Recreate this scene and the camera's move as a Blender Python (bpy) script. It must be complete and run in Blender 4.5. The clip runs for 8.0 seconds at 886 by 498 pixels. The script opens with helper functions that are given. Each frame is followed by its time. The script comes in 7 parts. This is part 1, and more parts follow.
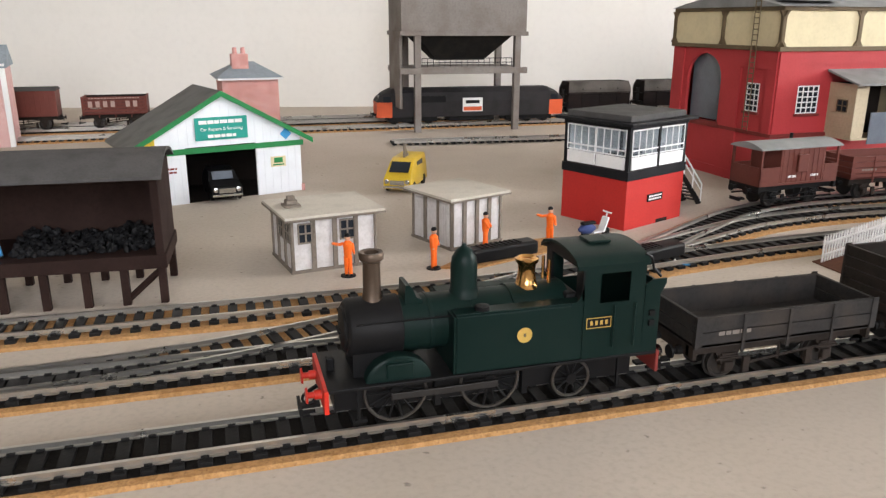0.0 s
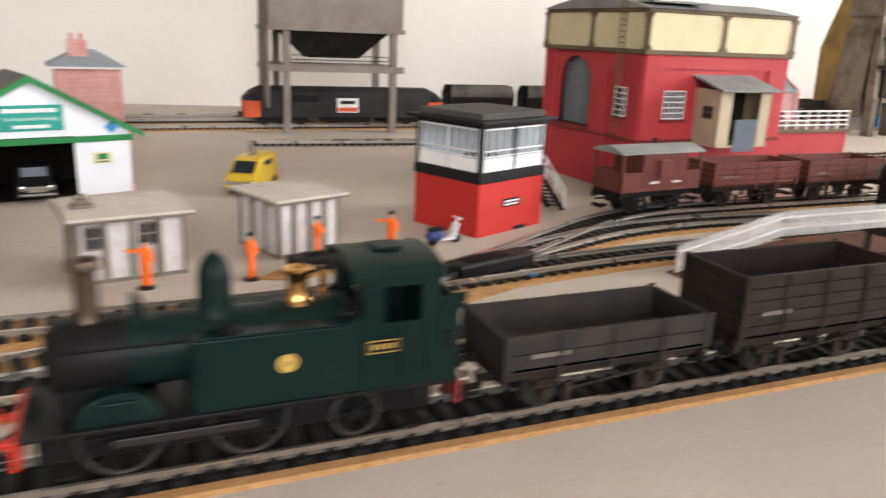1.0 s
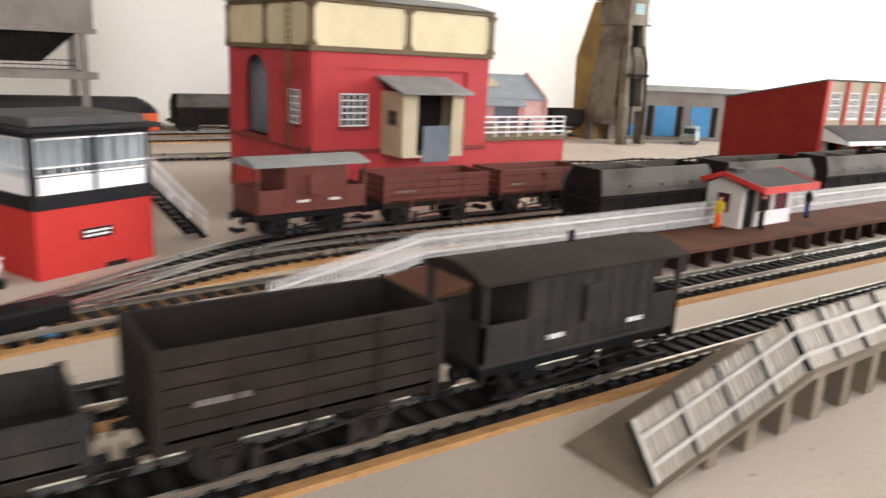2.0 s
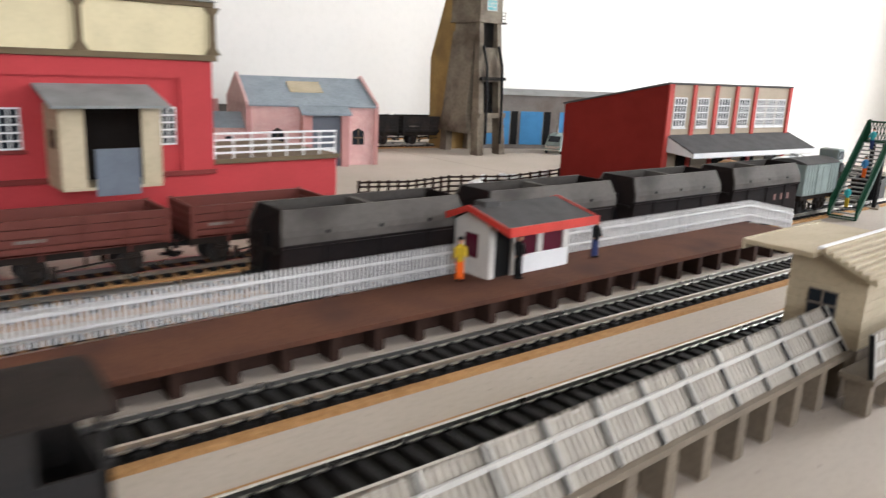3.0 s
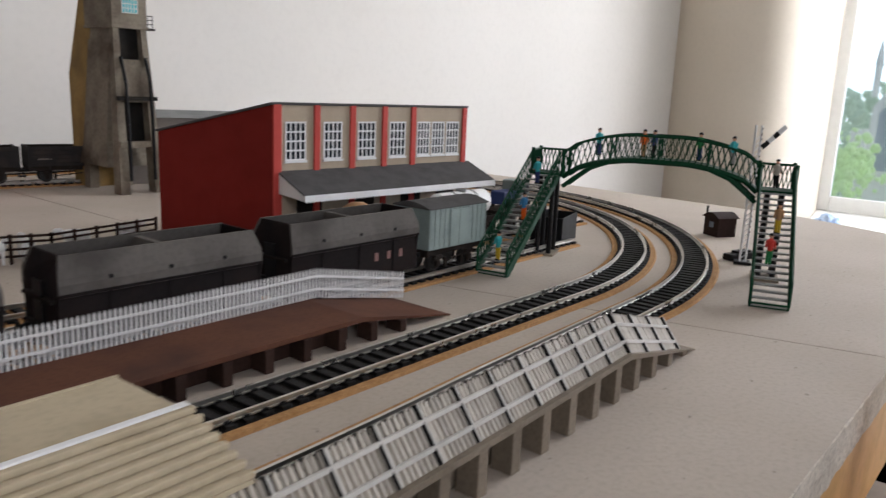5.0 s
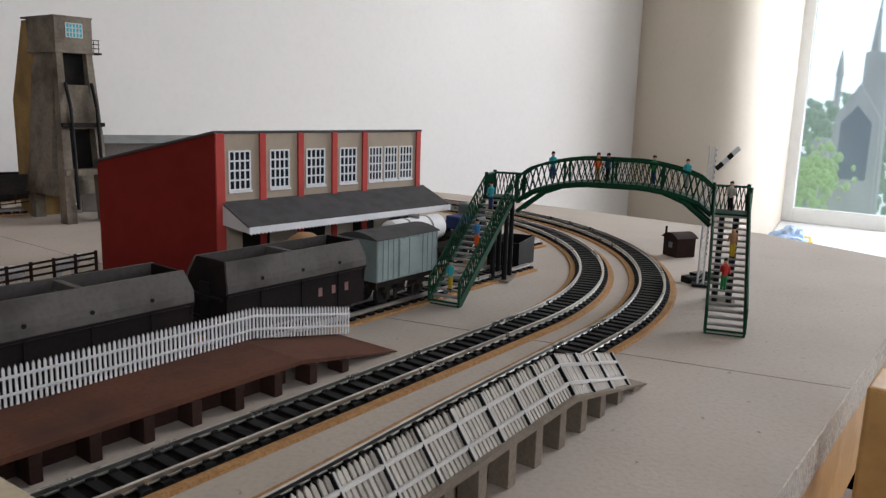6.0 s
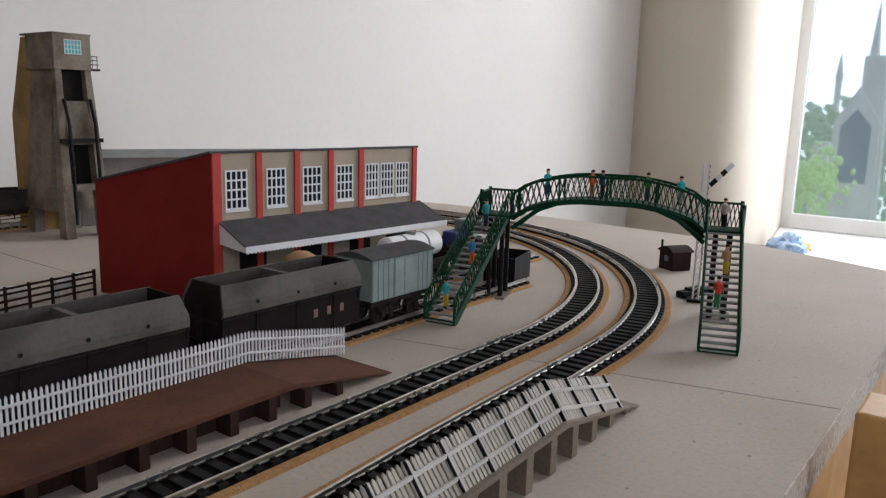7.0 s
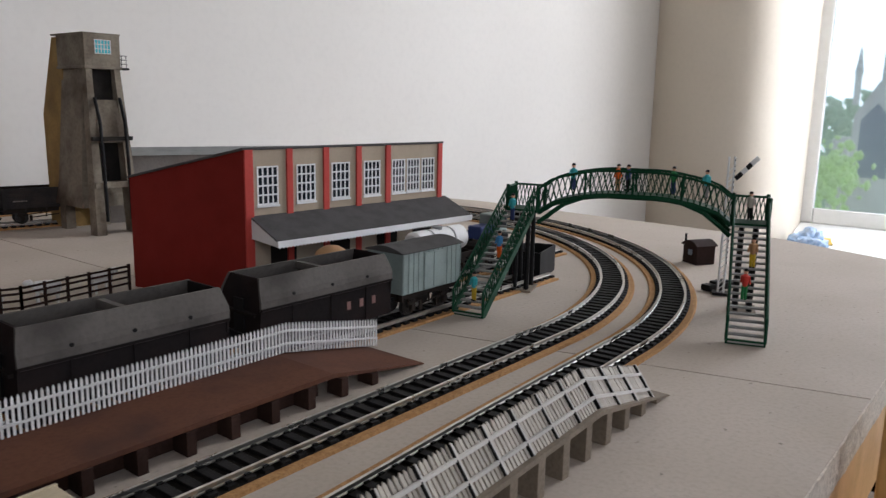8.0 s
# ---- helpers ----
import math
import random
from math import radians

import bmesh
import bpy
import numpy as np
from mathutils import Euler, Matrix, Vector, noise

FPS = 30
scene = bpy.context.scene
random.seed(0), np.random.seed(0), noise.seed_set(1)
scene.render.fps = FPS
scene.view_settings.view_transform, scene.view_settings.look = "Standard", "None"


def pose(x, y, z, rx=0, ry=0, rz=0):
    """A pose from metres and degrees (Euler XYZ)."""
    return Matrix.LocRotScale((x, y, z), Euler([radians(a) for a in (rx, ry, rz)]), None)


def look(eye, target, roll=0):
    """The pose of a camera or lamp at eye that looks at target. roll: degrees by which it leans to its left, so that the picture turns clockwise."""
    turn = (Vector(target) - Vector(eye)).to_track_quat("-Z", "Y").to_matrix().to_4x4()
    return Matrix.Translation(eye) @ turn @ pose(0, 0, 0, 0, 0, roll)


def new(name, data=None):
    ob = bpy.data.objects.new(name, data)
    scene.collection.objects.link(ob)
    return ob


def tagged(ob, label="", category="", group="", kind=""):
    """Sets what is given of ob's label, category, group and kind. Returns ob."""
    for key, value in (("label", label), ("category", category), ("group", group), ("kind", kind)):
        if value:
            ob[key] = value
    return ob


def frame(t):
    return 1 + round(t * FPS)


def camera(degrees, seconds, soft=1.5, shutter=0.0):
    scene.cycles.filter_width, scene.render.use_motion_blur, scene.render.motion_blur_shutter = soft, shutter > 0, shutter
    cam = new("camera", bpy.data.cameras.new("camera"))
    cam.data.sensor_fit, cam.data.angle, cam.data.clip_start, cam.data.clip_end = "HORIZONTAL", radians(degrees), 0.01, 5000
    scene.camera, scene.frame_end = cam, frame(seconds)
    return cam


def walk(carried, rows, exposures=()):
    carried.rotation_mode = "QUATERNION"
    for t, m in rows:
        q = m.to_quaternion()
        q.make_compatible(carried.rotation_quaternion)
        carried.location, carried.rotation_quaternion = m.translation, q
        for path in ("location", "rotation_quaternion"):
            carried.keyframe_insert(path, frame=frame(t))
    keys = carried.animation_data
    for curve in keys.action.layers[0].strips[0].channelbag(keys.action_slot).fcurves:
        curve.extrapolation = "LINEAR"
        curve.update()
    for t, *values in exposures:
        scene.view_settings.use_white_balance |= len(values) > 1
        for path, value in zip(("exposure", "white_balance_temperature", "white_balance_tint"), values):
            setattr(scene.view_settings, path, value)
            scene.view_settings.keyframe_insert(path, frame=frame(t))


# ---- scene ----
cam = camera(60.29, 8.0, soft=1.3, shutter=0.5)
# seconds, eye, yaw, pitch, roll
PATH = [
    (0, 0.0492, -0.2249, 0.1300, -16.11, -16.66, -0.19),
    (0.5, 0.0527, -0.2144, 0.1240, -16.88, -16.92, -0.82),
    (1, 0.1014, -0.1970, 0.1176, -22.64, -15.85, -2.32),
    (1.5, 0.1845, -0.1829, 0.1133, -25.80, -14.63, -2.19),
    (2, 0.2524, -0.1748, 0.1082, -34.55, -14.14, -2.80),
    (3.5, 0.5136, -0.1526, 0.1183, -39.77, -13.43, -2.57),
    (4, 0.5783, -0.1519, 0.1207, -42.52, -12.39, -2.48),
    (4.5, 0.6500, -0.1604, 0.1184, -47.26, -12.63, -2.77),
    (6, 0.7156, -0.1647, 0.1273, -52.49, -10.79, -1.78),
    (6.5, 0.7182, -0.1673, 0.1342, -52.59, -10.61, -1.55),
    (7, 0.7165, -0.1682, 0.1371, -52.47, -10.48, -1.53),
    (7.5, 0.7101, -0.1698, 0.1370, -52.21, -10.34, -1.67),
    (8, 0.7053, -0.1663, 0.1361, -51.36, -10.72, -1.14),
]
walk(cam, [(t, pose(x, y, z, 90 + pitch, roll, yaw)) for t, x, y, z, yaw, pitch, roll in PATH],
     [(0, 1.03, 6450, 13), (1.5, 1.1, 6700, 15), (2, 1.0, 6600, 14), (3.5, 0.6, 6150, 12), (4, 0.42, 6200, 13), (4.5, 0.08, 6200, 15), (6, -0.38, 6050, 14), (8, -0.4, 6050, 15)])

# ---- light ----
world = bpy.data.worlds.new("sky")
scene.world = world
world.use_nodes = True
wn = world.node_tree
sky = wn.nodes.new("ShaderNodeTexSky")
sky.sky_type = "NISHITA"
sky.sun_disc = False
sky.sun_elevation, sky.sun_rotation = radians(50), radians(200)
wn.links.new(sky.outputs[0], wn.nodes["Background"].inputs[0])
wn.nodes["Background"].inputs[1].default_value = 0.12


def area(name, m, sx, sy, watts, rgb):
    d = bpy.data.lights.new(name, "AREA")
    d.shape, d.size, d.size_y, d.energy, d.color = "RECTANGLE", sx, sy, watts, rgb
    ob = new(name, d)
    ob.matrix_world = m
    return ob


# daylight coming in at the window beyond the bridge and at the two windows behind the camera
area("window_light", look((2.78, -0.42, 0.62), (1.0, 0.1, 0.0)), 0.75, 1.2, 34, (1.0, 0.99, 0.97))
area("window_light", look((-0.3, -1.95, 0.75), (0.2, 0.3, 0.0)), 1.1, 1.0, 16, (1.0, 0.98, 0.95))
area("window_light", look((1.5, -1.95, 0.75), (1.1, 0.3, 0.0)), 1.1, 1.0, 3.5, (1.0, 0.98, 0.95))


# ---- materials ----
def mat(name, rgb, rough=0.6, metal=0.0, grain=900.0, amt=0.12, stain=60.0, samt=0.18, bump=0.15, spread=0.0, tint=None, spec=None, fleck=0.0):
    """A worn surface: fine grain, broad stains towards tint, relief, and a spread from piece to piece."""
    m = bpy.data.materials.new(name)
    m.use_nodes = True
    nt = m.node_tree
    b = nt.nodes["Principled BSDF"]
    L = nt.links.new
    tc = nt.nodes.new("ShaderNodeTexCoord")

    def noise_node(scale, detail):
        n = nt.nodes.new("ShaderNodeTexNoise")
        n.inputs["Scale"].default_value, n.inputs["Detail"].default_value = scale, detail
        L(tc.outputs["Object"], n.inputs["Vector"])
        return n

    def mix(a, c, fac_socket, blend="MIX"):
        n = nt.nodes.new("ShaderNodeMix")
        n.data_type, n.blend_type = "RGBA", blend
        for sock, val in ((n.inputs[6], a), (n.inputs[7], c)):
            if isinstance(val, tuple):
                sock.default_value = (*val, 1)
            else:
                L(val, sock)
        L(fac_socket, n.inputs[0])
        return n.outputs[2]

    def ramp(sock, lo, hi, top):
        n = nt.nodes.new("ShaderNodeMapRange")
        n.inputs[1].default_value, n.inputs[2].default_value, n.inputs[4].default_value = lo, hi, top
        L(sock, n.inputs[0])
        return n.outputs[0]

    g, s = noise_node(grain, 4), noise_node(stain, 5)
    dark = tuple(max(0.0, c * 0.45) for c in rgb)
    other = tint or tuple(c * 0.6 for c in rgb)
    col = mix(rgb, dark, ramp(g.outputs[0], 0.45, 0.8, min(1, amt * 2.2)))
    col = mix(col, other, ramp(s.outputs[0], 0.42, 0.72, min(1, samt * 2.2)))
    if fleck:
        fl = noise_node(210, 2)
        col = mix(col, tuple(c * 0.35 for c in rgb), ramp(fl.outputs[0], 0.70, 0.76, fleck))
        sm = noise_node(5, 6)
        col = mix(col, tuple(c * 0.78 for c in rgb), ramp(sm.outputs[0], 0.5, 0.75, 0.6))
    if spread:
        oi = nt.nodes.new("ShaderNodeObjectInfo")
        hsv = nt.nodes.new("ShaderNodeHueSaturation")
        mr = nt.nodes.new("ShaderNodeMapRange")
        mr.inputs[3].default_value, mr.inputs[4].default_value = 1 - spread, 1 + spread
        L(oi.outputs["Random"], mr.inputs[0])
        L(mr.outputs[0], hsv.inputs["Value"])
        L(col, hsv.inputs["Color"])
        col = hsv.outputs[0]
    L(col, b.inputs["Base Color"])
    r = nt.nodes.new("ShaderNodeMapRange")
    r.inputs[3].default_value, r.inputs[4].default_value = max(0.03, rough - 0.12), min(1.0, rough + 0.12)
    L(s.outputs[0], r.inputs[0])
    L(r.outputs[0], b.inputs["Roughness"])
    b.inputs["Metallic"].default_value = metal
    b.inputs["Specular IOR Level"].default_value = spec if spec is not None else (0.5 if metal else (0.12 if max(rgb) < 0.1 else 0.28))
    if bump:
        bp = nt.nodes.new("ShaderNodeBump")
        bp.inputs["Strength"].default_value, bp.inputs["Distance"].default_value = bump, 0.0006
        L(g.outputs[0], bp.inputs["Height"])
        L(bp.outputs[0], b.inputs["Normal"])
    return m


def brick_mat(name, c1, c2, mortar, size=0.0011, rough=0.75):
    """Printed brick paper."""
    m = mat(name, c1, rough)
    nt = m.node_tree
    b = nt.nodes["Principled BSDF"]
    tc = nt.nodes.new("ShaderNodeTexCoord")
    mp = nt.nodes.new("ShaderNodeMapping")
    mp.inputs["Rotation"].default_value = (radians(90), 0, radians(0))
    sep = nt.nodes.new("ShaderNodeSeparateXYZ")
    add = nt.nodes.new("ShaderNodeMath")
    com = nt.nodes.new("ShaderNodeCombineXYZ")
    nt.links.new(tc.outputs["Object"], sep.inputs[0])
    nt.links.new(sep.outputs[0], add.inputs[0])
    nt.links.new(sep.outputs[1], add.inputs[1])
    nt.links.new(add.outputs[0], com.inputs[0])
    nt.links.new(sep.outputs[2], com.inputs[1])
    br = nt.nodes.new("ShaderNodeTexBrick")
    br.inputs["Color1"].default_value, br.inputs["Color2"].default_value, br.inputs["Mortar"].default_value = (*c1, 1), (*c2, 1), (*mortar, 1)
    br.inputs["Scale"].default_value = 1.0
    br.inputs["Mortar Size"].default_value, br.inputs["Brick Width"].default_value, br.inputs["Row Height"].default_value = size * 0.14, size * 3, size
    nt.links.new(com.outputs[0], br.inputs["Vector"])
    nz = nt.nodes.new("ShaderNodeTexNoise")
    nz.inputs["Scale"].default_value = 90
    nt.links.new(tc.outputs["Object"], nz.inputs["Vector"])
    mx = nt.nodes.new("ShaderNodeMix")
    mx.data_type = "RGBA"
    mx.inputs[7].default_value = (*[c * 0.75 for c in c2], 1)
    mr = nt.nodes.new("ShaderNodeMapRange")
    mr.inputs[1].default_value, mr.inputs[2].default_value, mr.inputs[4].default_value = 0.4, 0.8, 0.6
    nt.links.new(nz.outputs[0], mr.inputs[0])
    nt.links.new(mr.outputs[0], mx.inputs[0])
    nt.links.new(br.outputs[0], mx.inputs[6])
    nt.links.new(mx.outputs[2], b.inputs["Base Color"])
    return m


def glass_mat(name, rgb=(0.8, 0.9, 0.95), rough=0.08):
    m = bpy.data.materials.new(name)
    m.use_nodes = True
    b = m.node_tree.nodes["Principled BSDF"]
    b.inputs["Base Color"].default_value = (*rgb, 1)
    b.inputs["Roughness"].default_value = rough
    b.inputs["Transmission Weight"].default_value = 0.95
    b.inputs["IOR"].default_value = 1.1
    return m


# self-lit surface: emission carries the outdoor daylight
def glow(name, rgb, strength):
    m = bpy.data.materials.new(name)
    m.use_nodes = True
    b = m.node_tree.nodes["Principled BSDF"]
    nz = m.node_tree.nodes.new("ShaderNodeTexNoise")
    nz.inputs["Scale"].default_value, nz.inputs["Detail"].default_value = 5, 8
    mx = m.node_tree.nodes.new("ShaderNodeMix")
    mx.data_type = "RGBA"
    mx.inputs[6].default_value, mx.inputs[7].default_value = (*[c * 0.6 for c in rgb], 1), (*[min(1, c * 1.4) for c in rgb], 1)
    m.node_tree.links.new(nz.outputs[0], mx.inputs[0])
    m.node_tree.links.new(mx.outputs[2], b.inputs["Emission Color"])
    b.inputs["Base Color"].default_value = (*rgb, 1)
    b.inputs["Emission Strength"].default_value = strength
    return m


BOARD = mat("fibreboard", (0.48, 0.417, 0.35), 0.85, grain=420, amt=0.12, stain=14, samt=0.16, bump=0.25, tint=(0.39, 0.33, 0.26), fleck=0.7)
BOARD_EDGE = mat("torn board edge", (0.62, 0.56, 0.47), 0.95, grain=500, amt=0.35, bump=0.8)
# unseen walls and ceiling are greyed to hold down the fill light
DULL = mat("grey bounce-cutting paint", (0.42, 0.40, 0.37), 0.9, grain=120, amt=0.03, stain=3, samt=0.08, bump=0.08)
WALLP = mat("white wall paint", (0.80, 0.775, 0.725), 0.8, grain=120, amt=0.03, stain=3, samt=0.06, bump=0.08)
BEIGE = mat("cream wall paint", (0.74, 0.665, 0.555), 0.8, grain=120, amt=0.03, stain=3, samt=0.06, bump=0.08)
CORK = mat("cork", (0.47, 0.26, 0.105), 0.95, grain=900, amt=0.5, stain=300, samt=0.35, bump=0.9, tint=(0.30, 0.15, 0.05))
SLEEPER = mat("black plastic sleeper", (0.012, 0.0115, 0.0115), 0.6, grain=900, amt=0.1, bump=0.2, spread=0.25)
RAIL = mat("nickel silver rail", (0.60, 0.58, 0.54), 0.3, 0.95, grain=300, amt=0.08, stain=40, samt=0.14, bump=0.03, tint=(0.34, 0.31, 0.26))
GREEN = mat("loco green", (0.0045, 0.0145, 0.0122), 0.4, grain=600, amt=0.06, samt=0.15, bump=0.05, tint=(0.013, 0.026, 0.021))
BLACK = mat("satin black", (0.009, 0.009, 0.0095), 0.45, grain=600, amt=0.1, samt=0.15, bump=0.08, tint=(0.018, 0.016, 0.014))
SOOT = mat("sooty black", (0.012, 0.011, 0.010), 0.85, grain=500, amt=0.2, samt=0.3, bump=0.3, tint=(0.03, 0.025, 0.02))
REDBEAM = mat("buffer beam red", (0.55, 0.03, 0.015), 0.45)
BRASS = mat("polished brass", (0.75, 0.42, 0.15), 0.2, 1.0, bump=0)
BRONZE = mat("dull copper", (0.10, 0.07, 0.05), 0.42, 0.7)
STEEL = mat("bright steel", (0.6, 0.6, 0.58), 0.2, 1.0, bump=0)
TYRE = mat("worn steel tyre", (0.085, 0.076, 0.068), 0.4, 0.6)
WHEEL = mat("wheel rim", (0.030, 0.027, 0.025), 0.45, 0.4)
GREYW = mat("weathered wagon grey", (0.030, 0.028, 0.027), 0.75, grain=700, amt=0.25, stain=70, samt=0.3, bump=0.2, tint=(0.06, 0.047, 0.038))
GREYW2 = mat("brown-grey wagon", (0.023, 0.018, 0.015), 0.8, grain=700, amt=0.25, stain=70, samt=0.35, bump=0.2, tint=(0.04, 0.03, 0.025))
HOPPER = mat("dusty hopper grey", (0.105, 0.094, 0.083), 0.85, grain=500, amt=0.2, stain=28, samt=0.65, bump=0.15, tint=(0.035, 0.03, 0.027))
HOPPER_D = mat("grimy hopper side", (0.016, 0.013, 0.013), 0.85, grain=500, amt=0.2, stain=45, samt=0.35, tint=(0.026, 0.017, 0.015), spec=0.06)
MAROON = mat("bauxite brown", (0.13, 0.034, 0.024), 0.6, grain=500, amt=0.1, samt=0.2, tint=(0.10, 0.03, 0.022))
ROOFGREY = mat("roof grey", (0.25, 0.255, 0.25), 0.8, amt=0.12, samt=0.25)
SLATE = mat("dark roof card", (0.085, 0.082, 0.08), 0.85, amt=0.15, samt=0.25, stain=100)
FELT = mat("grey roofing felt", (0.15, 0.147, 0.138), 0.85, amt=0.15, samt=0.3, stain=60)
BLACKCARD = mat("black card", (0.014, 0.014, 0.016), 0.6, amt=0.1, samt=0.2)
REDBOX = mat("signal red brickwork", (0.50, 0.028, 0.022), 0.7, grain=700, amt=0.12, samt=0.12, tint=(0.40, 0.03, 0.025))
REDTOWER = mat("red painted tower", (0.44, 0.04, 0.045), 0.65, grain=500, amt=0.08, stain=35, samt=0.22, tint=(0.34, 0.035, 0.035))
REDDARK = mat("dark red mould", (0.20, 0.03, 0.025), 0.7)
CREAM = mat("cream tank panel", (0.66, 0.57, 0.36), 0.6, grain=400, amt=0.06, samt=0.12, stain=50)
OLIVE = mat("brown trim", (0.14, 0.10, 0.055), 0.7, samt=0.3)
WHITE = mat("white plastic", (0.78, 0.78, 0.77), 0.5, amt=0.06, samt=0.08, spread=0.06)
GREYFENCE = mat("greyed white fence paint", (0.52, 0.50, 0.46), 0.65, amt=0.12, samt=0.2, spread=0.08)
# near fence: duller copy of the white paint, its backlit shade mixed in
NEARFENCE = mat("aged, shade-toned fence paint", (0.45, 0.41, 0.35), 0.7, amt=0.15, stain=25, samt=0.4, spread=0.15, tint=(0.24, 0.21, 0.17))
FENCEW = mat("white fence paint", (0.72, 0.71, 0.69), 0.55, amt=0.1, samt=0.12, spread=0.1)
WHITEWALL = mat("white planked card", (0.74, 0.77, 0.80), 0.7, amt=0.04, samt=0.08)
GREENTRIM = mat("green trim", (0.02, 0.20, 0.06), 0.5)
GREENSIGN = mat("green sign", (0.02, 0.30, 0.24), 0.5)
BLUESIGN = mat("blue sign", (0.05, 0.30, 0.60), 0.5)
YELLOW = mat("yellow paint", (0.62, 0.42, 0.03), 0.35, samt=0.12, tint=(0.4, 0.26, 0.02))
GLASS = glass_mat("clear glazing")
DARKGLASS = mat("dark glazing", (0.02, 0.024, 0.03), 0.08, bump=0)
GREYGLASS = mat("grey glazing", (0.16, 0.18, 0.21), 0.15, bump=0)
ORANGE = mat("orange overalls", (0.95, 0.16, 0.015), 0.6, samt=0.1)
SKIN = mat("flesh paint", (0.62, 0.34, 0.22), 0.6)
HUTWALL = mat("hut panel", (0.60, 0.58, 0.57), 0.8, grain=900, amt=0.15, stain=150, samt=0.25, tint=(0.42, 0.39, 0.36))
HUTTRIM = mat("hut framing", (0.185, 0.155, 0.125), 0.8, grain=900, amt=0.3, stain=150, samt=0.3, tint=(0.2, 0.17, 0.14))
HUTROOF = mat("hut roof", (0.52, 0.48, 0.41), 0.85, grain=900, amt=0.15, samt=0.2)
TIMBER = mat("brown stained timber", (0.030, 0.016, 0.013), 0.75, grain=600, amt=0.25, samt=0.3, spread=0.15)
PLATBROWN = mat("platform brown", (0.125, 0.052, 0.030), 0.9, grain=500, amt=0.2, stain=30, samt=0.5, tint=(0.075, 0.036, 0.026), spec=0.15)
PLATSIDE = mat("platform side", (0.045, 0.024, 0.018), 0.85, grain=600, amt=0.25, stain=70, samt=0.3, spread=0.15)
PLATSTONE = mat("platform stone", (0.21, 0.17, 0.125), 0.85, grain=700, amt=0.25, stain=60, samt=0.25, spread=0.15)
CONCRETE = mat("weathered concrete", (0.22, 0.20, 0.18), 0.85, grain=400, amt=0.2, stain=30, samt=0.45, bump=0.2, tint=(0.15, 0.12, 0.10))
CONC_OCHRE = mat("rust-stained concrete", (0.30, 0.19, 0.06), 0.85, grain=400, amt=0.2, stain=22, samt=0.4, tint=(0.14, 0.085, 0.035))
CONC_SOOT = mat("soot-stained concrete", (0.21, 0.18, 0.135), 0.85, grain=300, amt=0.3, stain=24, samt=0.95, bump=0.25, tint=(0.040, 0.024, 0.015))
COAL = mat("coal", (0.012, 0.012, 0.013), 0.45, grain=600, amt=0.3, bump=1.0)
# near-black for interiors and openings, their shade put into the colour
DARKIN = mat("shade-dark interior", (0.018, 0.014, 0.012), 0.9)
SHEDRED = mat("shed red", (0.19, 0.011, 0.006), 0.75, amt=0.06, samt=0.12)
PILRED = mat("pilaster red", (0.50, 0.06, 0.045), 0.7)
BUFF = mat("buff render", (0.42, 0.34, 0.25), 0.8, grain=700, amt=0.1, samt=0.12)
BRIDGE = mat("bridge green", (0.006, 0.05, 0.022), 0.5, samt=0.2)
TREAD = mat("stair tread", (0.30, 0.30, 0.28), 0.7)
PINKBRICK = brick_mat("pink brick paper", (0.66, 0.38, 0.36), (0.58, 0.31, 0.29), (0.70, 0.56, 0.52))
HOUSEBRICK = brick_mat("red brick paper", (0.60, 0.24, 0.21), (0.50, 0.19, 0.17), (0.66, 0.50, 0.46))
PINKTRIM = mat("dark pink trim", (0.50, 0.26, 0.24), 0.8)
SLATEBLUE = mat("blue slate paper", (0.27, 0.31, 0.34), 0.8, grain=400, amt=0.2, samt=0.2)
SCARLET = mat("scarlet card", (0.60, 0.05, 0.035), 0.55)
STATION = mat("station cream", (0.68, 0.65, 0.60), 0.75)
WINE = mat("wine glazing", (0.10, 0.015, 0.03), 0.2, bump=0)
SHELTER = mat("cream boarded shelter", (0.50, 0.42, 0.29), 0.75, grain=500, amt=0.12, stain=40, samt=0.25, tint=(0.34, 0.27, 0.17))
VANGREY = mat("grey-green van", (0.27, 0.33, 0.31), 0.65, amt=0.12, samt=0.25)
BLUEDOOR = mat("blue door", (0.06, 0.25, 0.5), 0.5)
TURQ = mat("turquoise paint", (0.05, 0.42, 0.45), 0.6)
NAVY = mat("navy paint", (0.03, 0.05, 0.16), 0.6)
PINE = mat("bare pine", (0.62, 0.36, 0.13), 0.5, grain=200, amt=0.12, stain=40, samt=0.2)
PAINTWOOD = mat("white gloss paint", (0.80, 0.80, 0.78), 0.35, amt=0.02, samt=0.05)
FLOORW = mat("floor boards", (0.28, 0.20, 0.13), 0.6, grain=30, stain=4)
DUSTER = mat("yellow duster", (0.72, 0.50, 0.12), 0.9, grain=500, bump=0.5)
CLOTH = mat("pale blue cloth", (0.35, 0.50, 0.72), 0.9, grain=500, bump=0.5, samt=0.3, tint=(0.7, 0.75, 0.8))
LOADRED = mat("loco orange ends", (0.62, 0.10, 0.03), 0.55)
DIESEL = mat("diesel dark grey", (0.030, 0.028, 0.029), 0.65, samt=0.3, amt=0.15)
TEXTW = mat("white lettering", (0.8, 0.8, 0.78), 0.6, bump=0)
TEXTG = mat("gilt lettering", (0.65, 0.42, 0.10), 0.4, 0.3, bump=0)
TAN = mat("tan load", (0.42, 0.24, 0.12), 0.8)


# ---- building helpers: local sizes in millimetres ----
def B():
    return bmesh.new()


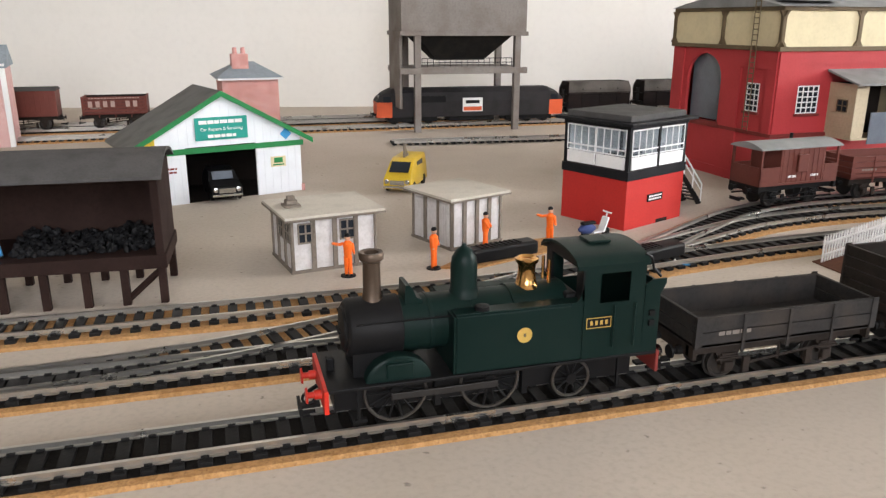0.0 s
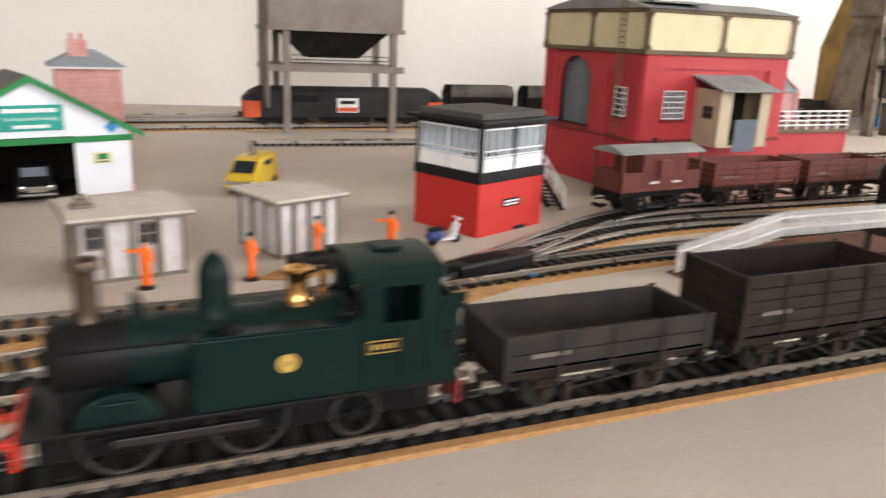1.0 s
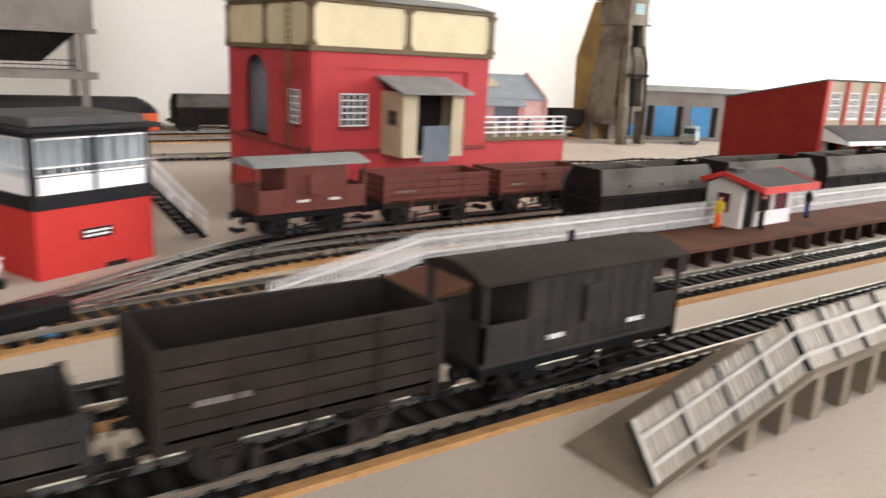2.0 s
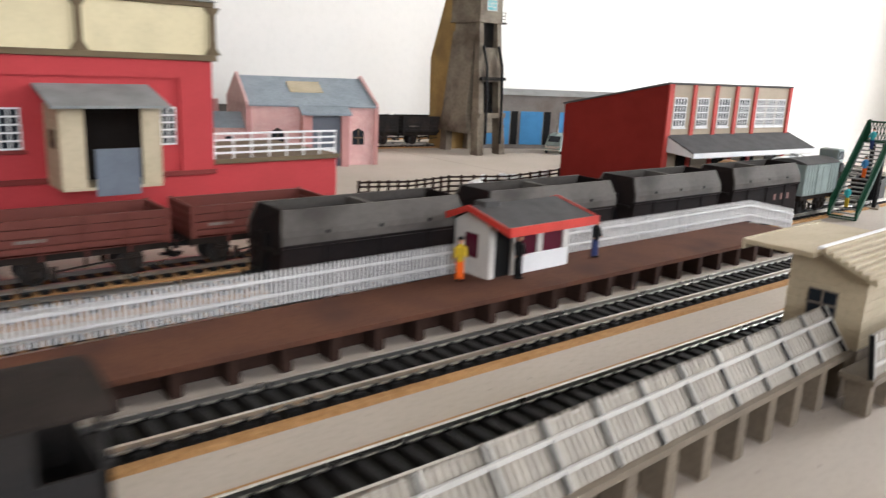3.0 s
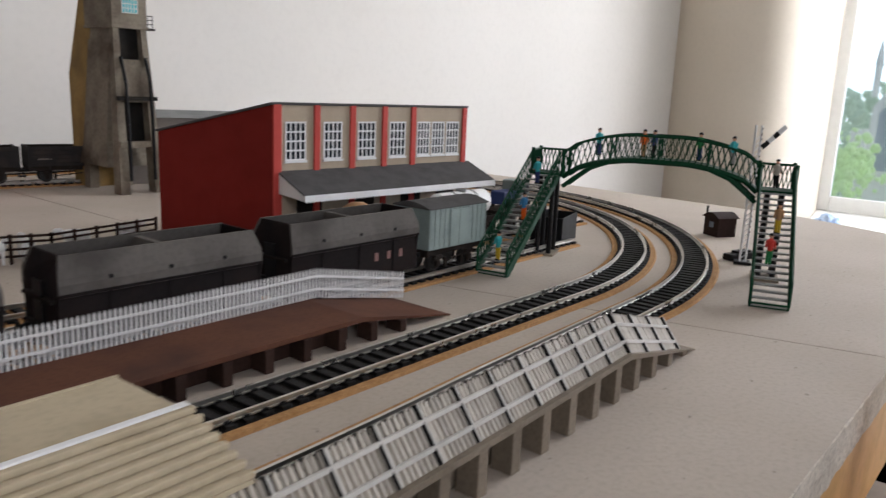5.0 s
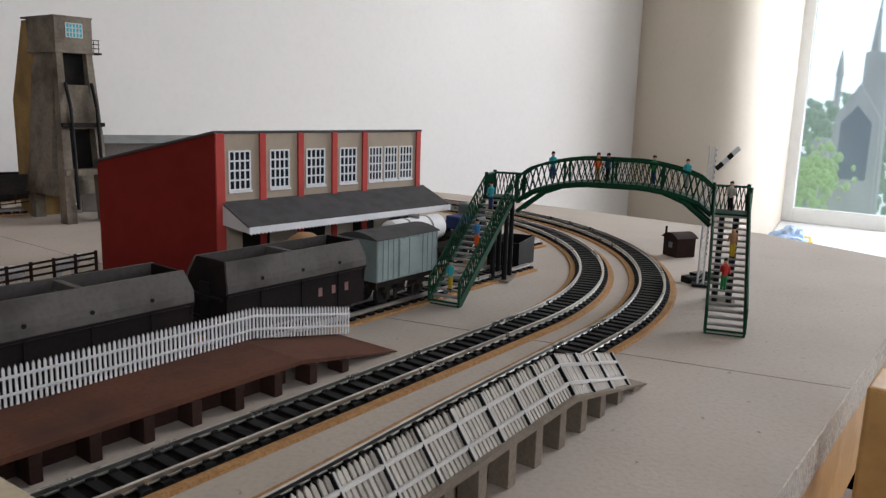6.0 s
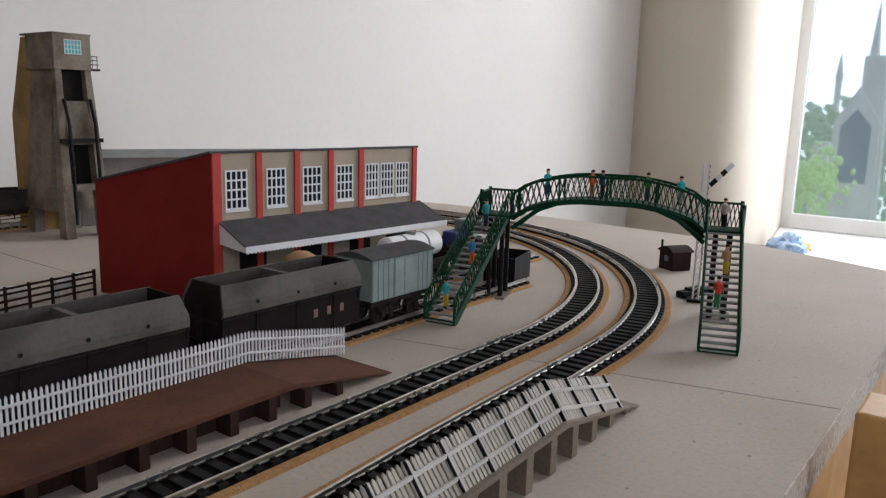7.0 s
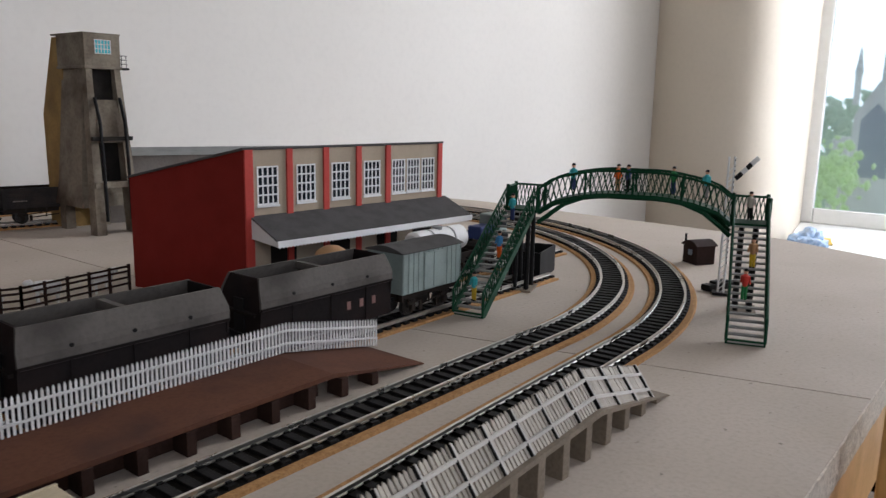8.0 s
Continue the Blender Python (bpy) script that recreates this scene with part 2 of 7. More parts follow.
def bx(bm, x0, x1, y0, y1, z0, z1, bevel=0.0):
    vs = [bm.verts.new((x, y, z)) for x in (x0, x1) for y in (y0, y1) for z in (z0, z1)]
    fs = [bm.faces.new([vs[i] for i in f]) for f in ((0, 1, 3, 2), (4, 6, 7, 5), (0, 4, 5, 1), (2, 3, 7, 6), (0, 2, 6, 4), (1, 5, 7, 3))]
    if bevel:
        es = list({e for f in fs for e in f.edges})
        bmesh.ops.bevel(bm, geom=es, offset=bevel, segments=2, affect="EDGES", profile=0.5)
    return bm


def prism(bm, poly, axis, a, b):
    """A polygon in the plane across axis, drawn out from a to b. Polygon axes: x: (y, z); y: (x, z); z: (x, y)."""
    def at(p, d):
        return {"x": (d, p[0], p[1]), "y": (p[0], d, p[1]), "z": (p[0], p[1], d)}[axis]
    lo = [bm.verts.new(at(p, a)) for p in poly]
    hi = [bm.verts.new(at(p, b)) for p in poly]
    n = len(poly)
    bm.faces.new(lo)
    bm.faces.new(list(reversed(hi)))
    for i in range(n):
        bm.faces.new((lo[i], hi[i], hi[(i + 1) % n], lo[(i + 1) % n]))
    return bm


def cyl(bm, p0, p1, r0, r1=None, n=12):
    p0, p1 = Vector(p0), Vector(p1)
    r1 = r0 if r1 is None else r1
    q = (p1 - p0).to_track_quat("Z", "Y").to_matrix()
    a, c = [], []
    for i in range(n):
        d = q @ Vector((math.cos(2 * math.pi * i / n), math.sin(2 * math.pi * i / n), 0))
        a.append(bm.verts.new(p0 + d * r0))
        c.append(bm.verts.new(p1 + d * r1))
    bm.faces.new(list(reversed(a)))
    bm.faces.new(c)
    for i in range(n):
        bm.faces.new((a[i], a[(i + 1) % n], c[(i + 1) % n], c[i]))
    return bm


def lathe(bm, prof, c=(0, 0, 0), n=20, axis="z"):
    rings = []
    for r, h in prof:
        ring = []
        for i in range(n):
            u, v = r * math.cos(2 * math.pi * i / n), r * math.sin(2 * math.pi * i / n)
            p = {"z": (u, v, h), "x": (h, u, v), "y": (u, h, v)}[axis]
            ring.append(bm.verts.new((c[0] + p[0], c[1] + p[1], c[2] + p[2])))
        rings.append(ring)
    for a, b in zip(rings, rings[1:]):
        for i in range(n):
            bm.faces.new((a[i], a[(i + 1) % n], b[(i + 1) % n], b[i]))
    bm.faces.new(rings[0])
    bm.faces.new(rings[-1])
    return bm


def bar(bm, p0, p1, w=0.8):
    return cyl(bm, p0, p1, w / 2 * 1.3, None, 4)


def torus(bm, c, R, r, axis="y", n=24, k=6):
    rings = []
    for i in range(n):
        a = 2 * math.pi * i / n
        ring = []
        for j in range(k):
            e = 2 * math.pi * j / k
            u, v, w = (R + r * math.cos(e)) * math.cos(a), (R + r * math.cos(e)) * math.sin(a), r * math.sin(e)
            p = {"y": (u, w, v), "x": (w, u, v), "z": (u, v, w)}[axis]
            ring.append(bm.verts.new((c[0] + p[0], c[1] + p[1], c[2] + p[2])))
        rings.append(ring)
    for i in range(n):
        a, b = rings[i], rings[(i + 1) % n]
        for j in range(k):
            bm.faces.new((a[j], a[(j + 1) % k], b[(j + 1) % k], b[j]))
    return bm


def part(name, bm, material, parent=None, label="", smooth=False):
    """Links a bmesh, drawn in millimetres, as one mesh object under a thing or a part."""
    bmesh.ops.scale(bm, vec=(0.001, 0.001, 0.001), verts=bm.verts)
    bmesh.ops.recalc_face_normals(bm, faces=bm.faces)
    me = bpy.data.meshes.new(name)
    bm.to_mesh(me)
    bm.free()
    me.materials.append(material)
    if smooth:
        for p in me.polygons:
            p.use_smooth = True
        me.set_sharp_from_angle(angle=radians(40))
    ob = new(name, me)
    if parent is not None:
        ob.parent = parent
    if label:
        ob["label"] = label
    return ob


def again(src, name, parent, x, y, z, rz=0.0):
    """One more piece on the same mesh."""
    ob = new(name, src.data)
    ob.parent = parent
    ob.matrix_local = pose(x * 0.001, y * 0.001, z * 0.001, 0, 0, rz)
    return ob


def thing(name, label, category, x, y, z=0.0, rz=0.0, group="", kind=""):
    ob = new(name)
    ob.empty_display_size = 0.005
    ob.matrix_world = pose(x * 0.001, y * 0.001, z * 0.001, 0, 0, rz)
    return tagged(ob, label, category, group, kind)


def setting(name, bm, material, label, category):
    return tagged(part(name, bm, material), label, category, "", "structure")


def writing(text, size, material, parent, m, name="lettering"):
    cu = bpy.data.curves.new(name, "FONT")
    cu.body, cu.size, cu.align_x, cu.align_y, cu.extrude = text, size * 0.001, "CENTER", "CENTER", 0.00004
    tmp = new(name, cu)
    me = bpy.data.meshes.new_from_object(tmp.evaluated_get(bpy.context.evaluated_depsgraph_get()))
    bpy.data.objects.remove(tmp)
    me.materials.clear()
    me.materials.append(material)
    ob = new(name, me)
    ob.parent = parent
    ob.matrix_local = m
    return ob


def bars_line(bm, x0, x1, z, h, y, gap, rng, axis="y"):
    """Words that cannot be read: a row of plain bars."""
    x = x0
    while x < x1 - gap:
        w = min(rng.uniform(2.5, 4.5) * h * 0.5, x1 - x)
        bx(bm, x, x + w, y - 0.06, y, z, z + h)
        x += w + gap
    return bm


RNG = random.Random(7)
RAILTOP = 5.2


# ---- the room ----
def wall_run(name, p, q, z0, z1, thick, material, label):
    """An upright wall between two plan points; its thickness lies on the outer side."""
    d = (Vector(q) - Vector(p)).normalized()
    n = Vector((-d.y, d.x)) * thick
    bm = B()
    prism(bm, [p, q, (q[0] + n.x, q[1] + n.y), (p[0] + n.x, p[1] + n.y)], "z", z0, z1)
    return setting(name, bm, material, label, "wall")


wall_run("wall_north", (2350, 595), (-1900, 1500), -900, 1500, 60, WALLP, "plain white painted plaster wall behind the layout")
# the end wall rounds off into the splayed side of the deep window
bm = B()
bend = [(2350, 595)]
for k in range(17):
    f = k / 16
    bend.append(tuple((1 - f) ** 2 * a + 2 * f * (1 - f) * b + f * f * c for a, b, c in zip((2318, 520), (2212, 262), (2500, 283))))
bend.append((2880, 342))
outer = [(2900, 380), (2520, 420), (2400, 595)]
prism(bm, bend + outer, "z", -900, 1500)
east = setting("wall_east", bm, BEIGE, "cream plaster wall rounding into a deep window side", "wall")
for face in east.data.polygons:
    face.use_smooth = abs(face.normal.z) < 0.5 and len(face.vertices) == 4

wall_run("wall_south_end", (1780, -1500), (2870, -700), -900, 1500, 25, WALLP, "white far reveal of the deep window")
wall_run("wall_west", (-1900, 1690), (-1900, -2000), -900, 1500, 40, DULL, "plain unseen end wall, greyed to cut bounced light")
bm = B()
for x0, x1, z0, z1 in ((-1900, -900, -900, 1500), (300, 900, -900, 1500), (2100, 2500, -900, 1500), (-900, 300, -900, 200), (900, 2100, -900, 200), (-900, 300, 1300, 1500), (900, 2100, 1300, 1500)):
    bx(bm, x0, x1, -2060, -2000, z0, z1)
setting("wall_south", bm, DULL, "unseen wall with two window openings, greyed to cut bounced light", "wall")
setting("floor", bx(B(), -1900, 3000, -2060, 1700, -940, -900), FLOORW, "dark boarded floor of the room", "floor")
setting("ceiling", bx(B(), -1900, 3000, -2060, 1700, 1500, 1540), DULL, "plain unseen ceiling, greyed to cut bounced light", "ceiling")
setting("window_sill", prism(B(), [(1600, -1500), (2200, 232), (2876, 340), (2876, -700)], "z", -190, -152), PAINTWOOD, "broad white painted window sill", "sill")

# window: frame with panes
win = thing("window_1", "white painted wooden window with clear panes", "window", 2880, -134, 0, kind="structure")
bm = B()
bx(bm, -9, 9, 447, 480, -152, 1400, 3)
bx(bm, -9, 9, -480, -447, -152, 1400, 3)
bx(bm, -9, 9, -447, 447, -152, -112, 3)
bx(bm, -9, 9, -447, 447, 1330, 1400, 3)
bx(bm, -14, 14, -22, 22, -112, 1330, 2)
part("window_frame", bm, PAINTWOOD, win)
part("frame_crack", bx(B(), -9.6, -3, 480, 484, -152, 1400), SOOT, win, "dark open joint beside the frame")
for y0, y1 in ((-447, -22), (22, 447)):
    pane = part("pane", bx(B(), -2, 2, y0, y1, -112, 1330), GLASS, win)
    pane.visible_shadow = False

# beyond the window: bright sky, trees and a church, far off; all self-lit, haze in their colours
SKYGLOW = glow("overcast sky", (1.0, 1.0, 1.0), 2.0)
TREEGLOW = glow("self-lit distant trees", (0.22, 0.28, 0.19), 1.0)
LEAFGLOW = glow("self-lit lighter trees", (0.30, 0.40, 0.17), 1.0)
CHURCHGLOW = glow("self-lit distant church", (0.36, 0.36, 0.32), 1.0)
DARKCHURCH = glow("self-lit dark church window", (0.15, 0.17, 0.18), 1.0)
setting("backdrop_sky", bx(B(), 9000, 9050, -7000, 7000, -3000, 9000), SKYGLOW, "bright overcast sky", "sky")
rng = random.Random(3)
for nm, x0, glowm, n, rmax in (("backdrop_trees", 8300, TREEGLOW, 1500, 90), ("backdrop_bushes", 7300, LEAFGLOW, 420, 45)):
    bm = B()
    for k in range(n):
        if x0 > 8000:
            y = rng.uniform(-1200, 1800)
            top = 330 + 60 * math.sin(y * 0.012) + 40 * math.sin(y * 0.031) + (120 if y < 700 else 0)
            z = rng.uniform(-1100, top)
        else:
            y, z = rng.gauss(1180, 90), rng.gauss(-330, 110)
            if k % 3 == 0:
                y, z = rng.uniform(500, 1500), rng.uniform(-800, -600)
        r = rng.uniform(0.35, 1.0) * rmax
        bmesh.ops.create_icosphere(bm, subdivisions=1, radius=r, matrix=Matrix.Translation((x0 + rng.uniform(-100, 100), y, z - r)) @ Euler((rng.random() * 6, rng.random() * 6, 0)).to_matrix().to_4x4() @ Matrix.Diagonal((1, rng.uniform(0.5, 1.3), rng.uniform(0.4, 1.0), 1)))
    setting(nm, bm, glowm, "self-lit green trees in hazed colours far outside the window", "trees")
bm = B()
prism(bm, [(1170, -700), (1150, 120), (991, 390), (820, 120), (800, -700)], "x", 7700, 7900)
prism(bm, [(1000, -700), (990, 640), (820, 640), (780, -700)], "x", 7750, 7900)
cyl(bm, (7800, 930, 600), (7800, 930, 1050), 42, 6, 8)
cyl(bm, (7800, 1168, 200), (7800, 1168, 450), 26, 26, 8)
cyl(bm, (7800, 1168, 450), (7800, 1170, 670), 36, 3, 8)
bx(bm, 7720, 7880, 1170, 1290, -700, -60)
setting("backdrop_church", bm, CHURCHGLOW, "self-lit grey stone church with spires far outside the window", "church")
setting("backdrop_church_window", prism(B(), [(1095, -380), (1095, 80), (985, 215), (870, 80), (870, -380)], "x", 7680, 7699), DARKCHURCH, "self-lit dark arched church window far outside", "church")

# ---- the baseboard ----
bm = B()
prism(bm, [(-1150, -112), (1109, -112), (1055, 100), (1010, 280), (1000, 1080), (-1150, 1080)], "z", -18, 0)
setting("ground", bm, BOARD, "pale bare fibreboard top of the model railway", "baseboard")
bm = B()
prism(bm, [(1110.6, -112), (1500, -114), (1575, 55), (1600, 480), (1560, 700), (1001.6, 1080), (1011.6, 280), (1056.6, 100)], "z", -18, -0.15)
setting("ground", bm, BOARD, "pale bare fibreboard end panel of the layout", "baseboard")
bm = B()
rows = 6
edge = []
for i in range(878):
    x = -1150 + i * 3.0
    edge.append([bm.verts.new((x, -112.3 - 0.9 * abs(noise.noise(Vector((x * 0.05, j * 0.9, 0)))) - 0.5 * abs(noise.noise(Vector((x * 0.4, j * 2.1, 5)))), -0.2 - 17.8 * j / (rows - 1) + (0.5 * noise.noise(Vector((x * 0.2, 0, 9))) - 0.3 if j == 0 else 0))) for j in range(rows)] + [bm.verts.new((x, -111.9, -18)), bm.verts.new((x, -111.9, -0.3))])
for p, q in zip(edge, edge[1:]):
    for j in range(8):
        bm.faces.new((p[j], q[j], q[(j + 1) % 8], p[(j + 1) % 8]))
setting("trim", bm, BOARD_EDGE, "rough torn front edge of the fibreboard", "board edge")
setting("trim", bx(B(), -1150, 1480, -111, -70, -70, -18.2, 1), PINE, "bare pine bearer under the board", "bearer")
post = thing("wooden_post", "bare pine post standing at the board edge", "post", 1030, -128, -900)
part("shaft", bx(B(), 0, 30, -34, 0, 0, 928, 1.5), PINE, post)


# ---- tracks ----
def line(p, q, step=6.0):
    n = max(1, int(math.dist(p, q) / step))
    return [(p[0] + (q[0] - p[0]) * i / n, p[1] + (q[1] - p[1]) * i / n) for i in range(n + 1)]


def arc(c, r, a0, a1, step=6.0):
    n = max(2, int(abs(radians(a1 - a0)) * r / step))
    return [(c[0] + r * math.cos(radians(a0 + (a1 - a0) * i / n)), c[1] + r * math.sin(radians(a0 + (a1 - a0) * i / n))) for i in range(n + 1)]


def easy(pts, step=6.0):
    """A smooth line through a few plan points."""
    out = []
    for i in range(len(pts) - 1):
        p0, p1, p2, p3 = pts[max(i - 1, 0)], pts[i], pts[i + 1], pts[min(i + 2, len(pts) - 1)]
        n = max(2, int(math.dist(p1, p2) / step))
        for k in range(n):
            t = k / n
            out.append(tuple(0.5 * (2 * p1[j] + (p2[j] - p0[j]) * t + (2 * p0[j] - 5 * p1[j] + 4 * p2[j] - p3[j]) * t * t + (3 * p1[j] - p0[j] - 3 * p2[j] + p3[j]) * t ** 3) for j in (0, 1)))
    return out + [tuple(pts[-1])]


def frames_of(pts):
    out = []
    for i, p in enumerate(pts):
        a, b = pts[max(i - 1, 0)], pts[min(i + 1, len(pts) - 1)]
        d = Vector((b[0] - a[0], b[1] - a[1])).normalized()
        out.append((Vector(p), d, Vector((-d.y, d.x))))
    return out


def sweep(bm, pts, prof):
    """Draws a closed cross-section (offset to the side, height) along a plan line."""
    rings = [[bm.verts.new((p.x + n.x * o, p.y + n.y * o, z)) for o, z in prof] for p, d, n in frames_of(pts)]
    k = len(prof)
    for a, b in zip(rings, rings[1:]):
        for j in range(k):
            bm.faces.new((a[j], b[j], b[(j + 1) % k], a[(j + 1) % k]))
    bm.faces.new(rings[0])
    bm.faces.new(rings[-1])
    return bm


def every(pts, pitch, start=0.0):
    """Places at even steps along a plan line, with the way it runs."""
    out, left = [], start
    for (p, d, n), (q, _, _) in zip(frames_of(pts), frames_of(pts)[1:]):
        seg = (q - p).length
        while left <= seg:
            out.append((p + (q - p) * (left / seg), math.degrees(math.atan2(d.y, d.x))))
            left += pitch
        left -= seg
    return out


def sleeper_box(bm, p, a, lift):
    m = pose(p.x, p.y, 0, 0, 0, a)
    vs = [bm.verts.new(m @ Vector((x, y, z))) for x in (-2.15, 2.15) for y in (-12.4, 12.4) for z in (1.2, 2.9 + lift)]
    for f in ((0, 1, 3, 2), (4, 6, 7, 5), (0, 4, 5, 1), (2, 3, 7, 6), (1, 5, 7, 3)):
        bm.faces.new([vs[i] for i in f])


SLEEPER_MESH = None


def track(label, pts, near=None, lift=0.0, cork=True, z=0.0, stained=False):
    """Cork bed, black sleepers and two rails. near: the stretch of x whose sleepers are single pieces. stained: lay a
    near-black strip on the cork.
    """
    tr = thing("railway_track", label, "track", 0, 0, z, group="tracks of the layout")
    if cork:
        part("cork_bed", sweep(B(), pts, [(-17.2, 0.02), (-16.4, 1.3 + lift), (16.4, 1.3 + lift), (17.2, 0.02)]), CORK, tr, "brown cork strip")
    for s in (-8.7, 8.7):
        part("rail", sweep(B(), pts, [(s - 1.0, 2.7 + lift), (s - 1.0, 3.2 + lift), (s - 0.4, 3.5 + lift), (s - 0.4, 4.3), (s - 0.66, 4.45), (s - 0.66, RAILTOP), (s + 0.66, RAILTOP), (s + 0.66, 4.45), (s + 0.4, 4.3), (s + 0.4, 3.5 + lift), (s + 1.0, 3.2 + lift), (s + 1.0, 2.7 + lift)]), RAIL, tr)
    dark = pts if stained else []
    if dark:
        part("stained_bed", sweep(B(), dark, [(-12.6, 1.31), (-12.6, 1.5), (12.6, 1.5), (12.6, 1.31)]), DARKBED, tr, "near-black strip on the cork between the sleepers")
    rest = B()
    count = 0
    for p, a in every(pts, 8.1):
        if near and near[0] < p.x < near[1] and p.y < 120 and count < 290:
            PIECES.append((tr, p.x, p.y, lift, a))
            count += 1
        else:
            sleeper_box(rest, p, a, lift)
    tagged(part("sleeper_run", rest, SLEEPER, tr), kind="stuff")
    return tr


DARKBED = mat("near-black bed strip", (0.018, 0.016, 0.0145), 0.95, grain=900, amt=0.3, bump=0.5, spec=0.04)
PIECES = []
T1 = easy([(-1000, 0), (300, 0), (780, 0), (960, 7), (1090, 12)])[:-1] + arc((1090, 419), 407, -90, 90) + line((1090, 826), (-1000, 826))[1:]
T2 = line((-1000, 57), (1090, 57)) + arc((1090, 419), 362, -90, 90)[1:] + line((1090, 781), (-1000, 781))[1:]
track("single line on cork along the board edge", T1, (-150, 1250), stained=True)
track("second line on cork along the platform", T2, (-150, 1250), stained=True)
track("yard line on cork leading to the hopper siding", easy([(-900, 117), (-200, 117), (120, 115), (240, 124), (360, 138), (560, 146), (800, 146), (1230, 148)]), (-150, 420), 0.05)
track("diverging line beside the signal box", easy([(-120, 60), (0, 63), (100, 84), (200, 118), (290, 152), (375, 184), (435, 193), (490, 193), (600, 187), (960, 186)]), (-150, 420), 0.1)
track("line curving away to the brown wagons by the tower", easy([(250, 134), (300, 160), (345, 187), (390, 212), (440, 226), (500, 229), (700, 229), (880, 220), (1000, 207), (1330, 197)]), (240, 420), 0.15)
track("siding on cork under the coal bunker", easy([(-300, 700), (0, 712), (300, 716), (900, 700), (1240, 640)]), None, 0.0)
track("short storage line without cork", easy([(228, 588), (420, 572), (640, 560)]), None, 0.0, False)


# ---- rolling stock ----
def wheelset(parent, x, r, name="wheel", spokes=0, z=RAILTOP):
    for y in (-7.4, 7.4):
        bm = B()
        s = 1 if y > 0 else -1
        if spokes:
            torus(bm, (x, y, z + r), r - 0.55, 0.6, "y", 32, 6)
            rim = part(name, bm, TYRE, parent, "dull steel-rimmed spoked wheel", True)
            part("hub", cyl(B(), (x, y - 1.0, z + r), (x, y + 1.2 * s, z + r), 2.0, None, 12), BLACK, rim)
            for k in range(spokes):
                a = 2 * math.pi * k / spokes
                part("spoke", bar(B(), (x + 1.8 * math.cos(a), y, z + r + 1.8 * math.sin(a)), (x + (r - 0.9) * math.cos(a), y, z + r + (r - 0.9) * math.sin(a)), 0.65), BLACK, rim)
        else:
            lathe(bm, [(1.2, -1.4), (r + 0.7, -1.3), (r + 0.7, -0.7), (r, -0.6), (r, 1.2), (r - 1.0, 1.3), (r - 1.4, 0.7), (1.5, 0.8), (1.0, 1.6)] if s > 0 else [(1.0, -1.6), (1.5, -0.8), (r - 1.4, -0.7), (r - 1.0, -1.3), (r, -1.2), (r, 0.6), (r + 0.7, 0.7), (r + 0.7, 1.3), (1.2, 1.4)], (x, y, z + r), 20, "y")
            part(name, bm, WHEEL, parent, "dark steel wheel", True)


def buffers(parent, x, d, z=17.5, material=None):
    for y in (-7.2, 7.2):
        bm = B()
        lathe(bm, [(1.6, 0.0), (1.5, 2.2 * d), (1.0, 2.3 * d), (1.0, 4.2 * d), (2.7, 4.3 * d), (2.5, 4.9 * d)], (x, y, z), 14, "x")
        part("buffer", bm, material or BLACK, parent, "", True)


def coupling(parent, x, d):
    bm = B()
    bx(bm, min(x, x + 7 * d), max(x, x + 7 * d), -1.5, 1.5, 10.5, 11.5)
    bx(bm, min(x + 6 * d, x + 7 * d), max(x + 6 * d, x + 7 * d), -5, 5, 9.8, 12.2)
    bx(bm, min(x + 2 * d, x + 7 * d), max(x + 2 * d, x + 7 * d), -4.8, -4.0, 10.5, 11.5)
    part("coupling", bm, BLACK, parent)


def underframe(w, L, base=22.0, r=6.0, z=21.0, material=None):
    """Solebars, axle guards, wheels, brake gear, buffers and couplings of a four-wheeled wagon of body length L."""
    material = material or GREYW2
    bm = B()
    for y in (-11, 11):
        bx(bm, -L / 2, L / 2, y - 0.8, y + 0.8, z - 4, z)
    for x in (-L / 2, L / 2 - 1.6):
        bx(bm, x, x + 1.6, -14.5, 14.5, z - 4.5, z)
    part("chassis", bm, material, w)
    for x in (-base, base):
        for y, s in ((-11.2, -1), (11.2, 1)):
            bm = B()
            prism(bm, [(x - 5.2, z - 3.5), (x + 5.2, z - 3.5), (x + 2.0, z - 9.5), (x + 1.6, RAILTOP + r - 3), (x - 1.6, RAILTOP + r - 3), (x - 2.0, z - 9.5)], "y", y - 0.3, y + 0.3)
            bx(bm, x - 1.9, x + 1.9, y + (0 if s > 0 else -1.8), y + (1.8 if s > 0 else 0), RAILTOP + r - 1.8, RAILTOP + r + 1.8, 0.4)
            for k in range(3):
                bx(bm, x - 5 + k, x + 5 - k, y + (0.2 if s > 0 else -1.2), y + (1.2 if s > 0 else -0.2), z - 7.2 + 0.9 * k, z - 6.5 + 0.9 * k)
            part("axle_guard", bm, material, w)
        wheelset(w, x, r)
    for y in (-11.8, 11.8):
        bm = B()
        bar(bm, (-base + 8, y, 11.5), (base - 2, y, 14.5), 0.8)
        bx(bm, -base + 6.4, -base + 9, y - 0.6, y + 0.6, 8, 14)
        bx(bm, base - 9, base - 6.4, y - 0.6, y + 0.6, 8, 14)
        bar(bm, (0, y, z - 3), (0, y, 11.5), 1.0)
        part("brake_gear", bm, material, w)
    for d in (-1, 1):
        buffers(w, d * L / 2, d)
        coupling(w, d * L / 2, d)


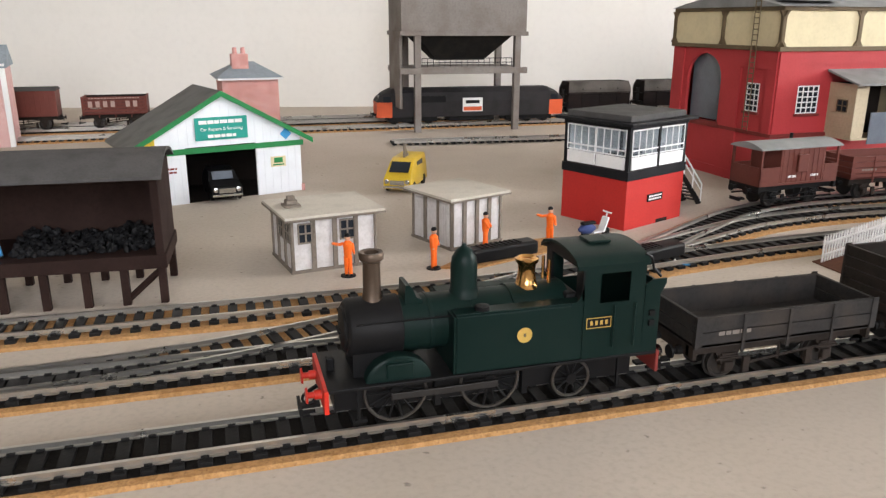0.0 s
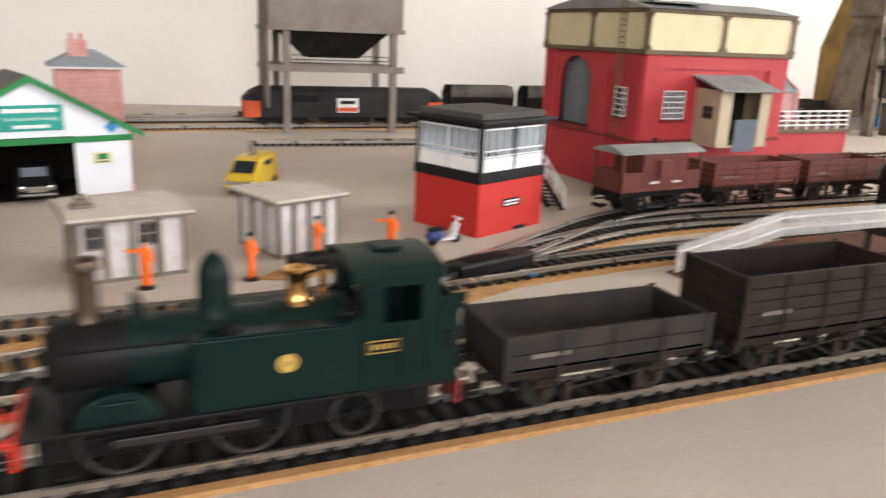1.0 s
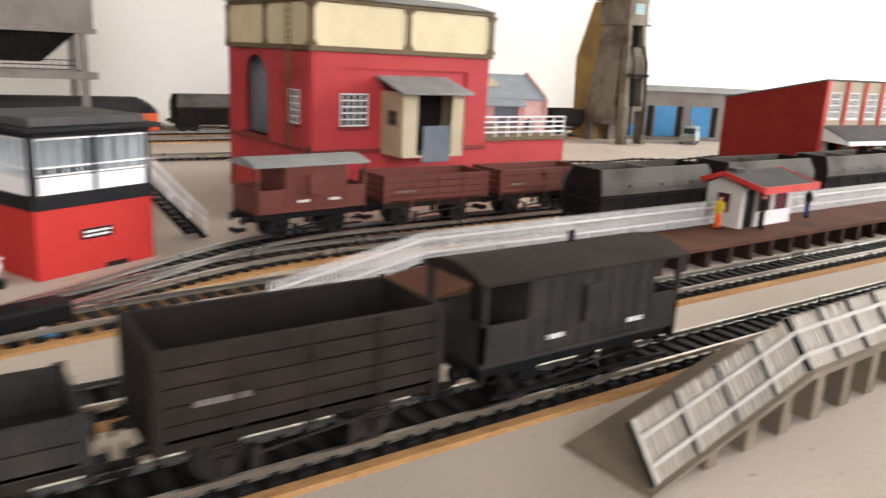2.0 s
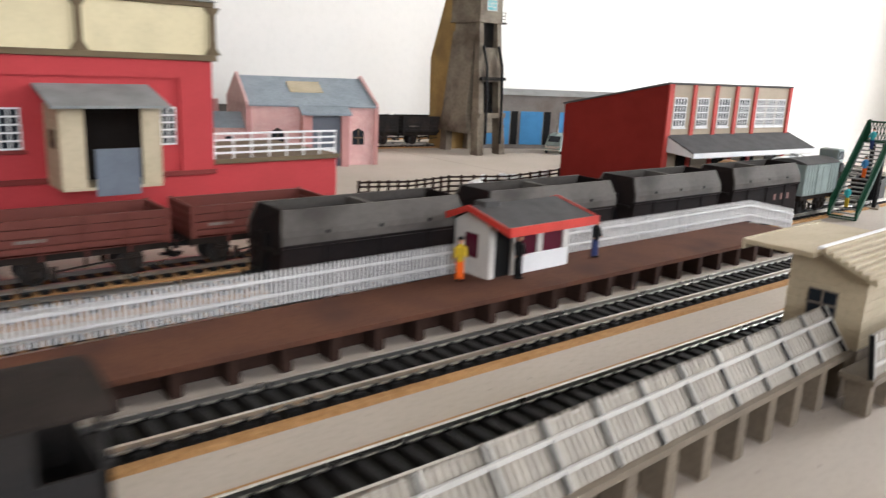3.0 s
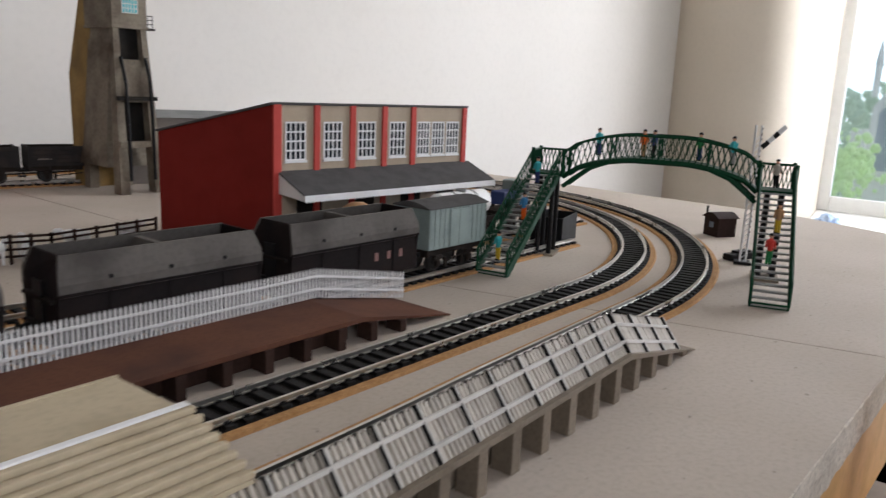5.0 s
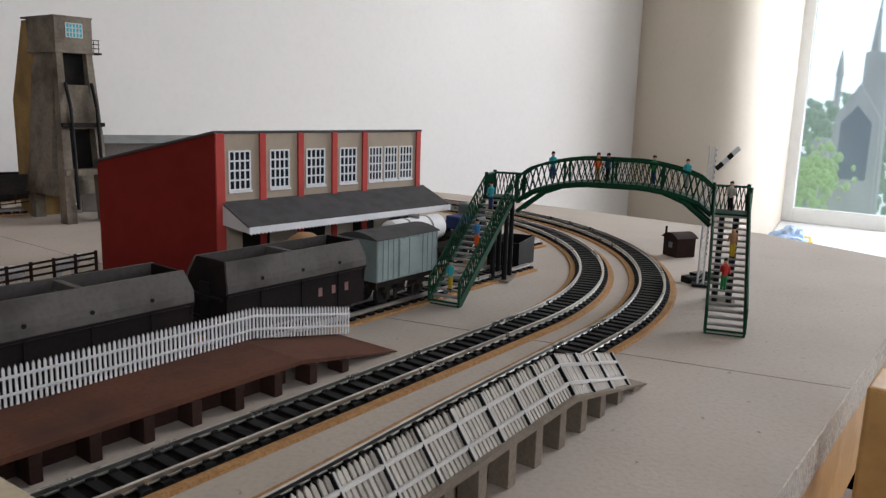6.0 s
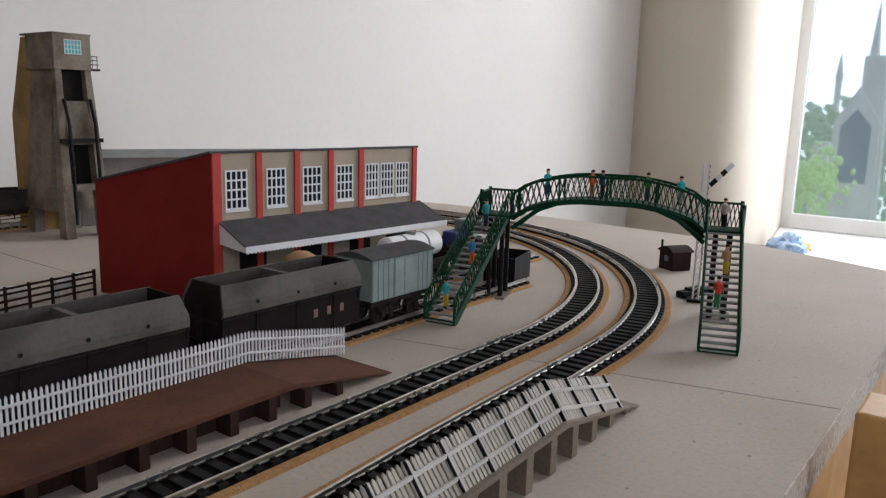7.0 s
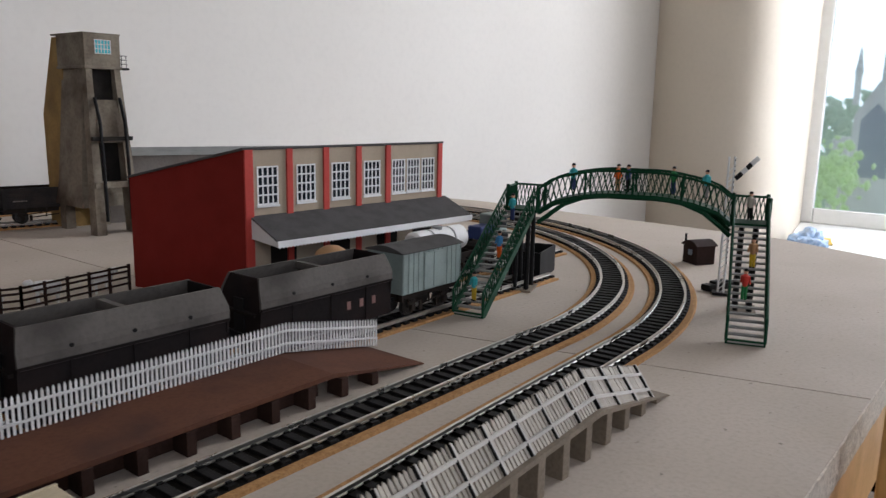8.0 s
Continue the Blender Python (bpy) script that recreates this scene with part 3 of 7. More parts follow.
def open_wagon(name, label, x, y, rz, L, H, outer, inner, planks, load=None, group="", rib=3):
    w = thing(name, label, "wagon", x, y, 0, rz, group)
    z, hw = 21.0, 15.5
    underframe(w, L, L * 0.28)
    part("floor_plate", bx(B(), -L / 2, L / 2, -hw, hw, z, z + 1.2), inner, w)
    step = (H - 0.4) / planks
    for s in (-1, 1):
        bm = B()
        for k in range(planks):
            a, b = s * hw, s * (hw - 1.5)
            bx(bm, -L / 2, L / 2, min(a, b), max(a, b), z + 0.2 + k * step, z + k * step + step - 0.15, 0.2)
        part("side_plank", bm, outer, w)
        bm = B()
        for k in range(planks):
            a, b = s * L / 2, s * (L / 2 - 1.5)
            bx(bm, min(a, b), max(a, b), -hw + 1.5, hw - 1.5, z + 0.2 + k * step, z + k * step + step - 0.15, 0.2)
        part("end_plank", bm, outer, w)
        bm = B()
        bx(bm, -L / 2 + 1.5, L / 2 - 1.5, min(s * (hw - 1.5), s * (hw - 1.9)), max(s * (hw - 1.5), s * (hw - 1.9)), z + 1.2, z + H - 0.6)
        part("lining", bm, inner, w)
        for k in range(1, rib + 1):
            xx = -L / 2 + L * k / (rib + 1)
            part("strap", bx(B(), xx - 0.6, xx + 0.6, min(s * hw, s * (hw + 0.6)), max(s * hw, s * (hw + 0.6)), z - 3, z + H - 0.5, 0.15), outer, w)
        for xx in (-L / 2 + 0.9, L / 2 - 0.9):
            part("corner_plate", bx(B(), xx - 1.3, xx + 1.3, min(s * hw, s * (hw + 0.35)), max(s * hw, s * (hw + 0.35)), z, z + H), outer, w)
    bm = B()
    bars_line(bm, -L / 2 + 9, -L / 2 + 22, z + H * 0.35, 1.5, -hw - 0.02, 0.5, RNG)
    part("lettering", bm, mat("faded lettering", (0.2, 0.17, 0.15), 0.8) if "faded lettering" not in bpy.data.materials else bpy.data.materials["faded lettering"], w)
    if load:
        part("load", bx(B(), -L / 2 + 2, L / 2 - 2, -hw + 2, hw - 2, z + 1, z + H - 3, 1), load, w)
    return w


def brake_van(label, x, y, rz, body, roof, L=86.0, group=""):
    w = thing("brake_van", label, "brake van", x, y, 0, rz, group)
    z, hw = 21.0, 14.5
    underframe(w, L, L * 0.26, material=BLACK)
    part("floor_plate", bx(B(), -L / 2, L / 2, -hw, hw, z, z + 1.5), body, w)
    a = -L / 2 + 17
    b = L / 2 - 13
    part("cabin", bx(B(), a, b, -hw, hw, z + 1.5, z + 26, 0.4), body, w)
    for y0 in (-hw, hw):
        s = -1 if y0 < 0 else 1
        for k in range(9):
            xx = a + 2 + k * (b - a - 4) / 8
            part("batten", bx(B(), xx - 0.25, xx + 0.25, min(y0, y0 + 0.3 * s), max(y0, y0 + 0.3 * s), z + 2, z + 25), body, w)
        part("lookout", bx(B(), -4, 5, min(y0, y0 + 2.2 * s), max(y0, y0 + 2.2 * s), z + 9, z + 21, 0.4), body, w)
        for xa, xb in ((-L / 2, a), (b, L / 2)):
            part("balcony_side", bx(B(), xa, xb, min(y0, y0 - s * 1.0), max(y0, y0 - s * 1.0), z + 1.5, z + 13), body, w)
        for xx in (-L / 2 + 0.8, L / 2 - 0.8):
            part("balcony_post", bx(B(), xx - 0.8, xx + 0.8, min(y0, y0 - s * 1.6), max(y0, y0 - s * 1.6), z + 1.5, z + 26), body, w)
        part("step_board", bx(B(), -L / 2 + 4, L / 2 - 4, min(y0, y0 + 1.5 * s), max(y0, y0 + 1.5 * s), 11.0, 12.0), BLACK, w)
        bm = B()
        bars_line(bm, a + 8, a + 15, z + 5, 1.6, (hw + 0.1) * s, 0.4, RNG)
        bars_line(bm, b - 12, b - 5, z + 5, 1.6, (hw + 0.1) * s, 0.4, RNG)
        part("lettering", bm, TEXTW, w)
    for xx in (-L / 2, L / 2 - 1):
        part("balcony_end", bx(B(), xx, xx + 1, -hw + 1, hw - 1, z + 1.5, z + 13), body, w)
    n = 10
    poly = [(-hw - 1.2 + (2 * hw + 2.4) * i / n, z + 26 + 3.6 * math.sin(math.pi * i / n)) for i in range(n + 1)]
    part("roof", prism(B(), poly + [(hw + 1.2, z + 25.2), (-hw - 1.2, z + 25.2)], "x", -L / 2 - 1.5, L / 2 + 1.5), roof, w, "grey curved roof", True)
    part("chimney", cyl(B(), (8, 5, z + 28), (8, 5, z + 33), 1.2), BLACK, w)
    return w


def tank_loco(x):
    w = thing("tank_locomotive", "dark green tank engine with copper-capped chimney and brass safety valve cover", "locomotive", x, 0, 0, 0)
    # local x runs from the front buffer beam (0) to the bunker (112)
    part("frame", bx(B(), 3, 108, -5.2, 5.2, 10, 21), BLACK, w)
    part("running_plate", bx(B(), 0, 112, -15, 15, 21.2, 22.4, 0.3), BLACK, w)
    bm = B()
    bx(bm, -1.2, 0.2, -15, 15, 14.5, 22.2, 0.2)
    part("front_beam", bm, REDBEAM, w, "bright red front buffer beam")
    part("rear_beam", bx(B(), 112, 113.2, -15, 15, 14.5, 22.2, 0.2), REDDARK, w, "dark red rear buffer beam")
    buffers(w, -1.2, -1, 18, REDBEAM)
    buffers(w, 113.2, 1, 18, STEEL)
    coupling(w, -1, -1)
    coupling(w, 113, 1)
    bm = B()
    cyl(bm, (-1.6, 0, 17.5), (-5, 0, 15.5), 0.7)
    torus(bm, (-4.5, 0, 13.5), 2.0, 0.5, "y", 12, 5)
    part("coupling_hook", bm, BLACK, w)
    # boiler
    zc = 36.0
    part("smokebox", lathe(B(), [(0.5, 7.6), (8.6, 7.7), (9.4, 8.4), (9.9, 9.0), (9.9, 25), (9.6, 25.3)], (0, 0, zc), 32, "x"), BLACK, w, "sooty black smokebox", True)
    bm = B()
    lathe(bm, [(0.4, 6.2), (3.5, 6.3), (7.2, 6.9), (7.6, 7.8)], (0, 0, zc), 24, "x")
    bar(bm, (5.8, -3, zc), (5.8, 3, zc), 0.8)
    part("smokebox_door", bm, BLACK, w, "", True)
    bx(bm2 := B(), 9, 25, -8, 8, 22, 34)
    part("smokebox_saddle", bm2, BLACK, w)
    bm = B()
    lathe(bm, [(9.2, 25.3), (9.2, 62), (9.8, 62.2), (9.8, 82)], (0, 0, zc), 32, "x")
    part("boiler", bm, GREEN, w, "", True)
    for k in (34, 48, 62):
        part("boiler_band", lathe(B(), [(9.4, k), (9.45, k + 0.2), (9.45, k + 1.1), (9.4, k + 1.3)], (0, 0, zc), 32, "x"), GREEN, w, "", True)
    ch = part("chimney", lathe(B(), [(4.0, 44.2), (3.4, 45.6), (2.9, 47.5), (2.8, 56.5), (3.0, 58.2)], (17, 0, 0), 20), BRONZE, w, "dull bronze chimney", True)
    part("chimney_cap", lathe(B(), [(3.1, 58.0), (3.9, 58.6), (4.1, 60.4), (3.7, 61.0), (2.5, 60.8), (2.4, 59)], (17, 0, 0), 20), BRONZE, ch, "copper chimney cap", True)
    part("dome", lathe(B(), [(5.6, 43.8), (4.8, 45.2), (4.4, 47), (4.4, 54), (4.0, 56.8), (2.6, 59.2), (0.9, 60.4), (0.7, 61.2), (0.1, 61.4)], (47.5, 0, 0), 24), GREEN, w, "", True)
    part("safety_valve_cover", lathe(B(), [(4.6, 44.8), (3.7, 45.8), (3.2, 47.5), (2.9, 50), (3.0, 52.5), (3.9, 53.5), (4.0, 54.6), (3.0, 55.0), (2.3, 54.2)], (69.5, 0, 0), 24), BRASS, w, "polished brass safety valve cover", True)
    for yy in (-2.5, 2.5):
        part("whistle", cyl(B(), (76.5, yy, 46), (76.5, yy, 54), 0.6, None, 8), BRASS, w, "brass whistle", True)
    # tanks, cab, bunker
    for s in (-1, 1):
        y0, y1 = (-14.6, -8.4) if s < 0 else (8.4, 14.6)
        tank = part("side_tank", bx(B(), 40.6, 84, y0, y1, 22.4, 42.0, 0.5), GREEN, w)
        part("tank_rim", bx(B(), 40.6, 84, y0 + 0.3, y1 - 0.3, 42.0, 42.6, 0.2), GREEN, tank)
        yo = s * 14.6
        badge = part("badge", lathe(B(), [(2.6, 0.0), (2.6, 0.25 * s), (0.1, 0.3 * s)], (63.5, yo, 33.5), 20, "y"), TEXTG, tank, "round gilt badge", True)
        part("badge_mark", bx(B(), 63.1, 63.9, min(yo + 0.3 * s, yo + 0.4 * s), max(yo + 0.3 * s, yo + 0.4 * s), 32.9, 34.1), OLIVE, badge)
        bm = B()
        lathe(bm, [(6, 0), (6, 4.2 * s), (5.6, 4.7 * s)], (22.5, 8.6 * s, 22.0), 24, "y")
        for v in list(bm.verts):
            v.co.z = max(v.co.z, 22.2)
            v.co.x = 22.5 + (v.co.x - 22.5) * 1.75
            v.co.z = 22.2 + (v.co.z - 22.2) * 1.4
        spl = part("splasher", bm, GREEN, w, "", True)
        part("sandbox", bx(B(), 18.5, 27, min(12.6 * s, 14.4 * s), max(12.6 * s, 14.4 * s), 23.4, 28.5, 0.4), GREEN, spl)
        # cab side with doorway and window
        ya, yb = (-14.6, -13.8) if s < 0 else (13.8, 14.6)
        bm = B()
        # the front edge of the side sheet sweeps up from the tank in a quarter round
        prism(bm, [(84, 22.4), (89.5, 22.4), (89.5, 54.5), (84.2, 54.5), (83.6, 47.5), (83.0, 44.5), (81.6, 42.9), (79.5, 42.4), (79.5, 41.6), (84, 41.6)], "y", ya, yb)
        bx(bm, 89.5, 100.5, ya, yb, 22.4, 41.5)
        bx(bm, 89.5, 100.5, ya, yb, 51.8, 54.5)
        bx(bm, 100.5, 106, ya, yb, 22.4, 54.5)
        part("cab_side", bm, GREEN, w)
        part("bunker_side", prism(B(), [(106, 22.4), (112, 22.4), (112, 43), (114, 46.5), (114, 48.2), (109, 48.2), (106.4, 46.5)], "y", ya, yb), GREEN, w)
        bm = B()
        for xx in (94.5, 102.2):
            bar(bm, (xx, s * 15.6, 26), (xx, s * 15.6, 41), 0.7)
        part("handrail", bm, GREEN, w)
        plate = part("number_plate", bx(B(), 85.0, 94.0, min(s * 14.6, s * 14.95), max(s * 14.6, s * 14.95), 33.2, 36.9, 0.15), BLACK, w, "black number plate with a brass rim")
        bm = B()
        yy = s * 14.95
        for xa, xb, za, zb in ((85, 94, 36.65, 36.9), (85, 94, 33.2, 33.45), (85, 85.25, 33.45, 36.65), (93.75, 94, 33.45, 36.65), (86.4, 87.3, 34.3, 35.8), (88.2, 89.1, 34.3, 35.8), (90, 90.9, 34.3, 35.8), (91.8, 92.7, 34.3, 35.8)):
            bx(bm, xa, xb, min(yy, yy + 0.12 * s), max(yy, yy + 0.12 * s), za, zb)
        part("plate_bars", bm, TEXTG, plate)
        for zz in (36, 39.5):
            part("lamp_iron", bx(B(), 108, 110, min(s * 14.6, s * 15.6), max(s * 14.6, s * 15.6), zz - 4, zz - 2), BLACK, w)
        part("cab_step", bx(bx(B(), 96, 101, min(s * 13, s * 15), max(s * 13, s * 15), 9, 10), 98, 99, min(s * 13, s * 14), max(s * 13, s * 14), 10, 21.5), BLACK, w)
        part("front_step", bx(bx(B(), 8, 12, min(s * 12.5, s * 14.5), max(s * 12.5, s * 14.5), 10, 11), 9, 10, min(s * 13, s * 14), max(s * 13, s * 14), 11, 21.5), BLACK, w)
    part("tank_filler", lathe(B(), [(2.4, 42.4), (2.4, 43.8), (1.0, 44.2)], (50, -11.5, 0), 14), BLACK, w, "", True)
    part("tank_front", bx(B(), 39.8, 40.7, -14.4, 14.4, 22.4, 41.8, 0.2), GREEN, w)
    front = B()
    n = 14
    arch = [(-14.6 + 29.2 * i / n, 54.0 + 4.0 * math.sin(math.pi * i / n) ** 0.55) for i in range(n + 1)]
    prism(front, arch + [(14.6, 43), (9.9, 43), (9.9, 53), (-9.9, 53), (-9.9, 43), (-14.6, 43)], "x", 83.2, 84.0)
    part("cab_front", front, BLACK, w, "black cab front with a wide opening")
    bm = B()
    prism(bm, [(26.5, 44.0), (32.5, 44.0), (32.2, 45.2), (30.4, 46.0), (29.4, 48.6), (28.2, 50.2), (26.9, 50.2)], "y", -4.6, 4.6)
    part("boiler_saddle", bm, GREEN, w, "green saddle fairing behind the smokebox")
    part("backhead", bx(B(), 80, 84.5, -9.4, 9.4, 26, 44, 1), BLACK, w)
    part("cab_roof", prism(B(), [(-15.2, 53.6)] + [(a * 1.04, b + 0.9) for a, b in arch] + [(15.2, 53.6)] + list(reversed(arch)), "x", 81.0, 107), GREEN, w, "", True)
    part("roof_vent", bx(B(), 90, 98, -4, 4, 58.9, 59.8, 0.3), GREEN, w)
    part("cab_back", bx(B(), 105.4, 106.2, -13.8, 13.8, 22.4, 54), GREEN, w)
    part("bunker_back", bx(B(), 111.2, 112, -13.8, 13.8, 22.4, 47), GREEN, w)
    part("bunker_coal", bx(B(), 106.2, 111.2, -13.8, 13.8, 22.4, 45, 0.6), COAL, w, "black coal in the bunker")
    for yy in (-13.2, 13.2):
        bm = B()
        pts = [(106, yy, 57), (108.5, yy, 55.5), (109.5, yy, 51.5), (112.5, yy, 48.6)]
        for p, q in zip(pts, pts[1:]):
            bar(bm, p, q, 0.8)
        part("bunker_rail", bm, BLACK, w)
    bm = B()
    for yy in (-10.4, 10.4):
        bar(bm, (10, yy, 41), (82, yy, 41), 0.5)
    part("boiler_handrail", bm, BLACK, w)
    part("front_lamp", bx(B(), 1.5, 4, -1.5, 1.5, 22.4, 27, 0.4), BLACK, w)
    for xx in (22.5, 54.5):
        wheelset(w, xx, 10.6, "driving_wheel", 14)
    wheelset(w, 84, 7.2, "trailing_wheel", 10)
    for yy in (-10.2, 10.2):
        part("coupling_rod", bx(B(), 20.5, 56.5, yy - 0.5, yy + 0.5, RAILTOP + 9, RAILTOP + 11.4, 0.3), WHEEL, w)
    for xx in (35.5, 66):
        part("brake_hanger", bx(B(), xx, xx + 2, -8, 8, 9, 20), BLACK, w)
    return w


LOCO_X = 74.0
tank_loco(LOCO_X)
open_wagon("dropside_wagon", "low two-plank open wagon in weathered grey behind the engine", LOCO_X + 165, 0, 0, 76, 12, GREYW, GREYW, 2)
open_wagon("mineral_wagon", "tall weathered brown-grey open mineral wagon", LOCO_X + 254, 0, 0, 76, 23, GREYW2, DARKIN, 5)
brake_van("dark grey goods brake van with open balconies", LOCO_X + 350, 0, 0, GREYW, GREYW2)


def hopper(label, x, y, rz, L=124.0, group="hopper wagons", name="hopper_wagon"):
    w = thing(name, label, "hopper wagon", x, y, 0, rz, group)
    hw = 16.5
    top, mid = HOPPER, HOPPER_D
    part("chassis", bx(B(), -L / 2 + 4, L / 2 - 4, -12, 12, 14, 20), BLACK, w)
    for xx in (-L * 0.36, -L * 0.24, L * 0.24, L * 0.36):
        wheelset(w, xx, 6.0)
    for d in (-1, 1):
        buffers(w, d * (L / 2 - 4), d)
    for s in (-1, 1):
        part("lower_side", bx(B(), -L / 2 + 6, L / 2 - 6, min(s * 14.5, s * 15.5), max(s * 14.5, s * 15.5), 13, 33, 0.3), mid, w, "grimy brown lower side")
        side = prism(B(), [(s * 15.5, 32.5), (s * 16.9, 34.5), (s * 16.9, 38), (s * 16.2, 40.5), (s * 12.6, 49), (s * 11.2, 49), (s * 15.1, 40), (s * 15.3, 38)], "x", -L / 2 + 6, L / 2 - 6)
        for v in side.verts:
            if v.co.z > 45:
                v.co.x *= 1 - 5.0 / L
        part("upper_side", side, top, w, "dusty grey sloping side")
        part("side_seam", bx(B(), -L / 2 + 6, L / 2 - 6, min(s * 16.6, s * 17.2), max(s * 16.6, s * 17.2), 33.2, 34.4), mid, w)
        for k in range(3):
            xx = -L / 2 + L * (k + 1) / 4
            part("side_rib", bx(B(), xx - 0.4, xx + 0.4, min(s * 15.5, s * 16.1), max(s * 15.5, s * 16.1), 13, 33), mid, w)
            part("lifting_eye", cyl(B(), (xx, s * 16.6, 39), (xx, s * 17.0, 39), 1.0, None, 8), BLACK, w)
        part("hatch_ladder", bx(B(), s * (L / 2 - 5) - 0.5, s * (L / 2 - 5) + 0.5, -4, 4, 14, 38), BLACK, w)
        bm = B()
        prism(bm, [(-15, 20), (15, 20), (16.4, 34), (16.4, 38), (12.4, 48.8), (-12.4, 48.8), (-16.4, 38), (-16.4, 34)], "x", min(s * (L / 2 - 6), s * (L / 2 - 7.2)), max(s * (L / 2 - 6), s * (L / 2 - 7.2)))
        for v in bm.verts:
            v.co.x -= s * max(0.0, v.co.z - 38) * 0.24
        part("end_wall", bm, HOPPER_D, w)
        part("slope_sheet", prism(B(), [(s * (L / 2 - 8), 40), (s * (L / 2 - 8), 39), (s * L * 0.2, 16), (s * L * 0.2, 17)], "y", -12, 12), HOPPER_D, w)
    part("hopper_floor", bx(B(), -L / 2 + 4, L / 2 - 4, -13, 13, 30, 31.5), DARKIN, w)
    part("cross_tie", bx(B(), -1.5, 1.5, -13, 13, 44, 48), top, w)
    return w


HX = [629, 750, 869, 984]
for i, xx in enumerate(HX):
    LAST_HOPPER = hopper("weathered grey coal hopper wagon on the siding behind the platform", xx, 146 + 0.5 * i, 0, 114 if i < 2 else 108)
van = thing("box_van", "grey-green planked box van behind the hopper wagons", "van", 1073, 148, 0, 0)
underframe(van, 58, 16)
part("body", bx(B(), -29, 29, -15, 15, 21, 47, 0.4), VANGREY, van)
for s in (-1, 1):
    for k in range(13):
        xx = -28.2 + k * 4.7
        part("plank_batten", bx(B(), xx - 0.25, xx + 0.25, min(s * 15, s * 15.35), max(s * 15, s * 15.35), 21.5, 46.5), VANGREY, van)
    for a, b in ((-9, -0.2), (0.2, 9)):
        part("door", bx(B(), a, b, min(s * 15, s * 15.7), max(s * 15, s * 15.7), 22, 45, 0.2), VANGREY, van)
part("roof", prism(B(), [(-16, 46.5)] + [(-16 + 32 * i / 10, 47 + 3.4 * math.sin(math.pi * i / 10)) for i in range(11)] + [(16, 46.5)], "x", -30, 30), SLATE, van, "dark grey curved roof", True)
for k in range(3):
    part("letter_bar", bx(B(), 12 + k * 10, 14.8 + k * 10, -15.7, -15.52, 22, 26.6), mat("pale red lettering", (0.26, 0.14, 0.12), 0.7) if k == 0 else bpy.data.materials["pale red lettering"], LAST_HOPPER)

brake_van("brown goods brake van with a grey roof beside the water tower", 434, 226, 5, MAROON, ROOFGREY, 70)
open_wagon("goods_wagon", "brown open goods wagon", 521, 229, 0, 78, 17, MAROON, MAROON, 4, group="brown wagons")
open_wagon("goods_wagon", "brown open goods wagon", 610, 229, 0, 78, 17, MAROON, MAROON, 4, group="brown wagons")


def diesel(x, y, rz):
    w = thing("diesel_locomotive", "dark grey diesel locomotive with orange cab ends", "locomotive", x, y, 0, rz)
    L = 250
    prof = [(-17, 14), (17, 14), (17.5, 33), (15.5, 44), (9, 49), (-9, 49), (-15.5, 44), (-17.5, 33)]
    part("body", prism(B(), prof, "x", -L / 2 + 22, L / 2 - 22), DIESEL, w, "", False)
    for s in (-1, 1):
        bm = B()
        prism(bm, [(-17, 14), (17, 14), (17.5, 33), (-17.5, 33)], "x", min(s * (L / 2 - 22), s * (L / 2 - 3)), max(s * (L / 2 - 22), s * (L / 2 - 3)))
        for v in bm.verts:
            if abs(v.co.x) > L / 2 - 6:
                v.co.y *= 0.88
        cab = part("cab", bm, LOADRED, w, "orange lower cab end")
        bm = B()
        prism(bm, [(17.5, 33), (17, 37), (15.5, 44), (9, 48.5), (-9, 48.5), (-15.5, 44), (-17, 37), (-17.5, 33)], "x", min(s * (L / 2 - 22), s * (L / 2 - 3)), max(s * (L / 2 - 22), s * (L / 2 - 3)))
        for v in bm.verts:
            if abs(v.co.x) > L / 2 - 6:
                v.co.y *= 0.88
                v.co.x -= s * 13 * max(0.0, (v.co.z - 33) / 15) ** 1.6
                v.co.z = 33 + (v.co.z - 33) * 0.88
        part("cab_hood", bm, DIESEL, cab, "dark rounded cab top", True)
        for yy in (-8.3, 0.6):
            part("windscreen", bx(B(), min(s * (L / 2 - 9), s * (L / 2 - 6.5)), max(s * (L / 2 - 9), s * (L / 2 - 6.5)), yy, yy + 7.6, 33, 40.5), DARKGLASS, cab)
        for yy in (-17.9, 17.4):
            part("cab_window", bx(B(), min(s * (L / 2 - 20), s * (L / 2 - 11)), max(s * (L / 2 - 20), s * (L / 2 - 11)), yy, yy + 0.5, 33, 40), DARKGLASS, cab)
        part("bogie", bx(B(), min(s * 45, s * 108), max(s * 45, s * 108), -13, 13, 8, 14, 0.5), BLACK, w)
        for xx in (55, 77, 99):
            wheelset(w, s * xx, 7)
        buffers(w, s * (L / 2 - 3), s, 17)
    part("fuel_tank", bx(B(), -30, 30, -14, 14, 8, 14, 1), BLACK, w)
    for s in (-1, 1):
        part("side_panel", bx(B(), -13, 13, min(s * 17.4, s * 17.9), max(s * 17.4, s * 17.9), 20, 37), TEXTW, w, "white square panel on the side")
        part("panel_bar", bx(B(), -9, 9, min(s * 17.9, s * 18.0), max(s * 17.9, s * 18.0), 30, 34), BLACK, w)
        part("panel_stripe", bx(B(), -12, 12, min(s * 17.9, s * 18.0), max(s * 17.9, s * 18.0), 21, 26), LOADRED, w)
        part("grille", bx(B(), -70, -35, min(s * 17.2, s * 17.7), max(s * 17.2, s * 17.7), 32, 40), BLACK, w)
    return w


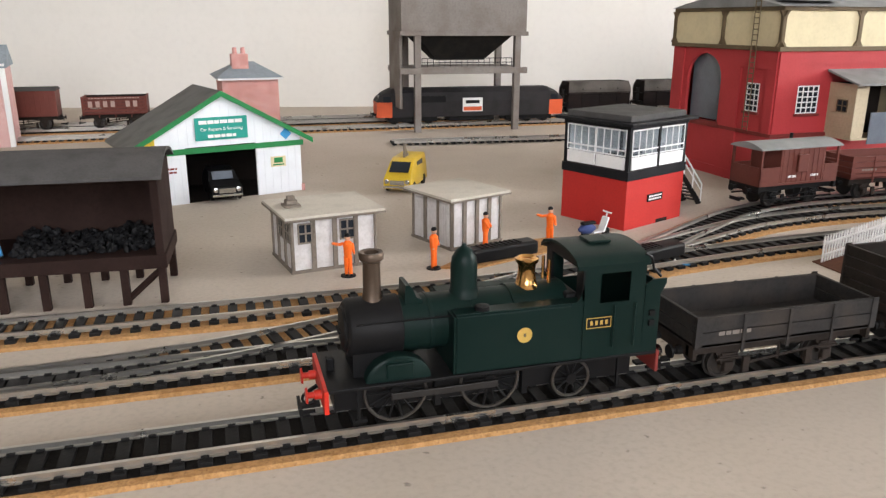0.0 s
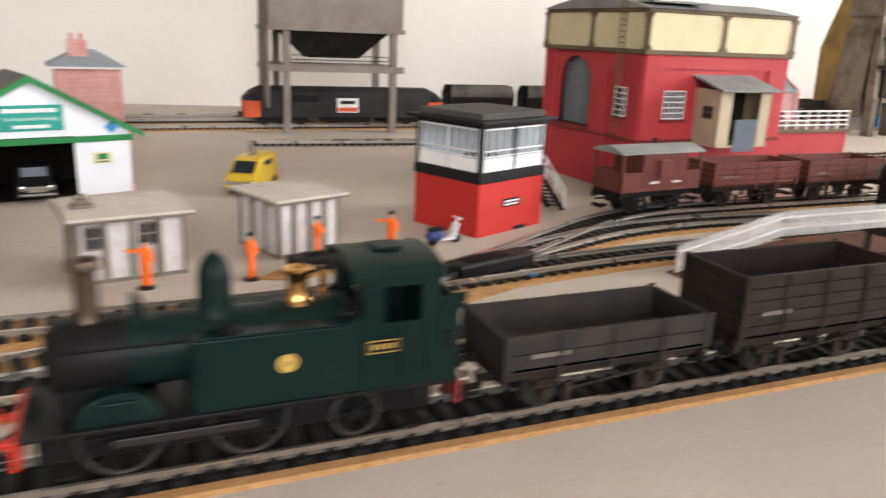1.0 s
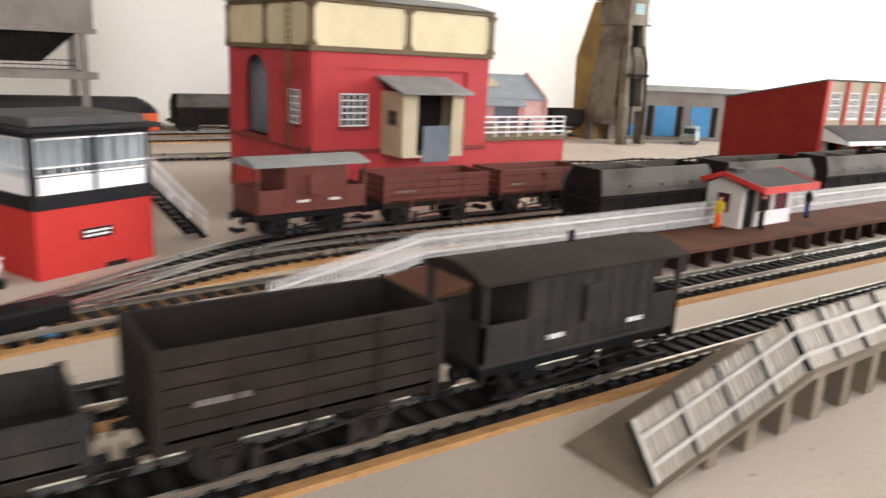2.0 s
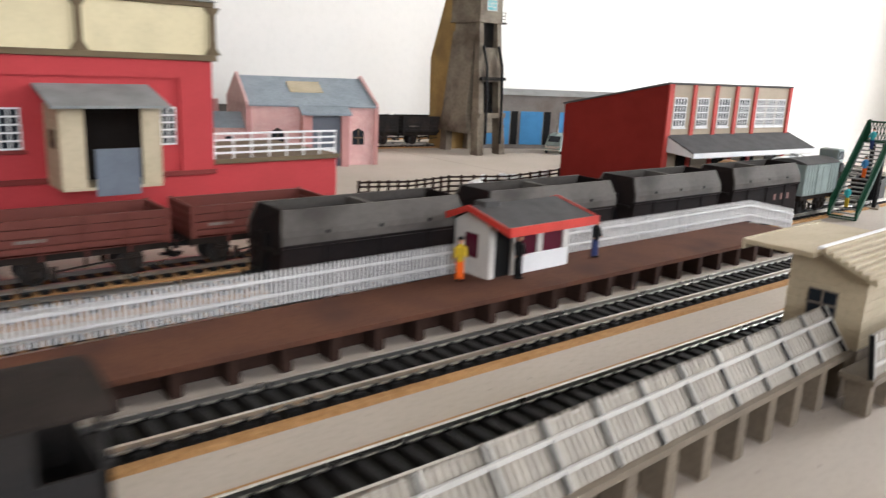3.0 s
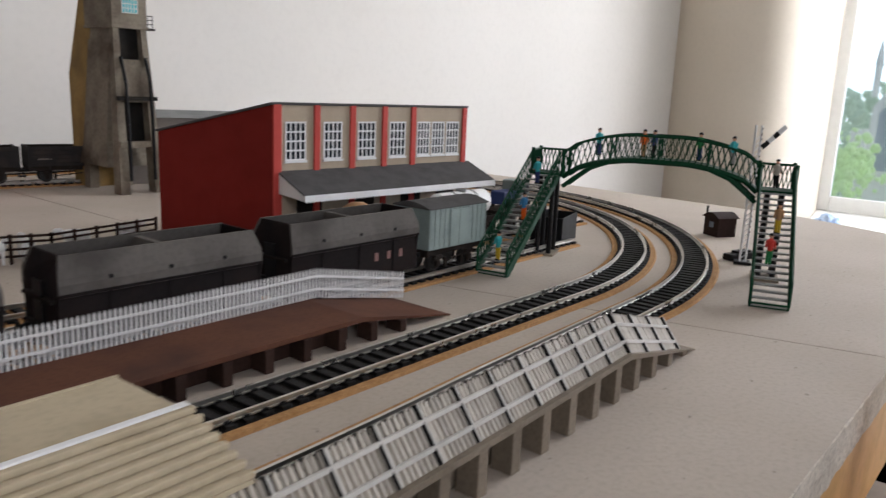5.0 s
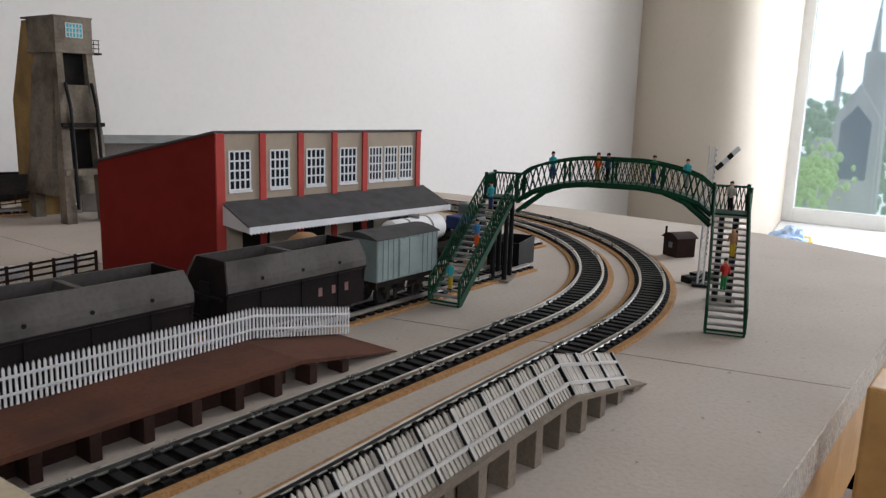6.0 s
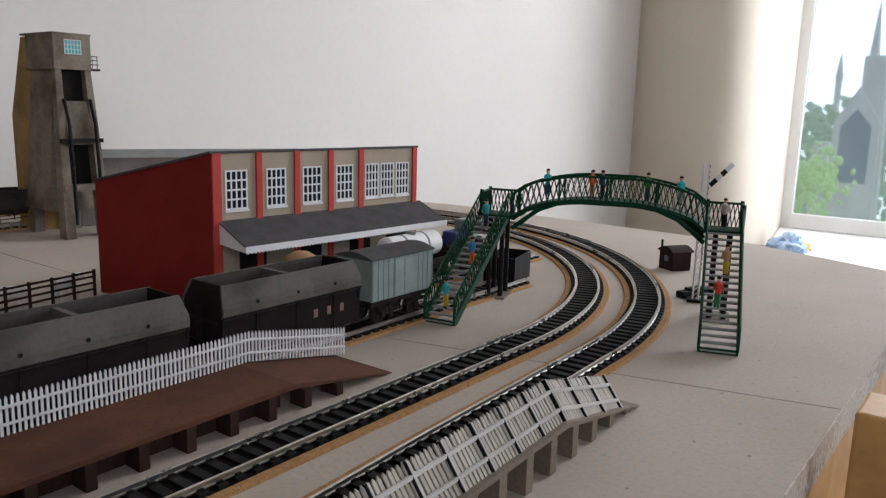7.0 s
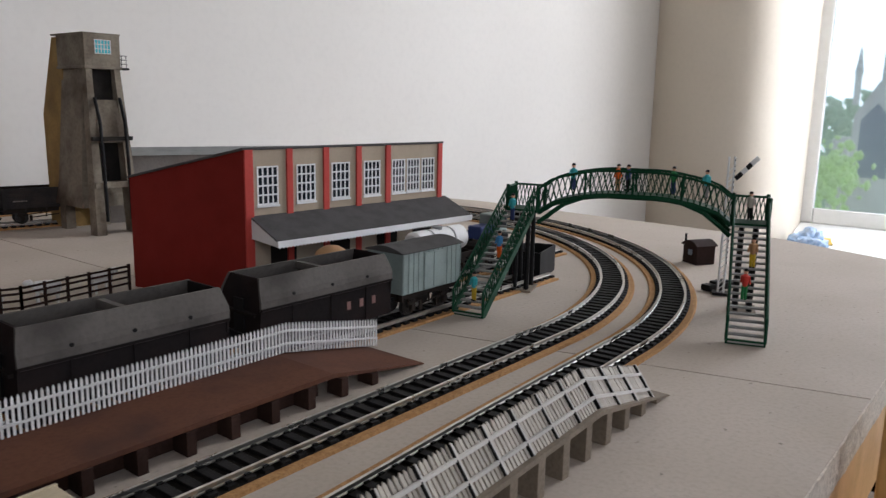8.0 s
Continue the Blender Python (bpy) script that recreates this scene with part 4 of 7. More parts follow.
diesel(358, 722, -3)
for xx in (566, 684, 800):
    hopper("dusty grey hopper wagon on the line along the wall", xx, 781, 0, 108, "hopper wagons by the wall")
for xx, L in ((985, 80), (1072, 80), (1160, 80)):
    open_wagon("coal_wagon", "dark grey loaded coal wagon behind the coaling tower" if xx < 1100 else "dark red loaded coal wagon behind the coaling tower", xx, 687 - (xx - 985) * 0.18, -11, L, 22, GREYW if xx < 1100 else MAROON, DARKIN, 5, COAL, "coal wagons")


# ---- platforms and fences ----
def ramped(bm, x0, x1, r0, r1, yf0, yf1, yb0, yb1, z0, z1):
    """A platform slab with ramps at both ends between a front and a back line."""
    def y_at(a, b, x):
        return a + (b - a) * (x - x0) / (x1 - x0)
    xs = [x0, x0 + r0, x1 - r1, x1]
    zs = [0.6, z1, z1, 0.6]
    rows = []
    for x, z in zip(xs, zs):
        rows.append([bm.verts.new(p) for p in ((x, y_at(yf0, yf1, x), z), (x, y_at(yb0, yb1, x), z), (x, y_at(yb0, yb1, x), max(0.05, z - (z1 - z0))), (x, y_at(yf0, yf1, x), max(0.05, z - (z1 - z0))))])
    for a, b in zip(rows, rows[1:]):
        for j in range(4):
            bm.faces.new((a[j], b[j], b[(j + 1) % 4], a[(j + 1) % 4]))
    bm.faces.new(rows[0])
    bm.faces.new(rows[-1])
    return bm


def picket_fence(label, pts, pitch, h, posts=None, lean=0.0, paint=None):
    """Pointed pickets on two rails along a plan line with heights. pts: (x, y, z)."""
    paint = paint or FENCEW
    f = thing("picket_fence", label, "fence", 0, 0, 0)
    src = B()
    pw2 = pitch * (0.32 if lean else 0.23)
    prism(src, [(-pw2, 0.0), (pw2, 0.0), (pw2, h - 1.2), (0.0, h), (-pw2, h - 1.2)], "y", -0.3, 0.3)
    first = part("picket", src, paint, f)
    first.matrix_local = pose(pts[0][0] * 0.001, pts[0][1] * 0.001, pts[0][2] * 0.001) @ pose(0, 0, 0, -lean, 0, 0)
    for (a, b) in zip(pts, pts[1:]):
        a, b = Vector(a), Vector(b)
        L = (b - a).length
        ang = math.degrees(math.atan2(b.y - a.y, b.x - a.x))
        n = max(1, round(L / pitch))
        for k in range(1, n + 1):
            p = a + (b - a) * (k / n)
            ob = again(first, "picket", f, p.x, p.y, p.z, ang + RNG.uniform(-2, 2))
            if lean:
                ob.matrix_local = pose(p.x * 0.001, p.y * 0.001, p.z * 0.001, 0, 0, ang) @ pose(0, 0, 0, -lean + RNG.uniform(-1, 1), 0, 0)
        d = (b - a).normalized()
        s = Vector((d.y, -d.x, 0)).normalized() * 0.6
        for hh in (h * 0.27, h * 0.70):
            bm = B()
            up = Vector((0, 0, 0.8))
            q = [a + s, b + s, b + s * (2.3 if lean else 1.9), a + s * (2.3 if lean else 1.9)]
            off = hh * math.sin(radians(lean))
            hc = hh * math.cos(radians(lean))
            lo = [bm.verts.new((v.x, v.y + off, v.z + hc)) for v in q]
            hi = [bm.verts.new((v.x, v.y + off + 0.5 * math.sin(radians(lean)), v.z + hc + (1.2 if lean else 1.1))) for v in q]
            bm.faces.new(lo)
            bm.faces.new(hi)
            for i in range(4):
                bm.faces.new((lo[i], lo[(i + 1) % 4], hi[(i + 1) % 4], hi[i]))
            part("fence_rail", bm, GREYFENCE if lean else FENCEW, f)
        if posts:
            m = max(1, round(L / posts))
            for k in range(m + 1):
                p = a + (b - a) * (k / m)
                ob = part("post", bx(B(), -0.4, 0.5, -1.5, 0.4, 0, h * 0.98, 0.1), GREYFENCE, f)
                ob.matrix_local = pose(p.x * 0.001, p.y * 0.001, p.z * 0.001, 0, 0, ang) @ pose(0, 0, 0, -lean, 0, 0)
                # black strip stands in for shade on the post's left side
                part("post_edge", bx(B(), -0.8, -0.4, -1.4, 0.4, 0, h * 0.98), BLACK, ob, "black strip for the shaded side of the post")
    return f


PZ = 12.6
plat = thing("platform", "long brown timber platform on short piers with ramped ends", "platform", 0, 0, 0)
part("deck", ramped(B(), 364, 1004, 84, 66, 76, 82, 112, 126, PZ - 2.2, PZ), PLATBROWN, plat, "brown deck")
bm = B()
bx(bm, 452, 936, 90, 92, 0.1, PZ - 2.3)
part("backing", bm, PLATSIDE, plat)
x = 452
while x < 985:
    h = PZ - 2.4 if x < 938 else max(1.0, (PZ - 2.4) * (1 - (x - 938) / 66))
    part("pier", bx(B(), x - 2.2, x + 2.2, 80, 90, 0.05, h, 0.2), PLATSIDE, plat)
    x += 20.5
picket_fence("white picket fence along the back of the brown platform", [(366, 107, 1.2), (448, 118, PZ), (944, 122, PZ), (1008, 121, 0.8)], 2.16, 15.5)

NZ = 18.0
nplat = thing("platform", "narrow stone-coloured platform on piers at the board edge", "platform", 0, 0, 0)


def edge_y(x):
    return -64 + 28 * (x - 400) / 646


part("deck", ramped(B(), 400, 1048, 78, 78, -64, -36, -32, -17, NZ - 2.2, NZ), PLATSTONE, nplat)
x = 428
while x < 1040:
    y = edge_y(x)
    h = NZ - 2.4 if 478 < x < 970 else (NZ - 2.4) * max(0.1, min((x - 400) / 78, (1048 - x) / 78))
    part("pier", bx(B(), x - 2.4, x + 2.4, y + 0.8, y + 9, 0.05, h, 0.2), PLATSTONE, nplat)
    x += 19.0
part("backing", prism(B(), [(480, -50), (970, -29), (970, -27), (480, -48)], "z", 0.1, NZ - 2.4), PLATSTONE, nplat)


def np_y(x):
    return edge_y(x) + 2.0


picket_fence("white picket fence on the narrow stone-coloured platform", [(404, np_y(404), 1.6), (478, np_y(478), NZ), (712, np_y(712), NZ)], 2.3, 18.0, 20, 36, NEARFENCE)
picket_fence("white picket fence with a ramped end on the narrow platform", [(774, np_y(774), NZ), (970, np_y(970), NZ), (1030, np_y(1030), 3.2)], 2.3, 18.0, 18, 36, NEARFENCE)


bay = thing("platform_bay", "stone-coloured platform bay on piers in front of the shelter", "platform", 0, 0, 0)
part("deck", prism(B(), [(699, -65), (789, -63), (789, -53), (699, -53)], "z", 13.0, 15.2), PLATSTONE, bay)
for k in range(6):
    part("pier", bx(B(), 702 + k * 16.4, 706.6 + k * 16.4, -63, -55, 0.05, 12.9, 0.2), PLATSTONE, bay)
picket_fence("aged, shade-toned white fence panel on the bay below the shelter", [(700, -63, 15.2), (788, -61, 15.2)], 2.3, 16.0, 18, 8, NEARFENCE)


def shelter():
    w = thing("waiting_shelter", "cream boarded shelter with ribbed roof and flat canopy", "shelter", 716, -51, 0, 2.3)
    # local: x along the track, y away from the board edge
    W, E, R = 56, 44, 53.5
    for xx in (0, W - 1.5):
        part("end_wall", prism(B(), [(0, 0), (0, E), (16, R - 1), (28, R - 4), (28, 0)], "x", xx, xx + 1.5), SHELTER, w)
    part("front_wall", bx(B(), 1.5, W - 1.5, 0, 1.5, 0, E), SHELTER, w)
    part("plinth", bx(B(), -0.6, W + 0.6, -0.6, 26, 0, 18), PLATSTONE, w, "stone plinth below the shelter")
    for k in range(7):
        z = 18.4 + k * 3.6
        part("weatherboard", bx(B(), -0.35, W + 0.35, -0.35, 0.2, z, z + 3.5, 0.1), SHELTER, w)
        part("weatherboard", bx(B(), -0.4, 0.1, 0.2, 28, z, z + 3.2, 0.1), SHELTER, w)
    part("front_roof", prism(B(), [(-5, 44.6), (-5, 45.6), (16, R + 0.6), (16, R - 0.8)], "x", -6, W + 3), SHELTER, w)
    for k in range(8):
        f = (k + 0.3) / 8
        y, z = -5 + 21 * f, 45.6 + (R - 45.0) * f
        part("roof_rib", bx(B(), -6.3, W + 3.3, y - 0.8, y + 0.8, z - 0.2, z + 1.3, 0.3), SHELTER, w)
    part("ridge", bx(B(), -6, W + 3, 15, 17, R + 0.2, R + 1.4, 0.3), WHITE, w)
    part("canopy", bx(B(), -8, W + 4, 17, 44, 50.6, 52.4, 0.3), SHELTER, w, "flat cream canopy towards the track")
    part("fascia", bx(B(), -8.2, W + 4.2, 43.6, 44.6, 48.5, 52.7), SHELTER, w)
    part("window_frame", bx(B(), -0.7, 0.1, 9, 20, 27, 38), HUTTRIM, w)
    part("glazing", bx(B(), -0.85, -0.65, 9.6, 19.4, 27.6, 37.4), DARKGLASS, w)
    part("glazing_bar", bx(bx(B(), -1.1, -0.8, 14.1, 14.9, 27, 38), -1.1, -0.8, 9, 20, 32.1, 32.9), HUTTRIM, w)
    return w


shelter()


def waiting_room():
    w = thing("station_building", "small cream station building with scarlet fascia and grey roof", "station building", 673, 102, PZ, 2.0)
    L, D, H = 59, 25, 26
    for xx in (0, L - 1.2):
        part("gable", prism(B(), [(0, 0), (0, H), (D / 2, H + 6.5), (D, H), (D, 0)], "x", xx, xx + 1.2), STATION, w)
    part("back_wall", bx(B(), 1.2, L - 1.2, D - 1.2, D, 0, H), STATION, w)
    part("low_wall", bx(B(), 18, L - 1.2, -0.2, 1.0, 0, 9.5), WHITE, w, "white panel below the windows")
    for a, b in ((1.2, 4), (16, 18), (34, 38), (L - 5, L - 1.2)):
        part("wall_post", bx(B(), a, b, 0, 1.2, 0, H), STATION, w)
    for a, b in ((18, 34), (38, L - 5)):
        part("glazing", bx(B(), a, b, 0.6, 0.9, 9.5, H - 2), WINE, w, "dark wine-red window")
    part("lintel", bx(B(), 1.2, L - 1.2, 0, 1.2, H - 2, H), STATION, w)
    # a black sheet closes the doorway in place of its shade
    part("doorway", bx(B(), 4, 16, 1.4, 1.8, 0, H - 2), BLACK, w, "black sheet for the shade in the doorway")
    part("floor_slab", bx(B(), 1.2, L - 1.2, 1.2, D - 1.2, 0.05, 0.6), DARKIN, w)
    for s, out, fall in ((-1, 28, 6.4), (1, 16, 6.0)):
        ye = D / 2 + s * out
        part("roof_slope", prism(B(), [(D / 2, H + 8.6), (ye, H + 8.6 - fall), (ye, H + 7.2 - fall), (D / 2, H + 7.0)], "x", -3, L + 2), SLATE, w, "grey card roof")
        part("fascia", bx(B(), -3.4, L + 2.4, min(ye, ye + s), max(ye, ye + s), H + 5.0 - fall, H + 9.4 - fall), SCARLET, w, "scarlet fascia")
        for xx in (-3.6, L + 2):
            part("bargeboard", prism(B(), [(D / 2, H + 9.2), (ye, H + 9.2 - fall), (ye, H + 5.6 - fall), (D / 2, H + 6.2)], "x", xx - 0.4, xx + 0.4), SCARLET, w)
    part("gable_window", bx(B(), -0.3, 0.1, 8, 17, 9, 21), WINE, w)
    part("notice", bx(B(), -0.6, -0.2, 18, 23, 8, 13), YELLOW, w, "yellow notice")
    part("roof_vent", bx(B(), 4, 14, D / 2 - 4, D / 2 + 4, H + 4, H + 10.5, 0.5), SLATE, w)
    return w


waiting_room()


def figure(label, x, y, z, rz, coat, legs, h=23.5, pose_kind=0, base=True, group="", hat=None):
    """A small painted model figure as one plain mesh."""
    bm = B()
    k = h / 23.5
    mats = [coat, legs, SKIN, hat or BLACK]

    def add(fn, mi):
        n0 = len(bm.faces)
        fn()
        bm.faces.ensure_lookup_table()
        for f in list(bm.faces)[n0:]:
            f.material_index = mi

    spread = 2.4 if pose_kind == 2 else 1.3
    add(lambda: cyl(bm, (-0.2, -spread * 0.7, 0.8), (0, -0.9, 11), 0.95, 1.35, 8), 1)
    add(lambda: cyl(bm, (0.4, spread, 0.8), (0, 0.9, 11), 0.95, 1.35, 8), 1)
    add(lambda: lathe(bm, [(1.7, 10.4), (2.1, 12), (2.4, 16), (2.5, 18), (1.4, 19.3), (0.8, 19.8)], (0, 0, 0), 10), 0)
    arms = {0: [((0, -2.3, 18), (1.2, -3.2, 12.5)), ((0, 2.3, 18), (1.6, 3.0, 13))], 1: [((0, -2.3, 18), (0.6, -5.0, 17.5)), ((0, -4.8, 17.5), (0.8, -8.0, 18.6)), ((0, 2.3, 18), (0.8, 3.2, 12.5))], 2: [((0, -2.3, 18), (2.6, -2.4, 14)), ((0, 2.3, 18), (3.2, 1.4, 14))]}[pose_kind]
    for a, b in arms:
        add(lambda: cyl(bm, a, b, 0.95, 0.7, 7), 0)
        add(lambda: cyl(bm, b, tuple(q + (q - p) * 0.12 for p, q in zip(a, b)), 0.6, 0.5, 6), 2)
    add(lambda: lathe(bm, [(0.8, 19.6), (1.45, 20.4), (1.6, 21.6), (1.3, 22.6), (0.4, 23.1)], (0.1, 0, 0), 10), 2)
    add(lambda: lathe(bm, [(1.65, 21.7), (1.6, 22.6), (1.0, 23.4), (0.2, 23.6)], (0.0, 0, 0), 10), 3)
    add(lambda: bx(bm, -0.4, 1.6, -spread * 0.7 - 0.7, -spread * 0.7 + 0.7, 0.4, 1.3), 3)
    add(lambda: bx(bm, 0.1, 2.1, spread - 0.7, spread + 0.7, 0.4, 1.3), 3)
    if base:
        add(lambda: lathe(bm, [(4.2, 0.0), (4.0, 0.6)], (0, 0, 0), 14), 3)
    bmesh.ops.scale(bm, vec=(k, k, k), verts=bm.verts)
    ob = part("figurine", bm, coat, None, "", True)
    for m in mats[1:]:
        ob.data.materials.append(m)
    ob.matrix_world = pose(x * 0.001, y * 0.001, z * 0.001, 0, 0, rz)
    return tagged(ob, label, "figurine", group)


OG = "orange track workers"
figure("model worker in orange overalls with an arm stretched out", 108, 158, 0, -95, ORANGE, ORANGE, 23.5, 1, True, OG)
figure("model worker in orange overalls on a black base", 155, 158, 0, -40, ORANGE, ORANGE, 23.5, 0, True, OG)
figure("model worker in orange overalls bent over a tool", 193, 182, 1.3, -30, ORANGE, ORANGE, 22.5, 2, False, OG)
figure("model worker in orange overalls with arms held out", 233, 180, 1.3, -110, ORANGE, ORANGE, 23.5, 1, True, OG)
figure("model passenger in a yellow top and orange trousers", 660, 108, PZ, -120, YELLOW, ORANGE, 22, 0, False)
figure("dark model figure in the station doorway", 687, 96, PZ, -90, BLACK, BLACK, 23, 0, False)
figure("dark model figure waiting on the platform", 756, 106, PZ, -90, BLACK, NAVY, 22, 0, False)


# ---- buildings of the yard ----
def window_grid(parent, x0, x1, z0, z1, y, s, nx, nz, frame, glass, t=0.5, axis="x", name="window"):
    """A glazed opening with bars, on a face whose outside looks along s."""
    def bb(a, b, d0, d1, za, zb):
        lo, hi = min(y + d0 * s, y + d1 * s), max(y + d0 * s, y + d1 * s)
        return (a, b, lo, hi, za, zb) if axis == "x" else (lo, hi, a, b, za, zb)
    g = part(name, bx(B(), *bb(x0, x1, 0.02, 0.12, z0, z1)), glass, parent)
    bm = B()
    for k in range(nx + 1):
        xx = x0 + (x1 - x0) * k / nx
        bx(bm, *bb(xx - t / 2, xx + t / 2, 0.1, 0.5, z0 - t / 2, z1 + t / 2))
    for k in range(nz + 1):
        zz = z0 + (z1 - z0) * k / nz
        bx(bm, *bb(x0, x1, 0.12, 0.46, zz - t / 2, zz + t / 2))
    part("frame", bm, frame, g)
    return g


def hut(label, x, y, rz, W, D, H, windows, vent):
    w = thing("concrete_hut", label, "hut", x, y, 0, rz, "lineside huts")
    part("wall_core", bx(B(), 0.6, W - 0.6, 0.6, D - 0.6, 0, H), HUTWALL, w)
    def posts(n, length, axis):
        for k in range(n + 1):
            a = length * k / n
            a0, a1 = max(0, a - 1.3), min(length, a + 1.3)
            for side in (0, 1):
                if axis == "x":
                    y0 = 0 if side == 0 else D - 0.9
                    part("upright", bx(B(), a0, a1, y0 - (0.5 if side == 0 else -0.5), y0 + 0.9, 0, H, 0.15), HUTTRIM, w)
                else:
                    x0 = 0 if side == 0 else W - 0.9
                    part("upright", bx(B(), x0 - (0.5 if side == 0 else -0.5), x0 + 0.9, a0, a1, 0, H, 0.15), HUTTRIM, w)
    posts(4, W, "x")
    posts(3, D, "y")
    part("base_rail", bx(bx(B(), -0.7, W + 0.7, -0.7, 0.6, 0, 1.6), -0.7, 0.6, 0.6, D + 0.7, 0, 1.6), HUTTRIM, w)
    part("top_rail", bx(bx(B(), -0.7, W + 0.7, -0.7, 0.6, H - 1.6, H), -0.7, 0.6, 0.6, D + 0.7, H - 1.6, H), HUTTRIM, w)
    if windows:
        window_grid(w, W * 0.05 + 1.4, W * 0.25 - 0.2, H * 0.55, H * 0.9, 0.0, -1, 2, 2, HUTTRIM, DARKGLASS, 0.9)
        window_grid(w, W * 0.55 + 0.6, W * 0.75 - 0.8, H * 0.55, H * 0.9, 0.0, -1, 2, 2, HUTTRIM, DARKGLASS, 0.9)
        window_grid(w, D * 0.08, D * 0.3, H * 0.55, H * 0.9, 0.0, -1, 2, 2, HUTTRIM, DARKGLASS, 0.8, "y")
        window_grid(w, D * 0.4, D * 0.62, H * 0.55, H * 0.9, 0.0, -1, 2, 2, HUTTRIM, DARKGLASS, 0.8, "y")
    else:
        for k in range(7):
            yy = D * 0.1 + k * 1.6
            part("door_board", bx(B(), -0.15, 0.7, yy, yy + 1.3, 1.6, H - 1.6), HUTWALL, w)
    part("roof", bx(B(), -4, W + 4, -4, D + 4, H, H + 2.0, 0.3), HUTROOF, w, "flat pale roof slab")
    part("roof_edge", bx(B(), -4.3, W + 4.3, -4.3, D + 4.3, H - 0.4, H + 0.6), HUTTRIM, w)
    if vent:
        v = part("vent", bx(B(), 2, 11, D * 0.42, D * 0.42 + 9, H + 2, H + 3.6, 0.3), HUTTRIM, w)
        part("vent_cap", bx(bx(B(), 3.5, 9.5, D * 0.42 + 1.5, D * 0.42 + 7.5, H + 3.6, H + 6, 0.3), 4.5, 8.5, D * 0.42 + 2.5, D * 0.42 + 6.5, H + 6, H + 8, 0.3), HUTTRIM, v)
    return w


hut("pale concrete panel hut with small windows and a roof vent", 80, 168, 10.5, 48, 40, 30.0, True, True)
hut("pale concrete panel hut with a boarded door", 174, 187, 21, 38, 40, 30.0, False, False)


def signal_box():
    w = thing("signal_box", "signal box with red base, black timbering and white windows", "signal box", 294, 200, 0, 23.5)
    W, D = 62, 54
    base = part("base", bx(B(), 0, W, 0, D, 0, 32.5), REDBOX, w, "bright red brick base")
    part("arch_hole", bx(B(), W * 0.55, W * 0.75, -0.2, 0.3, 0.1, 2.5), DARKIN, base)
    name = part("name_board", bx(B(), W * 0.36, W * 0.62, -0.8, 0.0, 16, 21, 0.1), BLACK, base, "black name board with white bars")
    bm = B()
    bars_line(bm, W * 0.38, W * 0.6, 17, 1.1, -0.82, 0.4, RNG)
    bars_line(bm, W * 0.38, W * 0.6, 19, 1.1, -0.82, 0.4, RNG)
    part("bars", bm, TEXTW, name)
    part("band", bx(B(), -0.8, W + 0.8, -0.8, D + 0.8, 32.5, 38.5, 0.2), BLACKCARD, w)
    for xx in (0, W - 2.5):
        for yy in (0, D - 2.5):
            part("corner_post", bx(B(), xx, xx + 2.5, yy, yy + 2.5, 38.5, 66), BLACKCARD, w)
    part("room_floor", bx(B(), 0.5, W - 0.5, 0.5, D - 0.5, 38.4, 38.9), TIMBER, w)
    part("back_wall", bx(B(), 2.5, W - 2.5, D - 1, D, 38.5, 66), HUTWALL, w)
    part("side_wall", bx(B(), W - 1, W, 2.5, D - 2.5, 38.5, 66), HUTWALL, w)
    part("lever_frame", bx(B(), 12, 42, 20, 26, 38.9, 47, 0.5), BLACK, w)
    def glazed(axis, a0, a1, n):
        d = (lambda a, b, u, v, za, zb: (a, b, u, v, za, zb)) if axis == "x" else (lambda a, b, u, v, za, zb: (u, v, a, b, za, zb))
        wid = (a1 - a0) / n
        for k in range(n):
            a = a0 + k * wid
            part("white_panel", bx(B(), *d(a + 0.7, a + wid - 0.7, -0.2, 0.8, 39.2, 47.0)), WHITE, w, "white boarded panel")
            sash = part("sash", bx(B(), *d(a + 0.4, a + wid - 0.4, 0.3, 0.5, 48, 64.5)), GLASS, w, "glazed sash with white bars")
            sash.visible_shadow = False
            bm = B()
            for j in range(5):
                xx = a + 0.5 + (wid - 1.0) * j / 4
                bx(bm, *d(xx - 0.28, xx + 0.28, -0.3, 0.2, 48, 64.5))
            for zz in (48, 51.5, 64.2):
                bx(bm, *d(a + 0.3, a + wid - 0.3, -0.35, 0.15, zz - 0.4, zz + 0.4))
            part("glazing_bar", bm, WHITE, sash)
    glazed("x", 2.5, W - 2.5, 2)
    glazed("y", 2.5, D - 2.5, 2)
    part("mullion", bx(B(), W / 2 - 1, W / 2 + 1, -0.5, 0.5, 38.5, 66), BLACKCARD, w)
    part("eaves_band", bx(B(), -0.5, W + 0.5, -0.5, D + 0.5, 65, 68), BLACKCARD, w)
    part("roof", bx(B(), -5, W + 5, -5, D + 5, 67.5, 69.5, 0.4), BLACKCARD, w, "flat black roof")
    part("roof_raised", bx(B(), 1, W - 1, 1, D - 1, 69.5, 73.5, 0.6), SLATE, w)
    st = part("stair", bx(B(), W - 0.6, W + 9, 13, 27, 36.5, 37.8, 0.1), BLACK, w, "black outside stair with a white handrail")
    n = 11
    for k in range(n):
        z, xx = 35 - k * 3.2, W + 9 + k * 3.4
        part("tread", bx(B(), xx - 1, xx + 3, 14, 26, z - 0.6, z), BLACK, st)
    for yy in (13.6, 26.4):
        bm = B()
        prism(bm, [(W + 7, 37), (W + 9, 37.6), (W + 47, 1.5), (W + 47, 0), (W + 42, 0)], "y", yy - 0.5, yy + 0.5)
        part("stringer", bm, BLACK, st)
